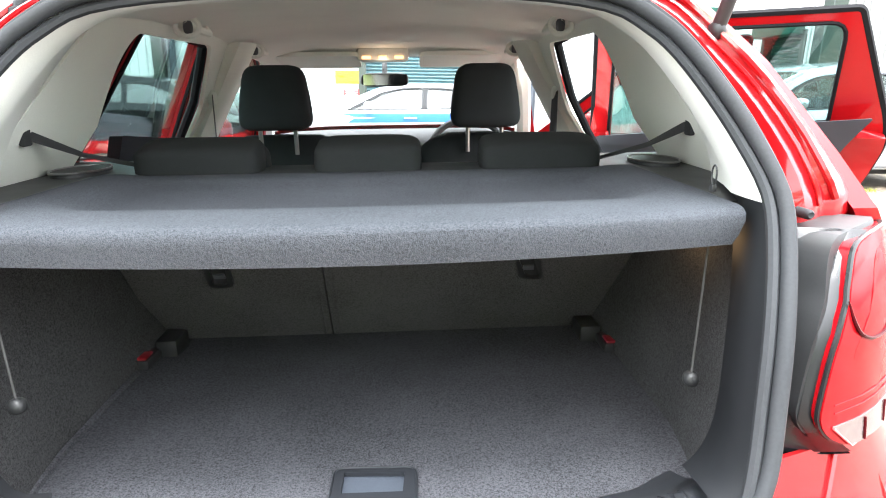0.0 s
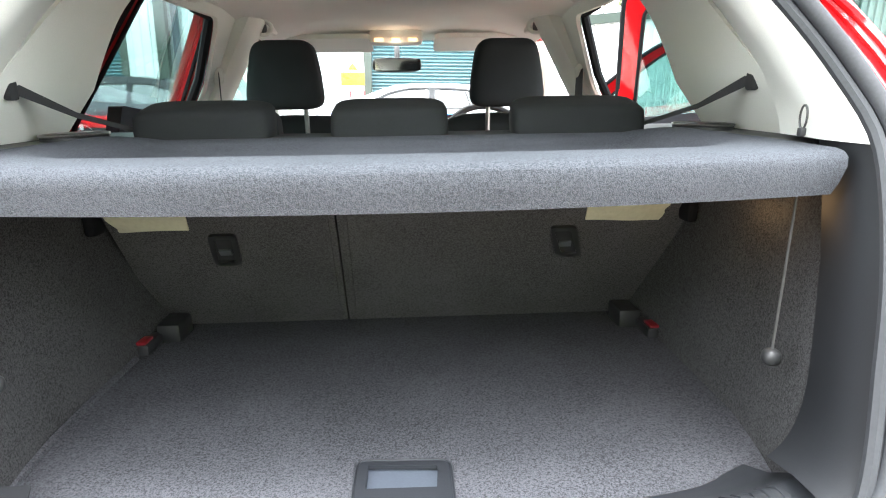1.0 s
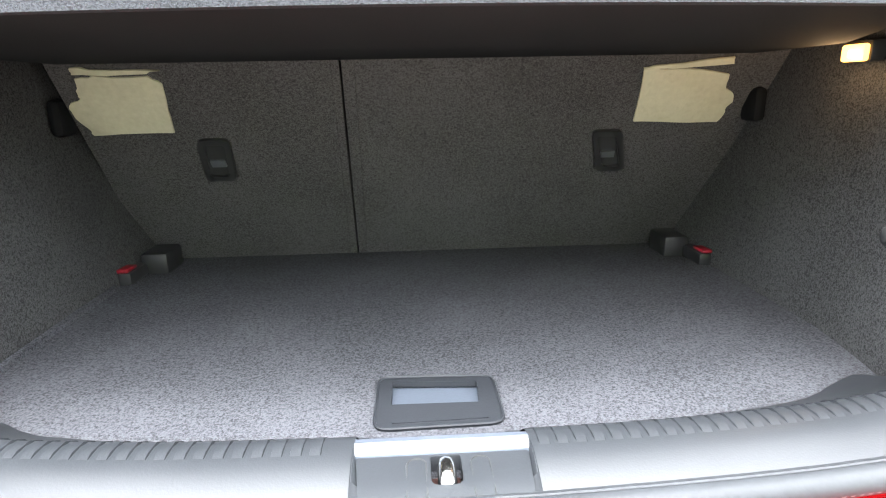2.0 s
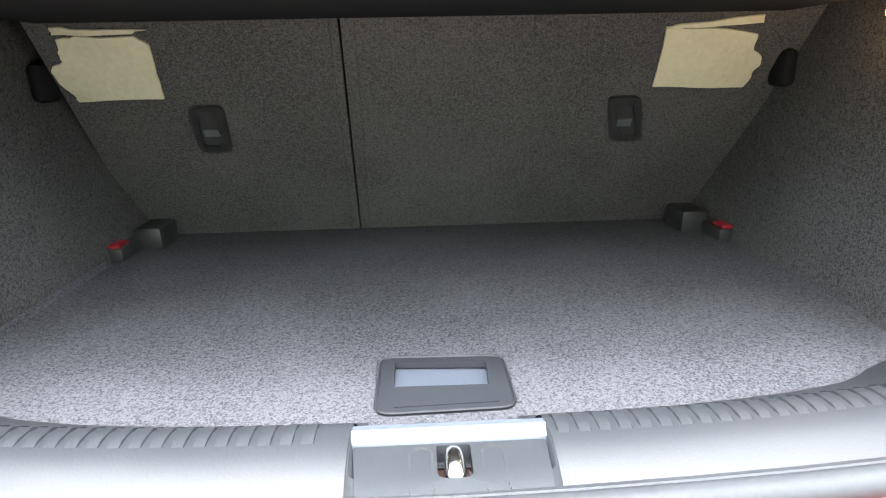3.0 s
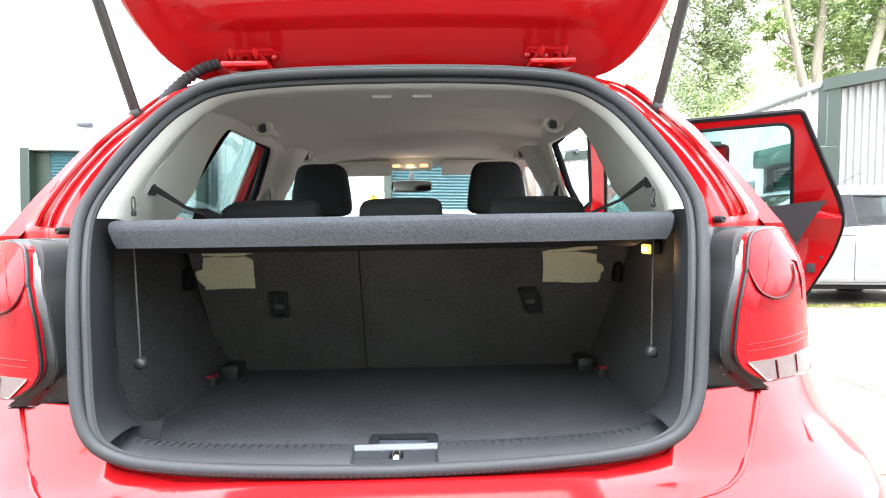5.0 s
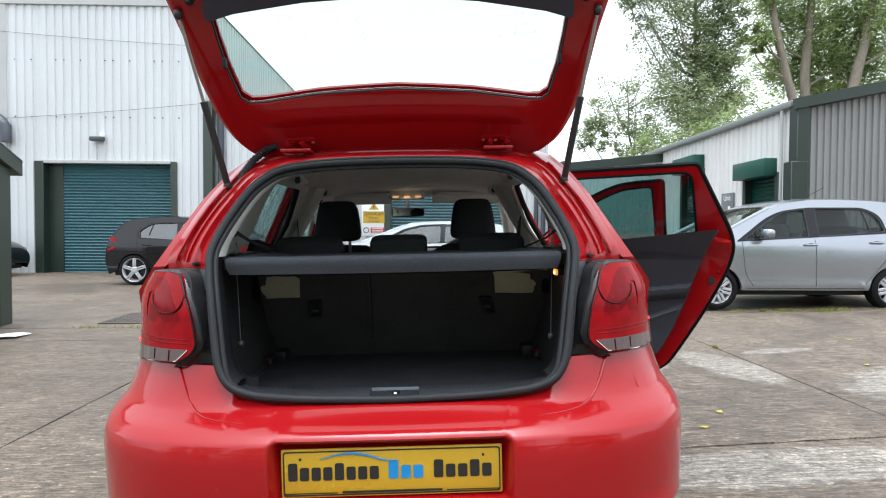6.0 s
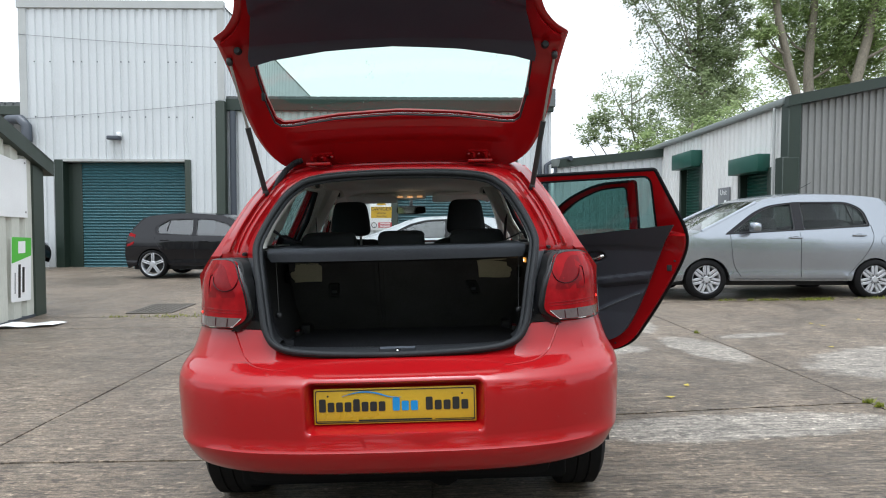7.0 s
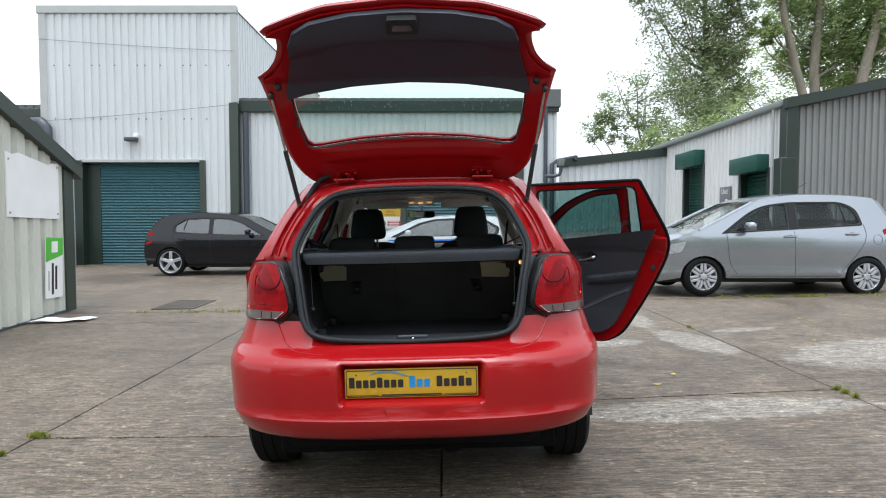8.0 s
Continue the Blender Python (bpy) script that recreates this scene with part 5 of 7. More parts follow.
def opening(dy=0.0, shift=0.0, low=1.0):
    """The seal line, drawn in by shift metres (times low along the sill) and moved dy along the car."""
    n = len(K_IN)
    out = []
    for i, (x, z) in enumerate(K_IN):
        a, b = Vector(K_IN[max(0, i - 1)]), Vector(K_IN[min(n - 1, i + 1)])
        t = (b - a).normalized()
        nx, nz = -t.y, t.x
        k = shift * low if z < 0.73 else shift * lerp(z, [(0.73, low), (0.81, 1.0)])
        out.append((max(0.0, x + nx * k) if 0 < i < n - 1 else 0.0, open_y(z) + dy, z + nz * k))
    return mirrored(out)


def smooth_loop(pts, k=3):
    """A closed line with more points, rounded (Catmull-Rom)."""
    P, out = [Vector(p) for p in pts], []
    n = len(P)
    for i in range(n):
        a, b, c, d = P[i - 1], P[i], P[(i + 1) % n], P[(i + 2) % n]
        for j in range(k):
            t = j / k
            out.append(0.5 * ((2 * b) + (c - a) * t + (2 * a - 5 * b + 4 * c - d) * t * t + (3 * b - a - 3 * c + d) * t ** 3))
    return out


seal = part("boot_seal", tube(smooth_loop(opening(dy=-0.010, shift=0.004)), 0.0092, 10, True), RUBBER, CAR, "grey rubber boot seal")
part("seal_lip", tube(smooth_loop(opening(dy=-0.002, shift=0.018, low=0.22)), 0.007, 8, True), RUBBER, seal)
part("seal_base", tube(smooth_loop(opening(dy=0.004, shift=-0.008)), 0.0055, 8, True), RUBBER, seal)

beads, rd = bmesh.new(), random.Random(2)
edge = [Vector(p) for p in smooth_loop(opening(dy=-0.0165, shift=0.001), 3) if p[2] < 0.735]
edge = sorted(edge, key=lambda p: p.x)
for k in range(96):
    f = (k + 0.5) / 96 * (len(edge) - 1)
    i = min(len(edge) - 2, int(f))
    p = edge[i].lerp(edge[i + 1], f - i)
    blob(p.x, p.y, p.z, 0.0055, 0.004, 0.004, 0.9, 6, 4, bm=beads)
tagged(part("seal_bead", beads, GREY_PLASTIC, seal), kind="stuff")

# tail lamps in their black housings
for s in (-1, 1):
    lamp_out = rounded([(0.577, 0.809), (0.78, 0.798), (0.90, 0.795), (0.94, 0.90), (0.90, 1.00), (0.80, 1.040), (0.672, 1.042), (0.632, 1.034), (0.606, 1.005), (0.562, 0.945), (0.541, 0.885), (0.530, 0.842)], [0.03, 0.02, 0.03, 0.06, 0.05, 0.05, 0.02, 0.02, 0.03, 0.04, 0.04, 0.03])

    def lay(u, v, d, k=0.0):
        x, y, z = tail(u, v, (d + k) * (1 - 0.8 * float(np.clip((u - 0.62) / 0.22, 0, 1))), False)
        x += 0.024 * float(np.clip((z - 0.80) / 0.2, 0, 1)) * float(np.clip((u - 0.60) / 0.15, 0, 1))
        return (s * x, y - 0.062 * float(np.clip((z - 0.81) / 0.217, 0, 1.1)), z)

    cz, ca = steps(0.80, 1.045, 9), steps(0.53, 1.0, 12)

    lens = [(0.98 * (u - 0.75) + 0.75, 0.985 * (v - 0.92) + 0.92) for u, v in lamp_out]
    lamp = part("tail_lamp", panel(lens, lambda u, v, d: lay(u, v, d, -0.03), 0.03, cu=ca, cv=cz), LAMP_RED, CAR, "red tail lamp, glossy", smooth=50)
    part("clear_band", panel(rounded([(0.590, 0.812), (0.70, 0.806), (0.91, 0.799), (0.925, 0.832), (0.70, 0.841), (0.556, 0.843)], 0.003), lambda u, v, d: lay(u, v, d, -0.0325), 0.006, cu=ca), LAMP_CLEAR, lamp, "clear reversing lamp band")
    part("lamp_rim", tube([lay(u, v, 0, -0.024) for u, v in lens], 0.0035, 6, True), WET_BLACK, lamp, "black lamp rim")
    core = rounded([(0.585, 0.912), (0.94, 0.902), (0.945, 0.93), (0.912, 0.985), (0.80, 1.028), (0.684, 1.026), (0.648, 1.0)], 0.02)
    part("lamp_core", panel(core, lambda u, v, d: lay(u, v, d, -0.0302), 0.001, cu=ca, cv=cz), LAMP_DEEP, lamp)
    ring = smooth_line([(0.588, 0.982), (0.592, 0.962), (0.604, 0.944), (0.628, 0.934), (0.656, 0.934), (0.682, 0.943), (0.700, 0.960), (0.706, 0.982)], 3)
    part("lamp_ring", tube([lay(u, v, 0, -0.0310) for u, v in ring], [0.0022 * min(1, 0.4 + 0.2 * min(i, len(ring) - 1 - i)) for i in range(len(ring))], 6), LAMP_DARK, lamp)
    part("lamp_rib", tube([lay(u, v, 0, -0.0308) for u, v in ((0.712, 0.988), (0.724, 0.985), (0.727, 0.955), (0.728, 0.922))], [0.001, 0.0018, 0.0018, 0.0006], 6), LAMP_DARK, lamp)
    for v in (0.858, 0.868):
        part("lamp_flute", tube([lay(u, v + 0.04 * (0.56 - u) ** 2, 0, -0.0302) for u in np.linspace(0.56, 0.86, 12)], 0.0010, 6), LAMP_DEEP, lamp)
    for u in (0.615, 0.675):
        part("band_divider", tube([lay(u, v, 0, -0.0330) for v in (0.812, 0.826, 0.840)], 0.0016, 6), LAMP_DARK, lamp)
    part("band_edge", tube([lay(u, v, 0, -0.033) for u, v in ((0.556, 0.842), (0.589, 0.812), (0.70, 0.805), (0.80, 0.801), (0.90, 0.798))], 0.0014, 6), CHROME, lamp)
    part("lamp_housing", panel([(1.02 * (u - 0.75) + 0.752 - (0.008 if u < 0.66 else 0.0), 1.03 * (v - 0.92) + 0.92) for u, v in lamp_out], lambda u, v, d: lay(u, v, d, -0.006), 0.13, cu=ca, cv=cz), BLACK_PLASTIC, lamp, "black plastic lamp housing, wet")
    wall, lip = [], []
    for z in np.linspace(0.797, 1.045, 11):
        a = Vector(lay(lerp(z, [(0.80, 0.590), (0.811, 0.577), (0.828, 0.548), (0.845, 0.535), (0.885, 0.545), (0.945, 0.567), (1.01, 0.613), (1.036, 0.645), (1.045, 0.675)]), z, 0, -0.016))
        b = Vector((s * lerp(z, [(0.80, 0.468), (0.872, 0.482), (0.95, 0.500), (1.045, 0.537)]), lerp(z, [(0.80, 0.170), (0.872, 0.187), (1.045, 0.262)]), z))
        c = Vector((s * (lerp(z, [(q[1], q[0]) for q in K_IN[3:10]]) + 0.008), open_y(z) + 0.004, z))
        wall.append([tuple(a.lerp(b, t) + Vector((-s * h, 0, 0))) for t, h in ((0, -0.012), (0.04, 0.004), (0.14, 0.007), (0.24, 0.003), (0.34, 0.0), (0.7, 0.0), (1.0, 0.0))])
        lip.append([tuple(b), tuple(b.lerp(c, 0.5) + Vector((0, -0.003, 0))), tuple(c)])
    part("lamp_surround", grid(wall), WET_BLACK, lamp, "black plastic lamp surround, wet")
    part("gutter_strip", grid(lip), GREY_PLASTIC, lamp, "grey plastic gutter strip")
    part("lamp_floor", grid([[tuple(Vector(p) + Vector((0, dy, -0.003))) for p in wall[0]] for dy in (0.0, 0.05)]), WET_BLACK, lamp)
    beads, rd = bmesh.new(), random.Random(6 + s)
    for _ in range(70):
        i, j, fi, fj = rd.randrange(10), rd.randrange(3, 6), rd.random(), rd.random()
        p = Vector(wall[i][j]).lerp(Vector(wall[i][j + 1]), fj).lerp(Vector(wall[i + 1][j]).lerp(Vector(wall[i + 1][j + 1]), fj), fi)
        r = 0.0006 + 0.0014 * rd.random() ** 2
        blob(p.x - s * 0.0005, p.y, p.z, 2 * r, 2 * r, 2.4 * r, 1.0, 8, 5, bm=beads)
    tagged(part("rain_drops", beads, DROP, lamp), kind="stuff")
    part("rubber_buffer", lathe([(0.0, 0.0), (-0.006, 0.0), (-0.008, 0.004), (-0.004, 0.0065), (0.03, 0.0065)], 14, "y", m=Matrix.Translation((s * 0.556, 0.274, 1.058))), RUBBER, CAR)
    for u, v in (((0.80, 0.848),) if s < 0 else ((0.845, 0.868),)):
        part("tail_bulb", blob(*lay(u, v, 0, -0.031), 0.008, 0.004, 0.010, 1.0, 10, 6), BULB_GLOW, lamp)

# sides: quarter panels, sills, pillars with the door openings
REAR_DOOR = rounded([(1.37, 0.385), (1.27, 0.44), (1.20, 0.55), (1.09, 0.73), (0.985, 0.93), (0.955, 1.035), (0.965, 1.11), (1.082, 1.415), (1.80, 1.425), (1.86, 1.0), (1.88, 0.385)], [0.05, 0.05, 0.1, 0.1, 0.08, 0.04, 0.04, 0.012, 0.02, 0.02, 0.03])
FRONT_DOOR = rounded([(1.93, 0.395), (1.91, 1.0), (1.85, 1.415), (2.12, 1.41), (2.36, 1.33), (2.84, 1.03), (3.0, 0.93), (3.0, 0.395)], [0.03, 0.02, 0.02, 0.1, 0.1, 0.05, 0.05, 0.05])
REAR_WIN = rounded([(1.105, 1.105), (1.102, 1.384), (1.745, 1.388), (1.80, 1.03)], [0.01, 0.045, 0.03, 0.03])
FRONT_WIN = rounded([(1.955, 0.985), (1.912, 1.383), (2.09, 1.380), (2.318, 1.304), (2.74, 1.02), (2.78, 0.98)], [0.02, 0.03, 0.08, 0.1, 0.03, 0.03])
PROFILE = [(0.745, 1.405), (1.0, 1.438), (1.6, 1.446), (2.1, 1.435), (2.32, 1.390), (3.0, 0.99), (3.4, 0.90), (3.7, 0.78), (3.9, 0.60), (3.93, 0.45), (3.9, 0.3)]
RR, RF, RW = 0.725, 3.16, 0.295
rear_edge = [(0.46, 0.42), (0.46, 0.80), (0.38, 0.88), (0.338, 1.05), (0.378, 1.12), (0.488, 1.25), (0.613, 1.345)]
sill = [(3.80, 0.25)] + arch_points(RF, RW, 0.345) + [(RF - 0.36, 0.24), (RR + 0.36, 0.24)] + [(u, v) for u, v in arch_points(RR, RW, 0.345) if u > 0.46]
body_outline = rear_edge + PROFILE + sill
cuts_u, cuts_v = steps(0.4, 3.9, 18), [0.3, 0.38, 0.45, 0.54, 0.62, 0.71, 0.8, 0.89, 0.98, 1.06, 1.15, 1.24, 1.33]
for s in (-1, 1):
    part("body_side", panel(body_outline, side(s), 0.035, holes=[REAR_DOOR, FRONT_DOOR], cu=cuts_u, cv=cuts_v), RED, CAR, smooth=35)
    for a in (RR, RF):
        wheel(CAR, pose(s * 0.715, a, RW), RW, 0.19, 9, ALLOY, 0.05, s)
        arc = lathe([(s * 0.80, 0.345), (s * 0.52, 0.345), (s * 0.52, 0.0)], 28)
        upper_half(arc)
        bmesh.ops.translate(arc, vec=(0, a, RW), verts=arc.verts[:])
        part("wheel_liner", arc, BLACK_PLASTIC, CAR)
    part("side_bumper", tube([(s * (W(y, z) + 0.0), y, z) for y, z in [(0.46, 0.42), (0.46, 0.8)]], 0.004, 5), INSIDE, CAR)


def strip(i, j, k0=-1.0, k1=1.0, n=9, drop=0.0, prof=None):
    rows = []
    for y, z in (prof or PROFILE)[i:j + 1]:
        w = W(y, z)
        rows.append([(w * k, y, z + 0.04 * (1 - k ** 4) - drop) for k in np.linspace(k0, k1, n)])
    return grid(rows)


part("roof", strip(0, 4), RED, CAR)
part("windscreen", strip(4, 5, -0.93, 0.93), CLEAR_GLASS, CAR, "clear windscreen").visible_shadow = False
part("bonnet", strip(5, 10), RED, CAR)
# underside parts, coloured near black for the shade below the car
part("underbody", box(0, 2.0, 0.23, 1.25, 3.3, 0.14, 0.02), UNDER, CAR)
part("rear_underbody", box(0, 0.48, 0.40, 1.05, 0.80, 0.24, 0.05), UNDER, CAR)
part("rear_crossmember", box(0, 0.16, 0.50, 1.1, 0.06, 0.24, 0.02), UNDER, CAR)
part("rear_axle_beam", tube([(-0.62, 0.74, 0.27), (-0.4, 0.84, 0.26), (0.4, 0.84, 0.26), (0.62, 0.74, 0.27)], 0.05, 8), UNDER, CAR)
part("silencer", tube([(0.15, 0.25, 0.26), (0.15, 0.62, 0.25)], 0.07, 12), UNDER, CAR)


HANDLE_BLACK = mat("black_handle_plastic", (0.006, 0.0066, 0.0078), 0.75, 0, 0.12, 6, 500, 0.15, dist=0.0006, spec=0.12)
DOOR_GREY = mat("dark_door_plastic", (0.036, 0.04, 0.05), 0.55, 0, 0.12, 6, 500, 0.15, dist=0.0006, spec=0.35)


# doors, built closed about their hinge line and swung
def door(name, label, s, outline, window, hinge_y, angle, front):
    e = new(name)
    e.parent = CAR
    e.matrix_local = pose(s * 0.80, hinge_y, 0, 0, 0, s * angle)
    tagged(e, label)

    def lay(off, k=1.0):
        return lambda u, v, dd: (s * (W(u, v) - off - dd) - s * 0.80, (u - hinge_y) * k, v)

    def lay_frame(u, v, dd):
        return lay(0.0135)(u, v, dd * (0.35 if v > 1.06 else 1.0))

    def inset(poly, a):
        cx, cy = sum(p[0] for p in poly) / len(poly), sum(p[1] for p in poly) / len(poly)
        return [(cx + (u - cx) * (1 - a), cy + (v - cy) * (1 - a)) for u, v in poly]

    us = [p[0] for p in outline]
    cu, cv = steps(min(us), max(us), 10), cuts_v
    shrunk = inset(outline, 0.008)
    part("outer_skin", panel(shrunk, lay(0.0), 0.012, holes=[window], cu=cu, cv=cv), RED, e)
    part("door_frame", panel(shrunk, lay_frame, 0.075, holes=[inset(window, 0.02)], cu=cu, cv=cv), RED, e, "red painted inner door frame")
    part("window_glass", panel(inset(window, -0.03), lay(0.03), 0.005, cv=cv), GLASS, e, "green tinted window with drops").visible_shadow = False
    wet, rd = bmesh.new(), random.Random(int(hinge_y * 100) + s)
    u0, u1 = min(p[0] for p in window) + 0.06, max(p[0] for p in window) - 0.06
    for _ in range(110):
        u = rd.uniform(u0, u1)
        v = 1.03 + abs(rd.gauss(0, 0.06)) + 0.12 * (u1 - u)
        r = 0.0006 + 0.0016 * rd.random() ** 3
        if v < 1.3:
            blob(*lay(0.0295)(u, v, 0), 1.6 * r, 2 * r, 2.4 * r, 1.0, 8, 5, bm=wet)
    tagged(part("rain_drops", wet, DROP, e), kind="stuff")
    part("window_channel", tube([lay(0.042)(u, v, 0) for u, v in inset(window, 0.015)], 0.006, 6, True), HANDLE_BLACK, e)
    part("door_seal", tube([lay(0.03)(u, v, 0) for u, v in outline], 0.011, 6, True), HANDLE_BLACK, e, "black rubber door seal")
    lo, hi = min(us), max(us)
    belt = 0.985
    if front:
        trim = rounded([(1.97, 0.35), (1.96, belt + 0.01), (2.78, belt), (2.94, 0.9), (2.95, 0.35)], 0.04)
    else:
        trim = rounded([(1.38, 0.45), (1.30, 0.50), (1.215, 0.66), (1.135, 0.86), (1.07, 1.02), (1.005, 1.12), (1.83, 1.045), (1.85, 0.45)], [0.04, 0.06, 0.1, 0.1, 0.08, 0.008, 0.02, 0.03])
    c0, c1 = (2.05, 2.75) if front else (1.20, 1.76)
    span = c1 - c0

    def bulge(x):
        x = float(np.clip(x, 0, 1))
        return x * x * (3 - 2 * x)

    o = 0.85 if front else 0.0

    def pocket_line(u):
        return 0.77 - 0.44 * (u - o - 1.16) - 0.25 * max(0.0, u - o - 1.30) ** 2

    def relief(u, v, dd):
        """The trim's moulding: crease, armrest, door pocket and the hollow round the handle."""
        q = u - o
        arm = 0.822 + 0.135 * (1.43 - q)
        k = 0.024 * bulge((pocket_line(u) - v) / 0.016) + 0.004 * bulge((v - 1.003 + 0.12 * max(0, 1.26 - q)) / 0.010)
        k += 0.024 * bulge((arm - v) / 0.012) * bulge((v - arm + 0.062) / 0.022) * bulge((q - 1.115) / 0.02) * bulge((1.50 - q) / 0.10)
        k -= 0.030 * bulge((1 - ((q - 1.462) / 0.066) ** 2 - ((v - 0.945) / 0.033) ** 2) / 0.5)
        return lay(0.0895)(u, v, dd if dd == 0 else dd + k)

    tp = part("trim_panel", panel(trim, relief, 0.026, cu=steps(lo, hi, 70), cv=steps(0.35, 1.06, 84)), DOOR_GREY, e, "dark grey plastic door trim", smooth=60)
    part("pocket_edge", tube([relief(u, pocket_line(u) - 0.016, 0.025) for u in np.linspace(o + 1.205, o + 1.68, 20)], 0.0045, 6), GREY_PLASTIC, tp)
    part("armrest_seam", tube([relief(u, 0.756 + 0.135 * (o + 1.43 - u), 0.0262) for u in np.linspace(o + 1.16, o + 1.42, 12)], 0.0015, 4), HANDLE_BLACK, tp)
    part("door_handle", tube([relief(o + u, v, 0.026 + h) for u, v, h in ((1.53, 0.921, 0.002), (1.50, 0.923, 0.012), (1.46, 0.929, 0.022), (1.43, 0.938, 0.026), (1.408, 0.948, 0.012))], [0.005, 0.008, 0.011, 0.014, 0.010], 8), CHROME, tp, "chrome inner door handle")
    if not front:
        part("latch", box(*lay(0.089)(1.05, 0.88, 0), 0.012, 0.026, 0.034, 0.004), INSIDE, e)
        for u, v in ((1.02, 0.92), (1.36, 0.43)):
            part("bolt", blob(*lay(0.090)(u, v, 0), 0.006, 0.012, 0.012, 1.0, 10, 6), INSIDE, e)
    else:
        part("door_mirror", blob(s * 0.14, 2.70 - hinge_y, 1.03, 0.2, 0.12, 0.13, 0.6, 16, 8), RED, e)
    part("outer_handle", tube([lay(-0.03)(lo + 0.2 + q, 0.88, 0) for q in (-0.09, -0.05, 0.05, 0.09)], 0.014, 8), RED, e)
    return e


door("rear_door", "red rear door, open, dark trim inside", 1, REAR_DOOR, REAR_WIN, 1.86, 57, False)
door("front_door", "red front door, open", 1, FRONT_DOOR, FRONT_WIN, 2.98, 50, True)
door("rear_door", "red rear door, closed", -1, REAR_DOOR, rounded([(0.982, 1.062), (1.082, 1.372), (1.495, 1.378), (1.60, 1.03)], [0.02, 0.04, 0.03, 0.03]), 1.86, 0, False)
door("front_door", "red front door, closed", -1, FRONT_DOOR, FRONT_WIN, 2.98, 0, True)

# tailgate, raised: glass part and lower part meet at a bend
HINGE, TIP = Vector((0.70, 1.440)), Vector((0.326, 1.853))
HL = (TIP - HINGE).length
DIR1 = (TIP - HINGE) / HL
DIR2 = Vector((-0.885, 0.466))
NRM1, NRM2 = Vector((DIR1.y, -DIR1.x)), Vector((DIR2.y, -DIR2.x))


def gate(u, v, d):
    """u across, v up the gate from its hinges, d outwards (away from the boot)."""
    bend = 0.05
    t = float(np.clip((v - HL + bend) / (2 * bend), 0, 1))
    t = t * t * (3 - 2 * t)
    p = HINGE + DIR1 * min(v, HL) + DIR2 * max(0, v - HL)
    n = (NRM1 * (1 - t) + NRM2 * t).normalized()
    bow = 0.05 * (u / 0.6) ** 2
    q = p + n * (d - bow)
    return (u, q.x, q.y)


def both(half):
    return [p for p in half] + [(-u, v) for u, v in reversed(half) if u > 1e-6]


gate_half = [(0.0, -0.022), (0.40, -0.028), (0.465, -0.020), (0.507, 0.004), (0.541, 0.055), (0.567, 0.130), (0.586, 0.25), (0.595, 0.405), (0.611, 0.515), (0.619, 0.574), (0.568, 0.608), (0.520, 0.662), (0.491, 0.735), (0.488, 0.798), (0.543, 0.815), (0.525, 0.830), (0.405, 0.868), (0.30, 0.896), (0.0, 0.916)]
gate_turn = [0.03, 0.03, 0.03, 0.03, 0.03, 0.03, 0.03, 0.03, 0.03, 0.006, 0.02, 0.03, 0.03, 0.012, 0.004, 0.01, 0.03, 0.03, 0.03]
gate_out = rounded(both(gate_half), gate_turn + gate_turn[-2:0:-1], 3)
glass_half = [(0.0, 0.216), (0.25, 0.206), (0.43, 0.188), (0.475, 0.190), (0.500, 0.212), (0.515, 0.30), (0.522, 0.40), (0.524, 0.50), (0.49, 0.54), (0.0, 0.55)]
glass_out = both(glass_half)
gu, gv = steps(-0.63, 0.63, 14), steps(0, 0.935, 20) + [HL - 0.05, HL - 0.025, HL, HL + 0.025, HL + 0.05]
TG = new("tailgate")
TG.parent = CAR
tagged(TG, "raised red tailgate with a wet rear window")


def pressed(u, v, d):
    """The inner panel with a soft pressing near its hinges."""
    k = float(np.clip((0.47 - abs(u)) / 0.06, 0, 1)) * (float(np.clip((v - 0.095) / 0.03, 0, 1)) - float(np.clip((v - 0.165) / 0.035, 0, 1)))
    return gate(u, v, d - 0.010 * k)


part("inner_panel", panel(gate_out, pressed, 0.012, holes=[glass_out], cu=gu + steps(-0.5, 0.5, 24), cv=gv + steps(0.08, 0.21, 11)), RED, TG, smooth=50)
part("outer_panel", panel([(u * 1.01, v) for u, v in gate_out], lambda u, v, d: gate(u, v, d + 0.045), 0.012, holes=[glass_out], cu=gu, cv=gv), RED, TG, smooth=45)
part("edge_band", tube([gate(u, v, 0.028) for u, v in gate_out], 0.028, 8, True, flat=0.45, up=(0, 0, 1)), RED, TG)
part("rear_window", panel([(u * 1.03, (v - 0.36) * 1.03 + 0.36) for u, v in glass_out], lambda u, v, d: gate(u, v, d + 0.03), 0.004, cu=gu, cv=gv), REAR_GLASS, TG, "green tinted rear window, rain-spotted").visible_shadow = False
part("window_seal", tube([gate(u, v, 0.008) for u, v in glass_out], 0.005, 6, True), RUBBER, TG)
trim_half = [(0.0, 0.522), (0.25, 0.511), (0.45, 0.488), (0.528, 0.470), (0.530, 0.50), (0.505, 0.60), (0.472, 0.70), (0.455, 0.80), (0.43, 0.845), (0.36, 0.878), (0.2, 0.90), (0.0, 0.907)]


def lining(u, v, d):
    """The lining stands off the panel, with a step below its outer band."""
    k = min(0.022, 0.3 * v) + 0.026 * float(np.clip((v - 0.765 + 0.05 * abs(u / 0.46) ** 3) / 0.025, 0, 1)) - 0.24 * max(0, v - 0.80)
    return gate(u, v, d - k)


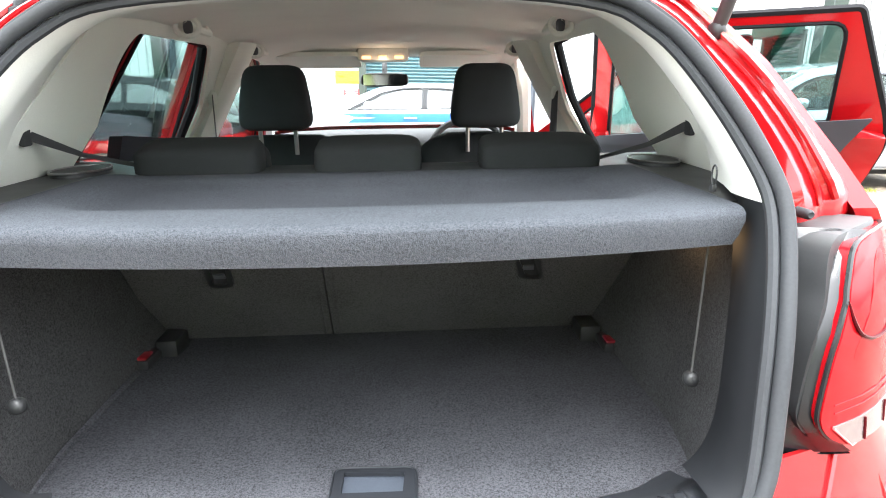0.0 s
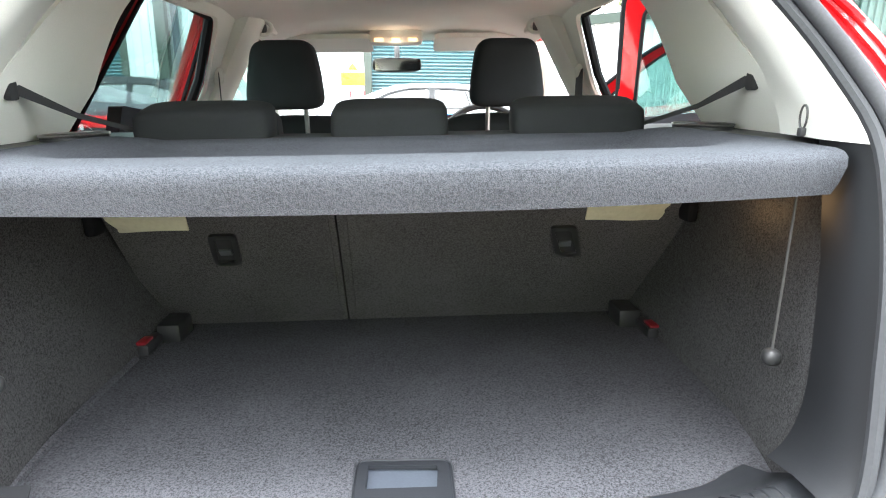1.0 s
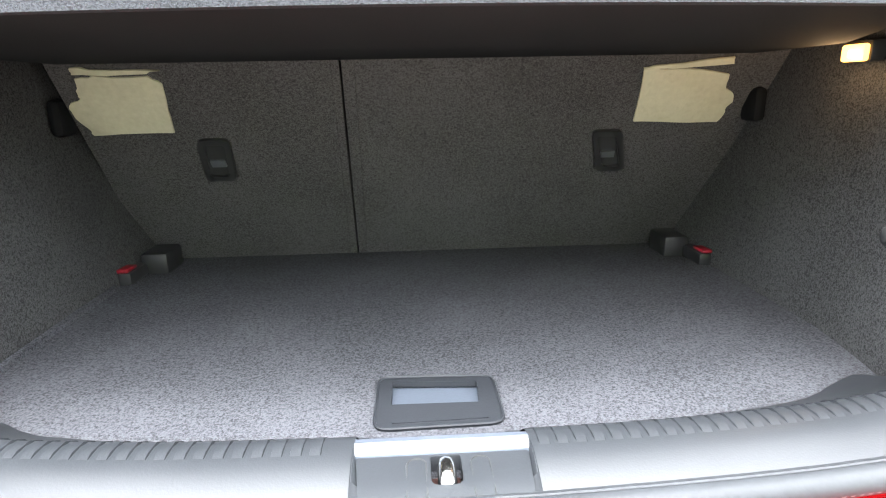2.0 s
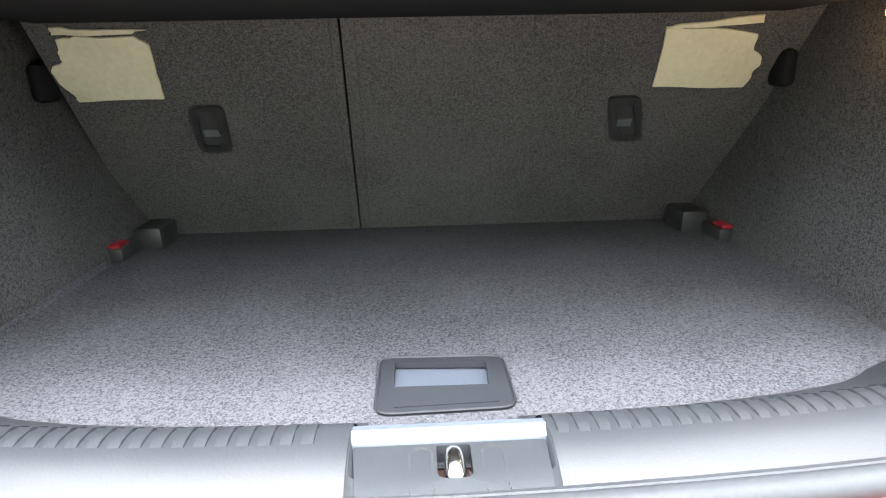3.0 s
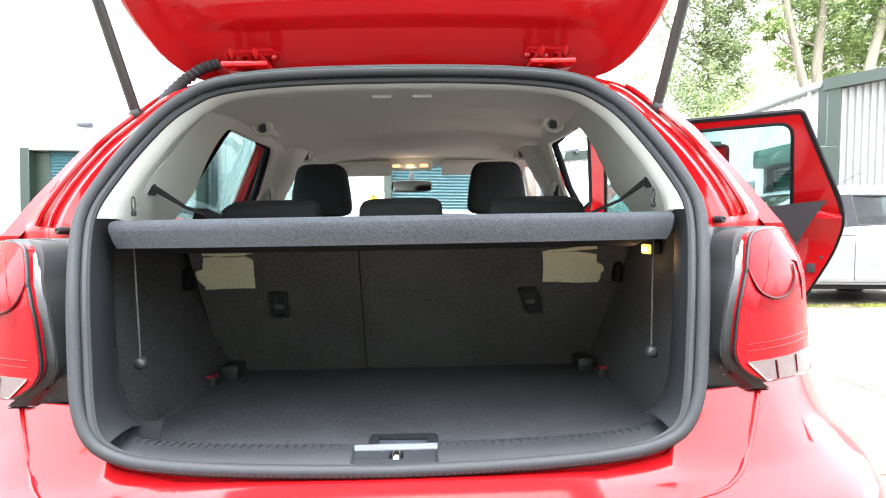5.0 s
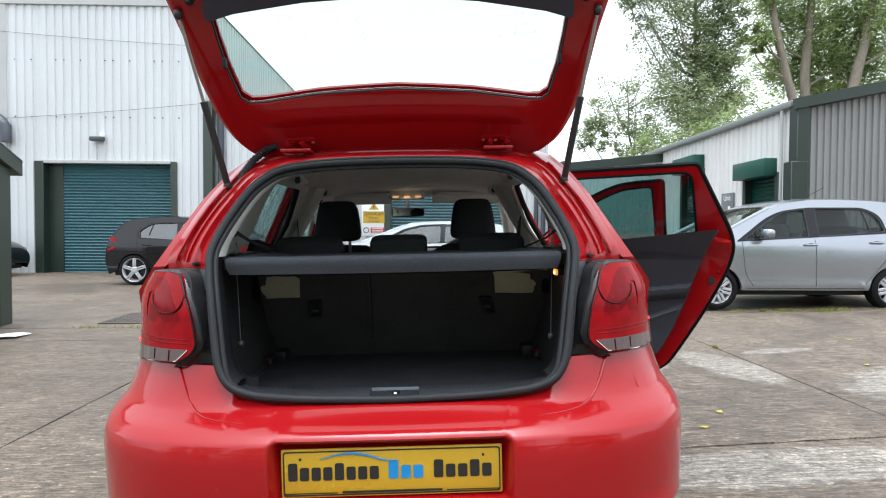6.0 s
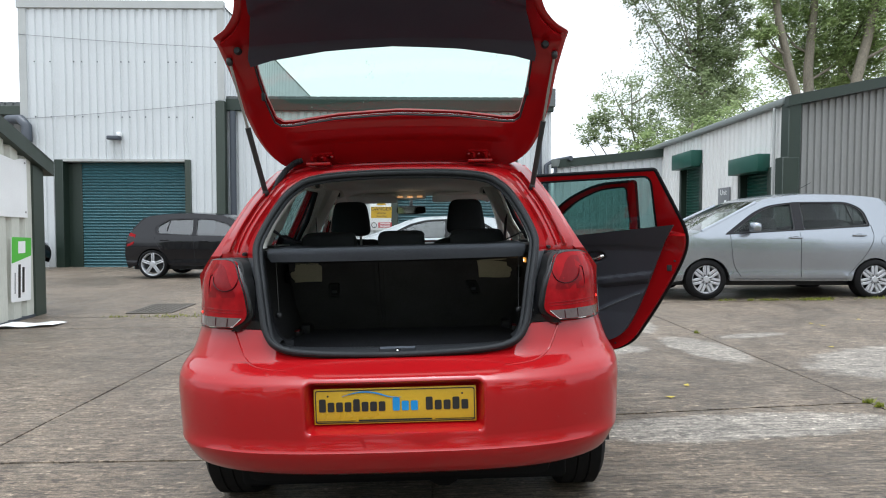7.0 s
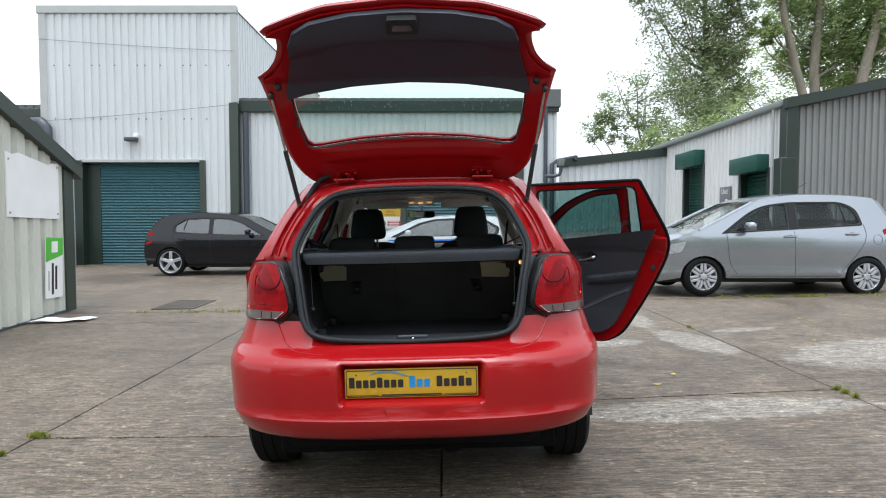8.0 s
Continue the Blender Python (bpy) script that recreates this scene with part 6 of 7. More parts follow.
LINING = part("inner_trim", panel(both(trim_half), lining, 0.02, cu=gu, cv=gv + [0.74, 0.75, 0.76, 0.77, 0.78, 0.79, 0.80, 0.85]), LINING_NAVY, TG, "navy-black plastic tailgate lining", smooth=60)
part("latch_cover", panel(rounded([(-0.062, 0.825), (0.062, 0.825), (0.058, 0.897), (-0.058, 0.897)], 0.01), lambda u, v, d: gate(u, v, d - 0.052), 0.03), INSIDE, LINING)
part("latch", panel(rounded([(-0.040, 0.848), (0.040, 0.848), (0.036, 0.872), (-0.036, 0.872)], 0.006), lambda u, v, d: gate(u, v, d - 0.060), 0.02), STEEL, LINING, "steel tailgate latch")
drops, rd = bmesh.new(), random.Random(8)
for _ in range(300):
    u, v = rd.uniform(-0.48, 0.48), rd.uniform(0.34, 0.47) if rd.random() < 0.75 else rd.uniform(0.23, 0.5)
    if abs(u) < 0.46 + 0.2 * (v - 0.19):
        r = 0.0007 + 0.0013 * rd.random() ** 3
        blob(*gate(u, v, 0.0285), r * 2, r * 1.6, r * 2.2, 1.0, 8, 6, bm=drops)
tagged(part("rain_drops", drops, DROP, TG), kind="stuff")
for s in (-1, 1):
    lowp, upp = Vector((s * 0.537, 0.505, 1.293)), Vector(gate(s * 0.598, 0.495, -0.015))
    st = part("gas_strut", tube([lowp, lowp.lerp(upp, 0.52)], 0.0105, 10), BLACK_PLASTIC, CAR, "black gas strut")
    part("rod", tube([lowp.lerp(upp, 0.50), upp], 0.005, 8), STEEL, st)
    part("ball_joint", blob(*lowp, 0.026, 0.03, 0.03, 0.8, 10, 6), BLACK_PLASTIC, st)
    part("top_joint", blob(*upp, 0.024, 0.026, 0.03, 0.8, 10, 6), BLACK_PLASTIC, st)
    part("bump_stop", lathe([(0, 0.0), (-0.012, 0.0), (-0.014, 0.010), (-0.006, 0.014), (0.004, 0.014)], 12, "y", m=Matrix.Translation(gate(s * 0.560, 0.535, -0.012))), RUBBER, TG)
    part("wiper_clip", box(*gate(s * 0.512, 0.34, -0.012), 0.012, 0.02, 0.03, 0.003), RUBBER, TG)
    hg = part("hinge", box(s * 0.335, 0.60, 1.412, 0.10, 0.07, 0.012, 0.004), RED, CAR, "painted tailgate hinge")
    for q in (-0.026, 0.026):
        part("hinge_arm", tube([(s * 0.335 + q, 0.585, 1.412), (s * 0.335 + q, 0.560, 1.430), gate(s * 0.335 + q, 0.012, -0.012), gate(s * 0.335 + q, 0.045, -0.010)], 0.008, 6, flat=1.6, up=(0, 1, 0)), RED, hg)
    part("hinge_pad", panel(rounded([(s * 0.335 - 0.055, 0.018), (s * 0.335 + 0.055, 0.018), (s * 0.335 + 0.045, 0.052), (s * 0.335 - 0.045, 0.052)], 0.01), lambda u, v, d: gate(u, v, d - 0.012), 0.012), RED, hg)
    for q in (-0.042, 0.0, 0.042):
        part("hinge_bolt", blob(*gate(s * 0.335 + q, 0.036, -0.014), 0.014, 0.010, 0.012, 0.8, 8, 5), RED, hg)
gp = [(-0.515, 0.535, 1.298), (-0.505, 0.575, 1.345), (-0.485, 0.618, 1.390), (-0.455, 0.650, 1.425), (-0.420, 0.668, 1.442)]
gt = []
for i in range(len(gp) - 1):
    gt += [Vector(gp[i]).lerp(Vector(gp[i + 1]), k / 8) for k in range(8)]
part("cable_gaiter", tube(gt, [0.0135 if i % 2 else 0.0105 for i in range(len(gt))], 10), RUBBER, CAR, "ribbed black cable gaiter")


# ---------------------------------------------------------------- boot
DARK_TRIM = mat("dark_grey_plastic", (0.0108, 0.012, 0.0138), 0.6, 0, 0.1, 6, 600, 0.15, dist=0.0006, spec=0.25)


def dense(pts, k=4):
    out = []
    for a, b in zip(pts, pts[1:]):
        out += [tuple(Vector(a).lerp(Vector(b), i / k)) for i in range(k)]
    return out + [tuple(pts[-1])]


def half_opening(lo, hi, shift, dy):
    """The part of the seal line between two heights on the right side, drawn in and moved forward."""
    P = [Vector(p) for p in K_IN]
    fine = []
    for i in range(len(P) - 1):
        a, b, c, d = P[max(0, i - 1)], P[i], P[i + 1], P[min(len(P) - 1, i + 2)]
        for j in range(4):
            t = j / 4
            fine.append(0.5 * ((2 * b) + (c - a) * t + (2 * a - 5 * b + 4 * c - d) * t * t + (3 * b - a - 3 * c + d) * t ** 3))
    fine.append(P[-1])
    out = []
    for i, p in enumerate(fine):
        a, b = fine[max(0, i - 1)], fine[min(len(fine) - 1, i + 1)]
        t = (b - a).normalized()
        if lo <= i / (len(fine) - 1) <= hi:
            out.append((max(0.0, p.x - t.y * shift), open_y(p.y) + dy, p.y + t.x * shift))
    return out


for s in (-1, 1):
    def flip(r):
        return [(s * x, y, z) for x, y, z in r]

    part("side_aperture_trim", grid([flip(half_opening(0.205, 0.555, sh, dy)) for sh, dy in ((-0.004, 0.0), (0.007, -0.003), (0.013, 0.012), (0.016, 0.035), (0.013, 0.065), (-0.006, 0.12))]), DARK_TRIM, CAR, "dark grey plastic boot side trim")
    part("header_trim", grid([flip(half_opening(0.545, 1.0, sh, dy)) for sh, dy in ((-0.004, 0.0), (0.010, -0.002), (0.016, 0.02), (0.018, 0.05), (0.014, 0.09), (-0.02, 0.17), (-0.055, 0.27))]), BEIGE, CAR, "grey-beige header trim")


def wall_x(y, z):
    return lerp(y, [(0.14, 0.425), (0.19, 0.445), (0.28, 0.462), (0.43, 0.487), (0.70, 0.488), (0.87, 0.47)]) + 0.035 * (z - 0.67) / 0.37


for s in (-1, 1):
    rows = []
    for z in (0.655, 0.674, 0.70, 0.74, 0.80, 0.86, 0.92, 0.98, 1.02, 1.05):
        y0 = open_y(z) + 0.05
        rows.append([(s * (wall_x(y, z) + 0.012 * math.sin(9 * y + 5 * z) * (z - 0.67)), y, z) for y in np.linspace(y0, 0.88, 16)])
    part("side_lining", grid(rows), CARPET_SIDE, CAR, "dark grey carpeted boot side")
    ld = panel([(0.462, 0.32), (0.56, 0.35), (0.62, 0.47), (0.66, 0.62), (0.68, 0.95), (0.44, 0.95), (0.44, 0.62)], lambda u, v, d: (s * u, v, 1.066 - d), 0.03)
    ledge = part("shelf_ledge", ld, BLACK_PLASTIC, CAR, "black plastic shelf support")
    gr = [(0.560 + 0.045 * math.cos(a), 0.75 + 0.075 * math.sin(a)) for a in np.linspace(0, 2 * math.pi, 25)[:-1]]
    part("speaker_grille", panel(gr, lambda u, v, d: (s * u, v, 1.074 - d), 0.008), BLACK_PLASTIC, ledge)
    part("speaker_rim", tube([(s * u, v, 1.074) for u, v in gr], 0.0022, 6, True), STEEL, ledge)
    part("cord_knob", blob(s * 0.443, 0.296, 0.827, 0.022, 0.022, 0.022, 0.9, 14, 8), BLACK_PLASTIC, CAR, "grey plastic cord knob")
    part("shelf_cord", tube([(s * 0.443, 0.296, 0.835), (s * 0.4455, 0.297, 0.93), (s * 0.449, 0.30, 1.03)], 0.0016, 6), CABLE, CAR, "grey elastic shelf cord")
    lp = [(s * 0.456, 0.318 + 0.006 * math.cos(a), 1.102 + 0.013 * math.sin(a)) for a in np.linspace(0, 2 * math.pi, 15)[:-1]]
    part("cord_loop", tube(lp, 0.0012, 6, True), BLACK_PLASTIC, CAR)
    part("loop_foot", box(s * 0.456, 0.318, 1.086, 0.007, 0.008, 0.010, 0.002), BLACK_PLASTIC, CAR)
    part("seat_latch_tower", box(s * 0.498, 0.645, 0.940, 0.020, 0.04, 0.050, 0.008), HANDLE_BLACK, CAR, "black plastic latch tower")
    by = 0.73
    bk = part("folding_bracket", box(s * 0.455, by + 0.06, 0.690, 0.045, 0.07, 0.040, 0.006), BLACK_PLASTIC, CAR, "black seat bracket")
    part("bracket_arm", box(s * 0.478, by, 0.684, 0.022, 0.07, 0.022, 0.005), BLACK_PLASTIC, bk)
    part("red_tab", box(s * 0.484, by - 0.015, 0.697, 0.024, 0.034, 0.006, 0.002), RED_TAB, bk, "red release tab")
    part("side_cleat", box(s * wall_x(0.19, 0.89), 0.19, 0.89, 0.012, 0.014, 0.03, 0.003), BLACK_PLASTIC, CAR)

floor_out = rounded([(-0.44, 0.205), (0.44, 0.205), (0.487, 0.40), (0.489, 0.70), (0.468, 0.875), (-0.468, 0.875), (-0.489, 0.70), (-0.487, 0.40)], 0.03)
hole = [(-0.047, 0.254), (0.058, 0.257), (0.058, 0.335), (-0.047, 0.339)]
part("boot_floor", panel(floor_out, lambda u, v, d: (u, v, 0.674 - d), 0.02, holes=[hole]), CARPET, CAR, "speckled grey carpet boot floor")
for s in (-1,):
    part("floor_edge", tube([(s * x, y, 0.676) for x, y in ((0.452, 0.24), (0.470, 0.32), (0.482, 0.42), (0.485, 0.56), (0.484, 0.68))], 0.006, 6), CARPET, CAR)
fh = part("floor_handle", panel(rounded([(-0.055, 0.247), (0.066, 0.250), (0.0655, 0.341), (-0.055, 0.346)], 0.015), lambda u, v, d: (u, v, 0.6765 - d), 0.006, holes=[rounded([(-0.040, 0.289), (0.0455, 0.287), (0.048, 0.329), (-0.040, 0.335)], 0.003)]), HANDLE_GREY, CAR, "dark plastic floor handle")
part("handle_rim", tube([(u, v, 0.6768) for u, v in rounded([(-0.0545, 0.2475), (0.0655, 0.2505), (0.065, 0.3405), (-0.0545, 0.3455)], 0.015)], 0.0016, 6, True), HANDLE_GREY, fh)
part("handle_recess", panel([(-0.046, 0.284), (0.052, 0.282), (0.053, 0.335), (-0.046, 0.338)], lambda u, v, d: (u, v, 0.668 - d), 0.003), SILVER_PLASTIC, fh, "pale worn handle recess")
part("handle_flap", panel(rounded([(-0.039, 0.256), (0.052, 0.2585), (0.0505, 0.2865), (-0.0395, 0.2885)], 0.003), lambda u, v, d: (u, v, 0.6776 - d), 0.004), HANDLE_GREY, fh)
part("boot_base", box(0, 0.52, 0.60, 1.05, 0.75, 0.10, 0.02), BLACK_PLASTIC, CAR)

# seat backs seen from the boot
SB0, SB1 = Vector((0.853, 0.668)), Vector((0.585, 1.033))
SBD = (SB1 - SB0) / (SB1.y - SB0.y)
SBN = Vector((-(SB1 - SB0).y, (SB1 - SB0).x)).normalized()


def seat_plane(u, z, d):
    p = SB0 + SBD * (z - SB0.y) - SBN * d
    return (u, p.x, p.y)


for x0, x1 in ((-0.50, -0.1202), (-0.1168, 0.50)):
    sb_ = part("seat_back", panel(rounded([(x0, 0.66), (x1, 0.66), (x1 + 0.016, 1.03), (x0 + 0.016, 1.03)], 0.008), seat_plane, 0.035, cv=[0.8, 0.95]), CARPET_BACK, CAR, "carpeted rear seat back")
part("seat_seam", tube([seat_plane(-0.1345 + 0.0165 * (z - 0.67) / 0.35, z, 0.0035) for z in np.linspace(0.67, 1.03, 6)], 0.0055, 6), CARPET_BACK, CAR)
part("seat_seam", tube([seat_plane(-0.1030 + 0.0165 * (z - 0.67) / 0.35, z, 0.0035) for z in np.linspace(0.67, 1.03, 6)], 0.0055, 6), CARPET_BACK, CAR)
for cx, k in ((-0.312, 1), (0.300, -1)):
    sk = -0.008 * k
    out = rounded([(cx - 0.026 - sk, 0.906), (cx + 0.022 - sk, 0.906), (cx + 0.030 + sk, 0.838), (cx - 0.018 + sk, 0.838)], 0.010)
    inn = rounded([(cx - 0.017 - sk, 0.898), (cx + 0.013 - sk, 0.898), (cx + 0.020 + sk, 0.846), (cx - 0.009 + sk, 0.846)], 0.006)
    rp = part("release_handle", panel(out, lambda u, v, d: seat_plane(u, v, d - 0.006), 0.01, holes=[inn]), BLACK_PLASTIC, CAR, "black seat release handle")
    part("release_recess", panel(inn, lambda u, v, d: seat_plane(u, v, d - 0.001), 0.004), INSIDE, rp)
    part("release_lever", panel([(cx - 0.010, 0.872), (cx + 0.012, 0.872), (cx + 0.013, 0.862), (cx - 0.009, 0.862)], lambda u, v, d: seat_plane(u, v, d - 0.005), 0.005), GREY_PLASTIC, rp)
rj = random.Random(3)


def torn(poly):
    return [(u + rj.uniform(-0.0012, 0.0012), v + rj.uniform(-0.0012, 0.0012)) for u, v in dense(poly + [poly[0]], 3)[:-1]]


for main, flap in (([(-0.454, 0.993), (-0.428, 0.996), (-0.360, 0.995), (-0.345, 0.984), (-0.350, 0.952), (-0.356, 0.917), (-0.471, 0.917), (-0.472, 0.926), (-0.483, 0.940), (-0.484, 0.955), (-0.479, 0.962), (-0.461, 0.967), (-0.460, 0.978)], [(-0.453, 1.008), (-0.429, 1.006), (-0.339, 1.004), (-0.358, 1.000), (-0.413, 0.998), (-0.453, 1.0005)]),
                   ([(0.326, 0.919), (0.457, 0.916), (0.463, 0.926), (0.461, 0.938), (0.467, 0.945), (0.462, 0.958), (0.446, 0.966), (0.440, 0.986), (0.364, 0.994), (0.316, 0.994)], [(0.314, 0.996), (0.332, 0.999), (0.436, 1.007), (0.439, 0.999), (0.360, 0.996)])):
    pm = part("fleece_patch", panel(torn(main), lambda u, v, d: seat_plane(u, v, d - 0.004 - 0.002 * math.sin(60 * u) * math.cos(50 * v)), 0.003, cu=steps(-0.5, 0.5, 50), cv=steps(0.9, 1.02, 7)), PAPER, CAR, "torn cream fleece patch")
    part("torn_flap", panel(torn(flap), lambda u, v, d: seat_plane(u, v, d - 0.006), 0.003), PAPER, pm)

# loading sill: ribbed plastic with the lock striker in the middle
PROF_S = [(0.262, 0.664), (0.215, 0.686), (0.184, 0.708), (0.170, 0.7205), (0.160, 0.7285), (0.150, 0.7313), (0.128, 0.7315), (0.112, 0.7268), (0.090, 0.716)]


def sill_pt(x, t):
    n = len(PROF_S) - 1
    i = min(n - 1, int(t * n))
    f = t * n - i
    y = PROF_S[i][0] * (1 - f) + PROF_S[i + 1][0] * f + 0.22 * max(0, abs(x) - 0.05) ** 2
    return (x, y, PROF_S[i][1] * (1 - f) + PROF_S[i + 1][1] * f + lerp(abs(x), [(0.20, 0.0), (0.30, 0.001), (0.36, 0.0035), (0.39, 0.008), (0.425, 0.021)]))


for x0, x1 in ((-0.425, -0.0590), (0.0635, 0.425)):
    sl = part("loading_sill", grid([[sill_pt(x, t / 16) for t in range(17)] for x in np.linspace(x0, x1, 36)]), SILL_GREY, CAR, "grey ribbed plastic loading sill")
    n = int((x1 - x0 - 0.030) / 0.0132)
    for k in range(n):
        x = (x0 + 0.023 if x0 < 0 else x0 + 0.010) + k * 0.0132
        a, b, c = (Vector(sill_pt(x, t)) for t in (0.41, 0.56, 0.68))
        rib = grid([[q + Vector((dx, 0, h)) for dx, h in ((-0.0044, -0.001), (-0.0036, hh), (0.0036, hh), (0.0044, -0.001))] for q, hh in ((a + Vector((0, 0.002, 0)), -0.001), (a, 0.0016), (b, 0.0020), (c, 0.0016), (c + Vector((0, -0.009, 0.0)), -0.0012))])
        part("rib", rib, SILL_GREY, sl)
def pocket_z(v):
    return lerp(v, [(0.088, 0.7218), (0.106, 0.7256), (0.137, 0.7264)])


mid = part("striker_housing", panel(rounded([(-0.052, 0.088), (0.058, 0.088), (0.0625, 0.137), (-0.058, 0.137)], 0.003), lambda u, v, d: (u, v, pocket_z(v) - d), 0.012, holes=[rounded([(-0.0065, 0.106), (0.0145, 0.106), (0.0145, 0.135), (-0.0065, 0.135)], [0.006, 0.006, 0.002, 0.002])], cv=[0.097, 0.106, 0.12]), SILL_GREY, CAR, "grey plastic striker housing")
# paler plastic than the sill: the light on the lip is in its colour
part("housing_lip", grid([[(x, y, z) for y, z in ((0.154, 0.7300), (0.149, 0.7315), (0.146, 0.7320), (0.1385, 0.7272), (0.1375, 0.7245))] for x in np.linspace(-0.0592, 0.0638, 5)]), SILVER_PLASTIC, mid, "housing lip, paled for the light it faces", smooth=30)
for x, w in ((-0.0592, 0.007), (0.0638, -0.006)):
    part("housing_side", grid([[(x - 0.1 * w, y, z + 0.001), (x, y, z), (x + w * (0.15 + 0.85 * (0.140 - y) / 0.052), y, pocket_z(y) - 0.003)] for y, z in ((0.140, 0.7313), (0.128, 0.7313), (0.112, 0.7268), (0.092, 0.7175))]), SILL_GREY, mid, smooth=50)
part("striker_well", box(0.004, 0.1205, 0.7045, 0.021, 0.032, 0.006, 0.001), WELL, mid, "dark rusty striker slot")
part("lock_striker", tube(smooth_line([(0.004, 0.132, 0.704), (0.004, 0.131, 0.718), (0.004, 0.127, 0.7245), (0.004, 0.114, 0.7245), (0.004, 0.1095, 0.718), (0.004, 0.1085, 0.704)], 3), 0.0062, 12), CHROME, mid, "chrome lock striker")
for x in (-0.016, 0.0275):
    ov = [(x + 0.0067 * math.cos(a), 0.113 + (0.0135 if math.sin(a) > 0 else -0.0135) + 0.0067 * math.sin(a)) for a in np.linspace(0, 2 * math.pi, 21)[:-1]]
    part("oval_mark", tube([(u, v, pocket_z(v) + 0.0002) for u, v in ov], 0.0007, 5, True), BLACK_PLASTIC, mid)
strap = [(-0.458, 0.222, 0.87), (-0.449, 0.208, 0.82), (-0.433, 0.200, 0.785), (-0.416, 0.199, 0.757), (-0.400, 0.203, 0.742), (-0.372, 0.210, 0.736)]
part("luggage_strap", tube(strap, 0.019, 8, flat=0.10, up=(0.85, -0.35, 0.4)), HANDLE_BLACK, CAR, "black elastic luggage strap")
bl = part("boot_lamp", box(0.507, 0.455, 1.003, 0.02, 0.048, 0.024, 0.004), BLACK_PLASTIC, CAR, "lit boot lamp")
part("lamp_lens", box(0.493, 0.450, 1.001, 0.008, 0.036, 0.019, 0.003), LAMP_GLOW, bl)
part("filament", box(0.4885, 0.447, 1.000, 0.002, 0.014, 0.008, 0.001), FILAMENT, bl)

# parcel shelf
SH = [(0.715, 1.064), (0.66, 1.067), (0.62, 1.060), (0.60, 1.052), (0.43, 1.049), (0.395, 1.056), (0.36, 1.069), (0.32, 1.0735), (0.276, 1.0725), (0.264, 1.070), (0.2570, 1.064), (0.2555, 1.055), (0.2575, 1.040), (0.2600, 1.0265)]


SHELF_BOW = 0.05


def shelf_pt(u, t, d):
    n = len(SH) - 1
    i = max(0, min(n - 1, int(t)))
    f = t - i
    y, z = SH[i][0] * (1 - f) + SH[i + 1][0] * f, SH[i][1] * (1 - f) + SH[i + 1][1] * f
    rim = max(0, min(1, (abs(u) - 0.36) / 0.06))
    rim = rim * rim * (3 - 2 * rim)
    if 0.33 < y < 0.67:
        z = z * (1 - rim) + 1.0745 * rim
    k = max(0, min(1, (0.46 - y) / 0.18))
    y -= SHELF_BOW * k * (1 - (u / 0.466) ** 2)
    wide = u * (1 + 0.10 * max(0, (y - 0.34)))
    return (wide, y + (d if t > 9.5 else 0), z - (d if t <= 9.5 else 0))


part("parcel_shelf", panel([(-0.463, 0), (0.463, 0), (0.468, 9.5), (0.467, 11), (0.461, 12.2), (0.455, 13), (-0.455, 13), (-0.461, 12.2), (-0.467, 11), (-0.468, 9.5)], shelf_pt, 0.014, cu=steps(-0.466, 0.466, 26), cv=[k for k in range(1, 13)] + [0.5, 8.5, 9.5, 10.5]), SHELF, CAR, "grey felt parcel shelf", smooth=45)

# the shade below the shelf is put into this sheet's colour
part("shelf_underside", panel([(-0.452, 0.0), (0.452, 0.0), (0.468, 1.0), (-0.468, 1.0)], lambda u, v, d: (u, 0.290 - 0.048 * (1 - (u / 0.466) ** 2) * (1 - v) + 0.33 * v, 1.032 - 0.022 * min(1, v * 2.5) + d), 0.004, cu=steps(-0.45, 0.45, 10), cv=[0.2, 0.4]), SHELF_SHADE, CAR, "felt underside of the shelf, darkened for shade")

# ---------------------------------------------------------------- cabin
def liner(u, v, d):
    w = lerp(v, [(0.55, 0.50), (0.8, 0.52), (1.4, 0.54), (2.3, 0.52)])
    return (u * w, v, lerp(v, [(0.60, 1.368), (0.70, 1.385), (0.95, 1.405), (1.5, 1.412), (2.05, 1.395), (2.28, 1.36)]) - 0.055 * abs(u) ** 4 + d)


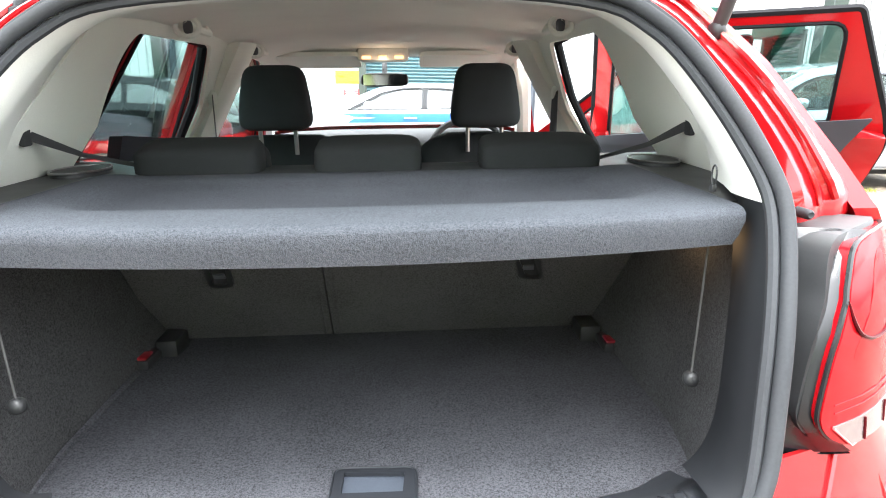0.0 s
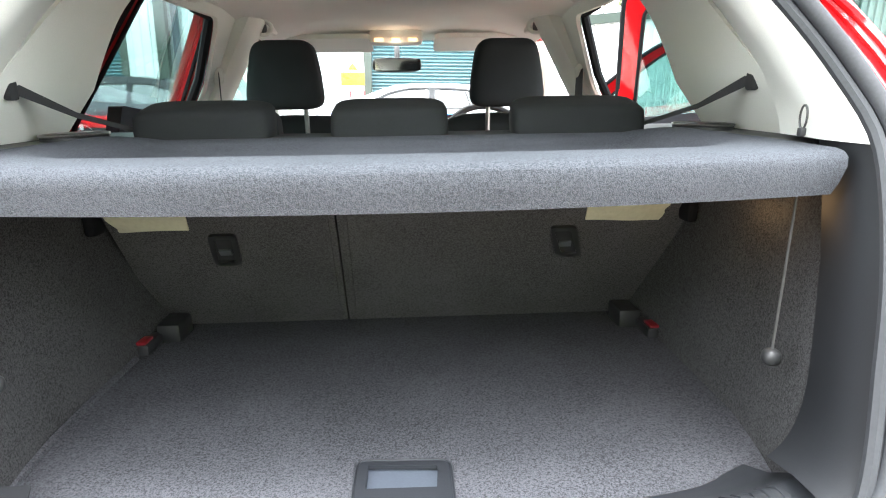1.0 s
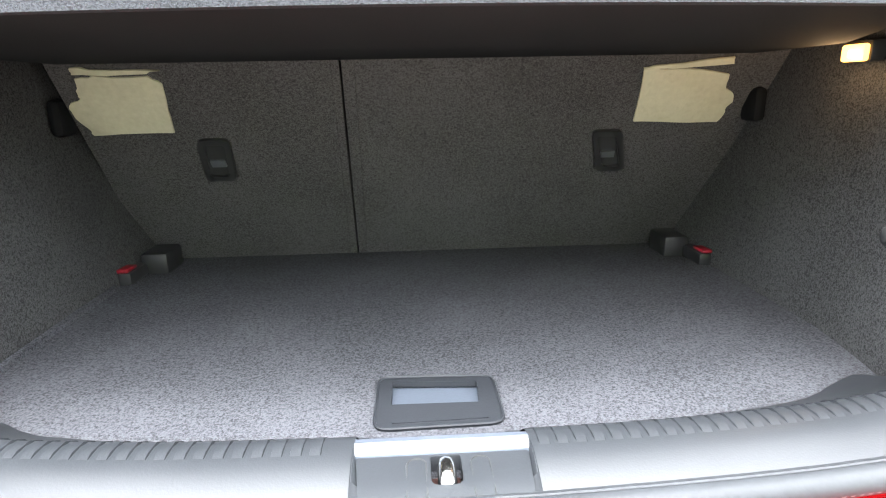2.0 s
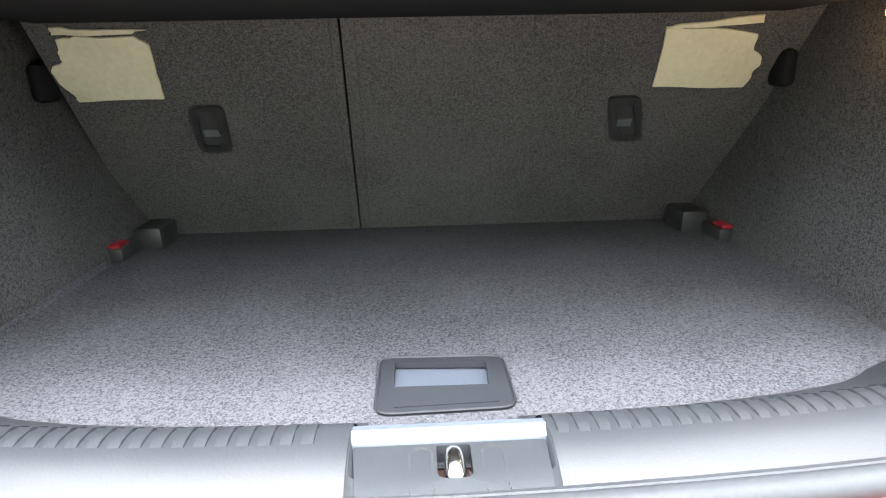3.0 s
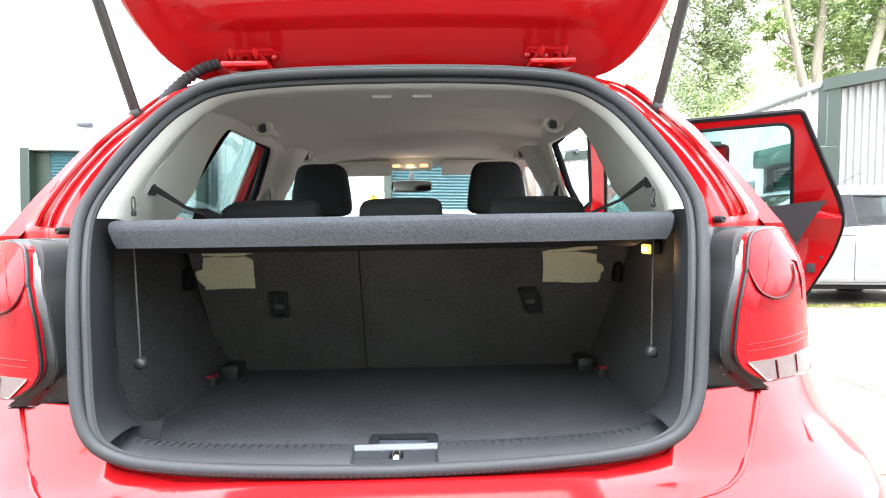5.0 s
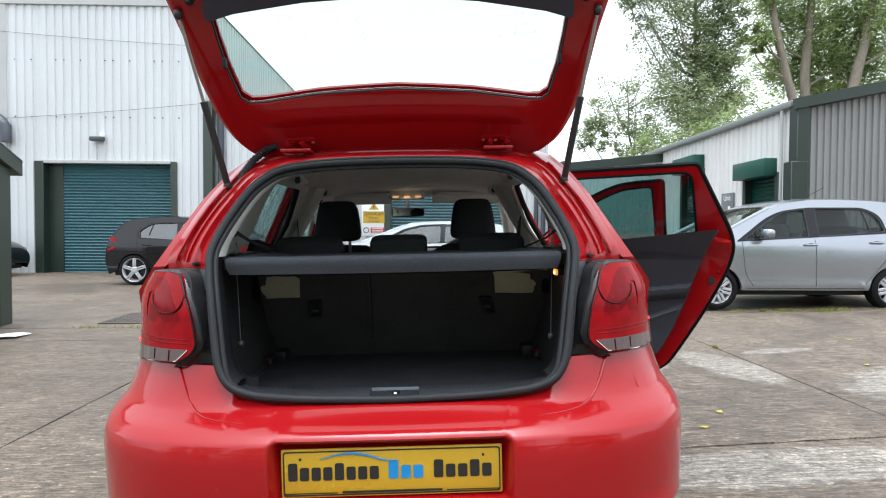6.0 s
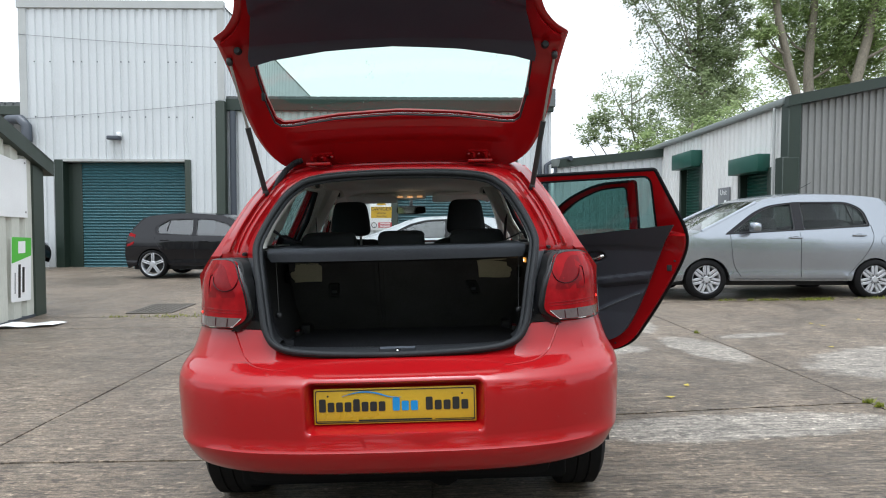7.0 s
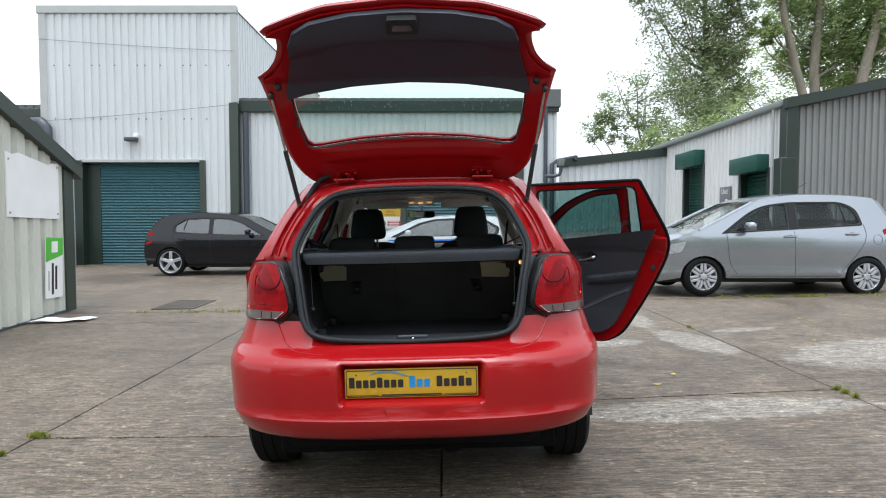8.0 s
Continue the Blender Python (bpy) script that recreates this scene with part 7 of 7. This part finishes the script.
part("headliner", panel([(-1, 0.66), (1, 0.66), (1, 2.28), (-1, 2.28)], liner, 0.02, cu=steps(-1, 1, 14), cv=steps(0.66, 2.28, 16)), LINER, CAR, "pale grey-beige headliner")
for x in (-0.058, 0.045):
    part("roof_slot", box(x, 0.80, 1.389, 0.05, 0.012, 0.008, 0.003), SIGN_WHITE, CAR)
for s in (-1, 1):
    b = 0.042 if s < 0 else 0.0
    tr = rounded([(0.44, 1.055), (0.54, 1.16), (0.66, 1.275), (0.74, 1.345), (0.82, 1.38), (2.22, 1.385), (2.40, 1.22), (2.36, 1.20), (2.12, 1.345), (1.69, 1.345), (1.80, 0.96), (1.60, 0.96), (1.515, 1.19), (1.435, 1.348), (0.965 - b, 1.337), (0.912 - b, 1.285), (0.890 - b, 1.215), (0.878 - b, 1.13), (0.872 - b, 1.03), (0.84 - b, 1.04)], [0, 0, 0, 0, 0.05, 0.02, 0.02, 0.02, 0.05, 0.03, 0.02, 0.02, 0.05, 0.04, 0.03, 0.04, 0.04, 0.04, 0.01, 0.01])
    off = lambda u, v, d: (s * (W(u, v) - lerp(v, [(1.0, 0.085), (1.15, 0.115), (1.3, 0.095), (1.385, 0.085)]) * lerp(u, [(0.9, 1.0), (1.4, 1.0), (1.7, 0.8)]) - d), u, v)
    part("pillar_trim", panel(tr, off, 0.012, cu=steps(0.44, 2.4, 26), cv=steps(0.96, 1.38, 12)), BEIGE, CAR, "grey-beige pillar trim", smooth=50)
    part("aperture_seal", tube([off(u - 0.004, v, -0.014) for u, v in ((1.30, 1.356), (1.425, 1.352), (1.455, 1.30), (1.505, 1.19), (1.55, 1.08), (1.588, 0.98))], 0.013, 8), HANDLE_BLACK, CAR, "black door aperture seal")
    up = []
    for z in np.linspace(1.080, 1.325, 12):
        x_in = lerp(z, [(q[1], q[0]) for q in K_IN[8:15]])
        a = Vector((s * (x_in - 0.012), open_y(z) + 0.02, z))
        b = Vector(off(lerp(z, [(1.05, 0.44), (1.16, 0.56), (1.26, 0.70), (1.33, 0.80)]), min(1.375, z + 0.012 + 0.12 * max(0, z - 1.1)), -0.003))
        up.append([tuple(a.lerp(b, t) + Vector((-s * 0.016 * math.sin(math.pi * t) * (1.36 - z) / 0.3, 0, 0))) for t in (0, 0.1, 0.25, 0.4, 0.55, 0.7, 0.85, 1.0)])
    part("rear_pillar_trim", grid(up), BEIGE, CAR, "grey-beige rear pillar lining", smooth=60)
    for y, z in ((1.17, 1.390), (1.79, 1.378)):
        gh = part("grab_handle", tube([(s * 0.455, y - 0.07, z - 0.01), (s * 0.440, y - 0.05, z - 0.028), (s * 0.440, y + 0.05, z - 0.028), (s * 0.455, y + 0.07, z - 0.01)], 0.010, 8), BEIGE, CAR, "grey-beige grab handle")
        part("handle_foot", tube([(s * 0.448 + 0.028 * math.cos(a), y - 0.078, z - 0.026 + 0.021 * math.sin(a)) for a in np.linspace(0, 2 * math.pi, 17)[:-1]], 0.0065, 8, True), BEIGE, gh)
        part("foot_hollow", blob(s * 0.448, y - 0.074, z - 0.026, 0.024, 0.006, 0.036, 0.9, 12, 6), GREY_PLASTIC, gh)
    part("door_pillar_trim", grid([[(s * (W(1.66, z) - d), y, z) for d, y in ((0.075, 1.60), (0.125, 1.60), (0.150, 1.63), (0.150, 1.72), (0.08, 1.76))] for z in np.linspace(0.92, 1.372, 9)]), BEIGE, CAR, "grey-beige door pillar trim", smooth=50)
    part("belt_guide", blob(s * (W(1.60, 1.2) - 0.115), 1.58, 1.20, 0.03, 0.04, 0.05, 0.7, 12, 8), BEIGE, CAR)
    part("seat_belt", tube([(s * (W(1.60, 1.2) - 0.12), 1.57, 1.20), (s * 0.54, 1.50, 1.08), (s * 0.52, 1.47, 0.90)], 0.022, 8, flat=0.08, up=(1, 0.4, 0.2)), INSIDE, CAR, "black seat belt")
    part("rear_belt", tube([(s * 0.548, 0.588, 1.150), (s * 0.515, 0.68, 1.108), (s * 0.45, 0.78, 1.072)], [0.009, 0.005, 0.004], 8, flat=0.12, up=(0.2, -1, 0.45)), INSIDE, CAR, "black rear seat belt")
    part("belt_slot", box(s * 0.548, 0.582, 1.158, 0.012, 0.022, 0.052, 0.004), INSIDE, CAR)
    hx = -0.345 if s < 0 else 0.315
    fs = part("front_seat", blob(hx, 1.58, 0.80, 0.48, 0.16, 0.56, 0.5), SEAT, CAR, "black cloth front seat")
    part("seat_cushion", blob(hx, 1.85, 0.50, 0.50, 0.55, 0.2, 0.5), SEAT, fs)
    b = blob(0, 0, 0, 0.21, 0.10, 0.198, 0.34, 28, 16)
    for v in b.verts:
        k = (v.co.z + 0.1) / 0.2
        v.co.x *= 1.10 - 0.27 * k + 0.03 * math.sin(math.pi * max(0, min(1, k)))
        v.co.y += 0.02 * k
    bmesh.ops.translate(b, vec=(hx, 1.49, 1.196), verts=b.verts[:])
    hr = part("head_rest", b, SEAT, fs, "black cloth head restraint", smooth=70)
    for q in (-0.055, 0.055):
        part("head_rest_post", tube([(hx + q, 1.50, 1.02), (hx + q, 1.495, 1.12)], 0.007, 8), STEEL, fs)
    part("sun_visor", panel(rounded([(s * 0.125, 2.10), (s * 0.47, 2.10), (s * 0.45, 2.26), (s * 0.125, 2.26)], 0.03), lambda u, v, d: (u, v, 1.372 - 0.25 * (v - 2.10) - d), 0.018), BEIGE, CAR, "grey-beige sun visor")
    part("windscreen_pillar", tube([(s * 0.575, 2.28, 1.345), (s * 0.65, 2.6, 1.17), (s * 0.72, 2.92, 0.98)], 0.045, 8), BEIGE, CAR)
for x, wd in ((-0.335, 0.235), (-0.012, 0.208), (0.325, 0.238)):
    b = blob(0, 0, 0, wd, 0.095, 0.076, 0.36, 26, 12)
    for v in b.verts:
        v.co.z += 0.012 * (v.co.y / 0.05)
    bmesh.ops.translate(b, vec=(x, 0.755, 1.083), verts=b.verts[:])
    rh = part("rear_head_rest", b, SEAT, CAR, "black low rear head restraint", smooth=70)
    part("back_flap", blob(x + 0.004, 0.82, 1.055, wd * 0.96, 0.06, 0.12, 0.4), SEAT, rh)
part("seat_back_top", blob(0, 0.76, 1.005, 1.04, 0.24, 0.12, 0.35, 28, 10), SEAT, CAR)
part("rear_seat", blob(0, 1.12, 0.56, 1.15, 0.56, 0.25, 0.4, 24, 10), SEAT, CAR, "black rear seat cushion")
part("cabin_floor", box(0, 1.75, 0.31, 1.42, 2.2, 0.06, 0.02), INSIDE, CAR)
part("rear_wall", box(0, 0.95, 0.50, 1.2, 0.06, 0.40, 0.02), INSIDE, CAR)
part("firewall", box(0, 2.95, 0.62, 1.4, 0.06, 0.66, 0.02), INSIDE, CAR)
dash = part("dashboard", blob(0, 2.62, 0.872, 1.42, 0.62, 0.30, 0.4, 28, 12), INSIDE, CAR, "black dashboard")
for x in (-0.075, 0.02):
    part("air_vent", box(x, 2.33, 0.975, 0.08, 0.05, 0.045, 0.01), BLACK_PLASTIC, dash)
part("instrument_hood", blob(0.335, 2.42, 0.98, 0.30, 0.2, 0.12, 0.6), INSIDE, dash)
sw = Vector((0.335, 2.16, 0.93))
ax = Vector((0, -0.88, 0.47))
e1, e2 = Vector((1, 0, 0)), Vector((0, 0.47, 0.88))
wh = part("steering_wheel", tube([sw + (e1 * math.cos(a) + e2 * math.sin(a)) * 0.18 for a in np.linspace(0, 2 * math.pi, 33)[:-1]], 0.015, 8, True), BLACK_PLASTIC, CAR, "black steering wheel")
part("wheel_hub", blob(*sw, 0.16, 0.08, 0.12, 0.6), BLACK_PLASTIC, wh)
for a in (0.0, math.pi, -math.pi / 2):
    part("wheel_spoke", tube([sw, sw + (e1 * math.cos(a) + e2 * math.sin(a)) * 0.175], 0.014, 6), STEEL, wh)
oc = part("roof_console", box(-0.028, 2.17, 1.362, 0.215, 0.13, 0.055, 0.018), BEIGE, CAR, "grey-beige roof console")
for x in (-0.095, -0.028, 0.039):
    part("reading_lamp", box(x, 2.104, 1.348, 0.036, 0.012, 0.012, 0.003), DOME_GLOW, oc, "lit reading lamp")
dome = bpy.data.lights.new("reading_light", "POINT")
dome.energy, dome.shadow_soft_size, dome.color = 0.018, 0.006, (1.0, 0.80, 0.60)
dl = new("reading_light", dome)
dl.parent = oc
dl.location = (-0.028, 2.085, 1.325)
boot_light = bpy.data.lights.new("boot_light", "POINT")
boot_light.energy, boot_light.shadow_soft_size, boot_light.color = 0.04, 0.015, (1.0, 0.62, 0.3)
bll = new("boot_light", boot_light)
bll.parent = bl
bll.location = (0.470, 0.448, 0.995)
shell = blob(0, 0, 0, 0.215, 0.035, 0.06, 0.5)
shell.transform(pose(-0.03, 2.30, 1.264, 1.2, 0, 9))
rm = part("rear_view_mirror", shell, BLACK_PLASTIC, CAR, "black rear-view mirror")
part("mirror_glass", box(0, -0.019, 0, 0.195, 0.003, 0.046, 0.0, m=pose(-0.03, 2.30, 1.264, 1.2, 0, 9)), MIRROR, rm)
part("mirror_stem", tube([(-0.03, 2.31, 1.274), (-0.03, 2.36, 1.34)], 0.012, 8), BLACK_PLASTIC, rm)
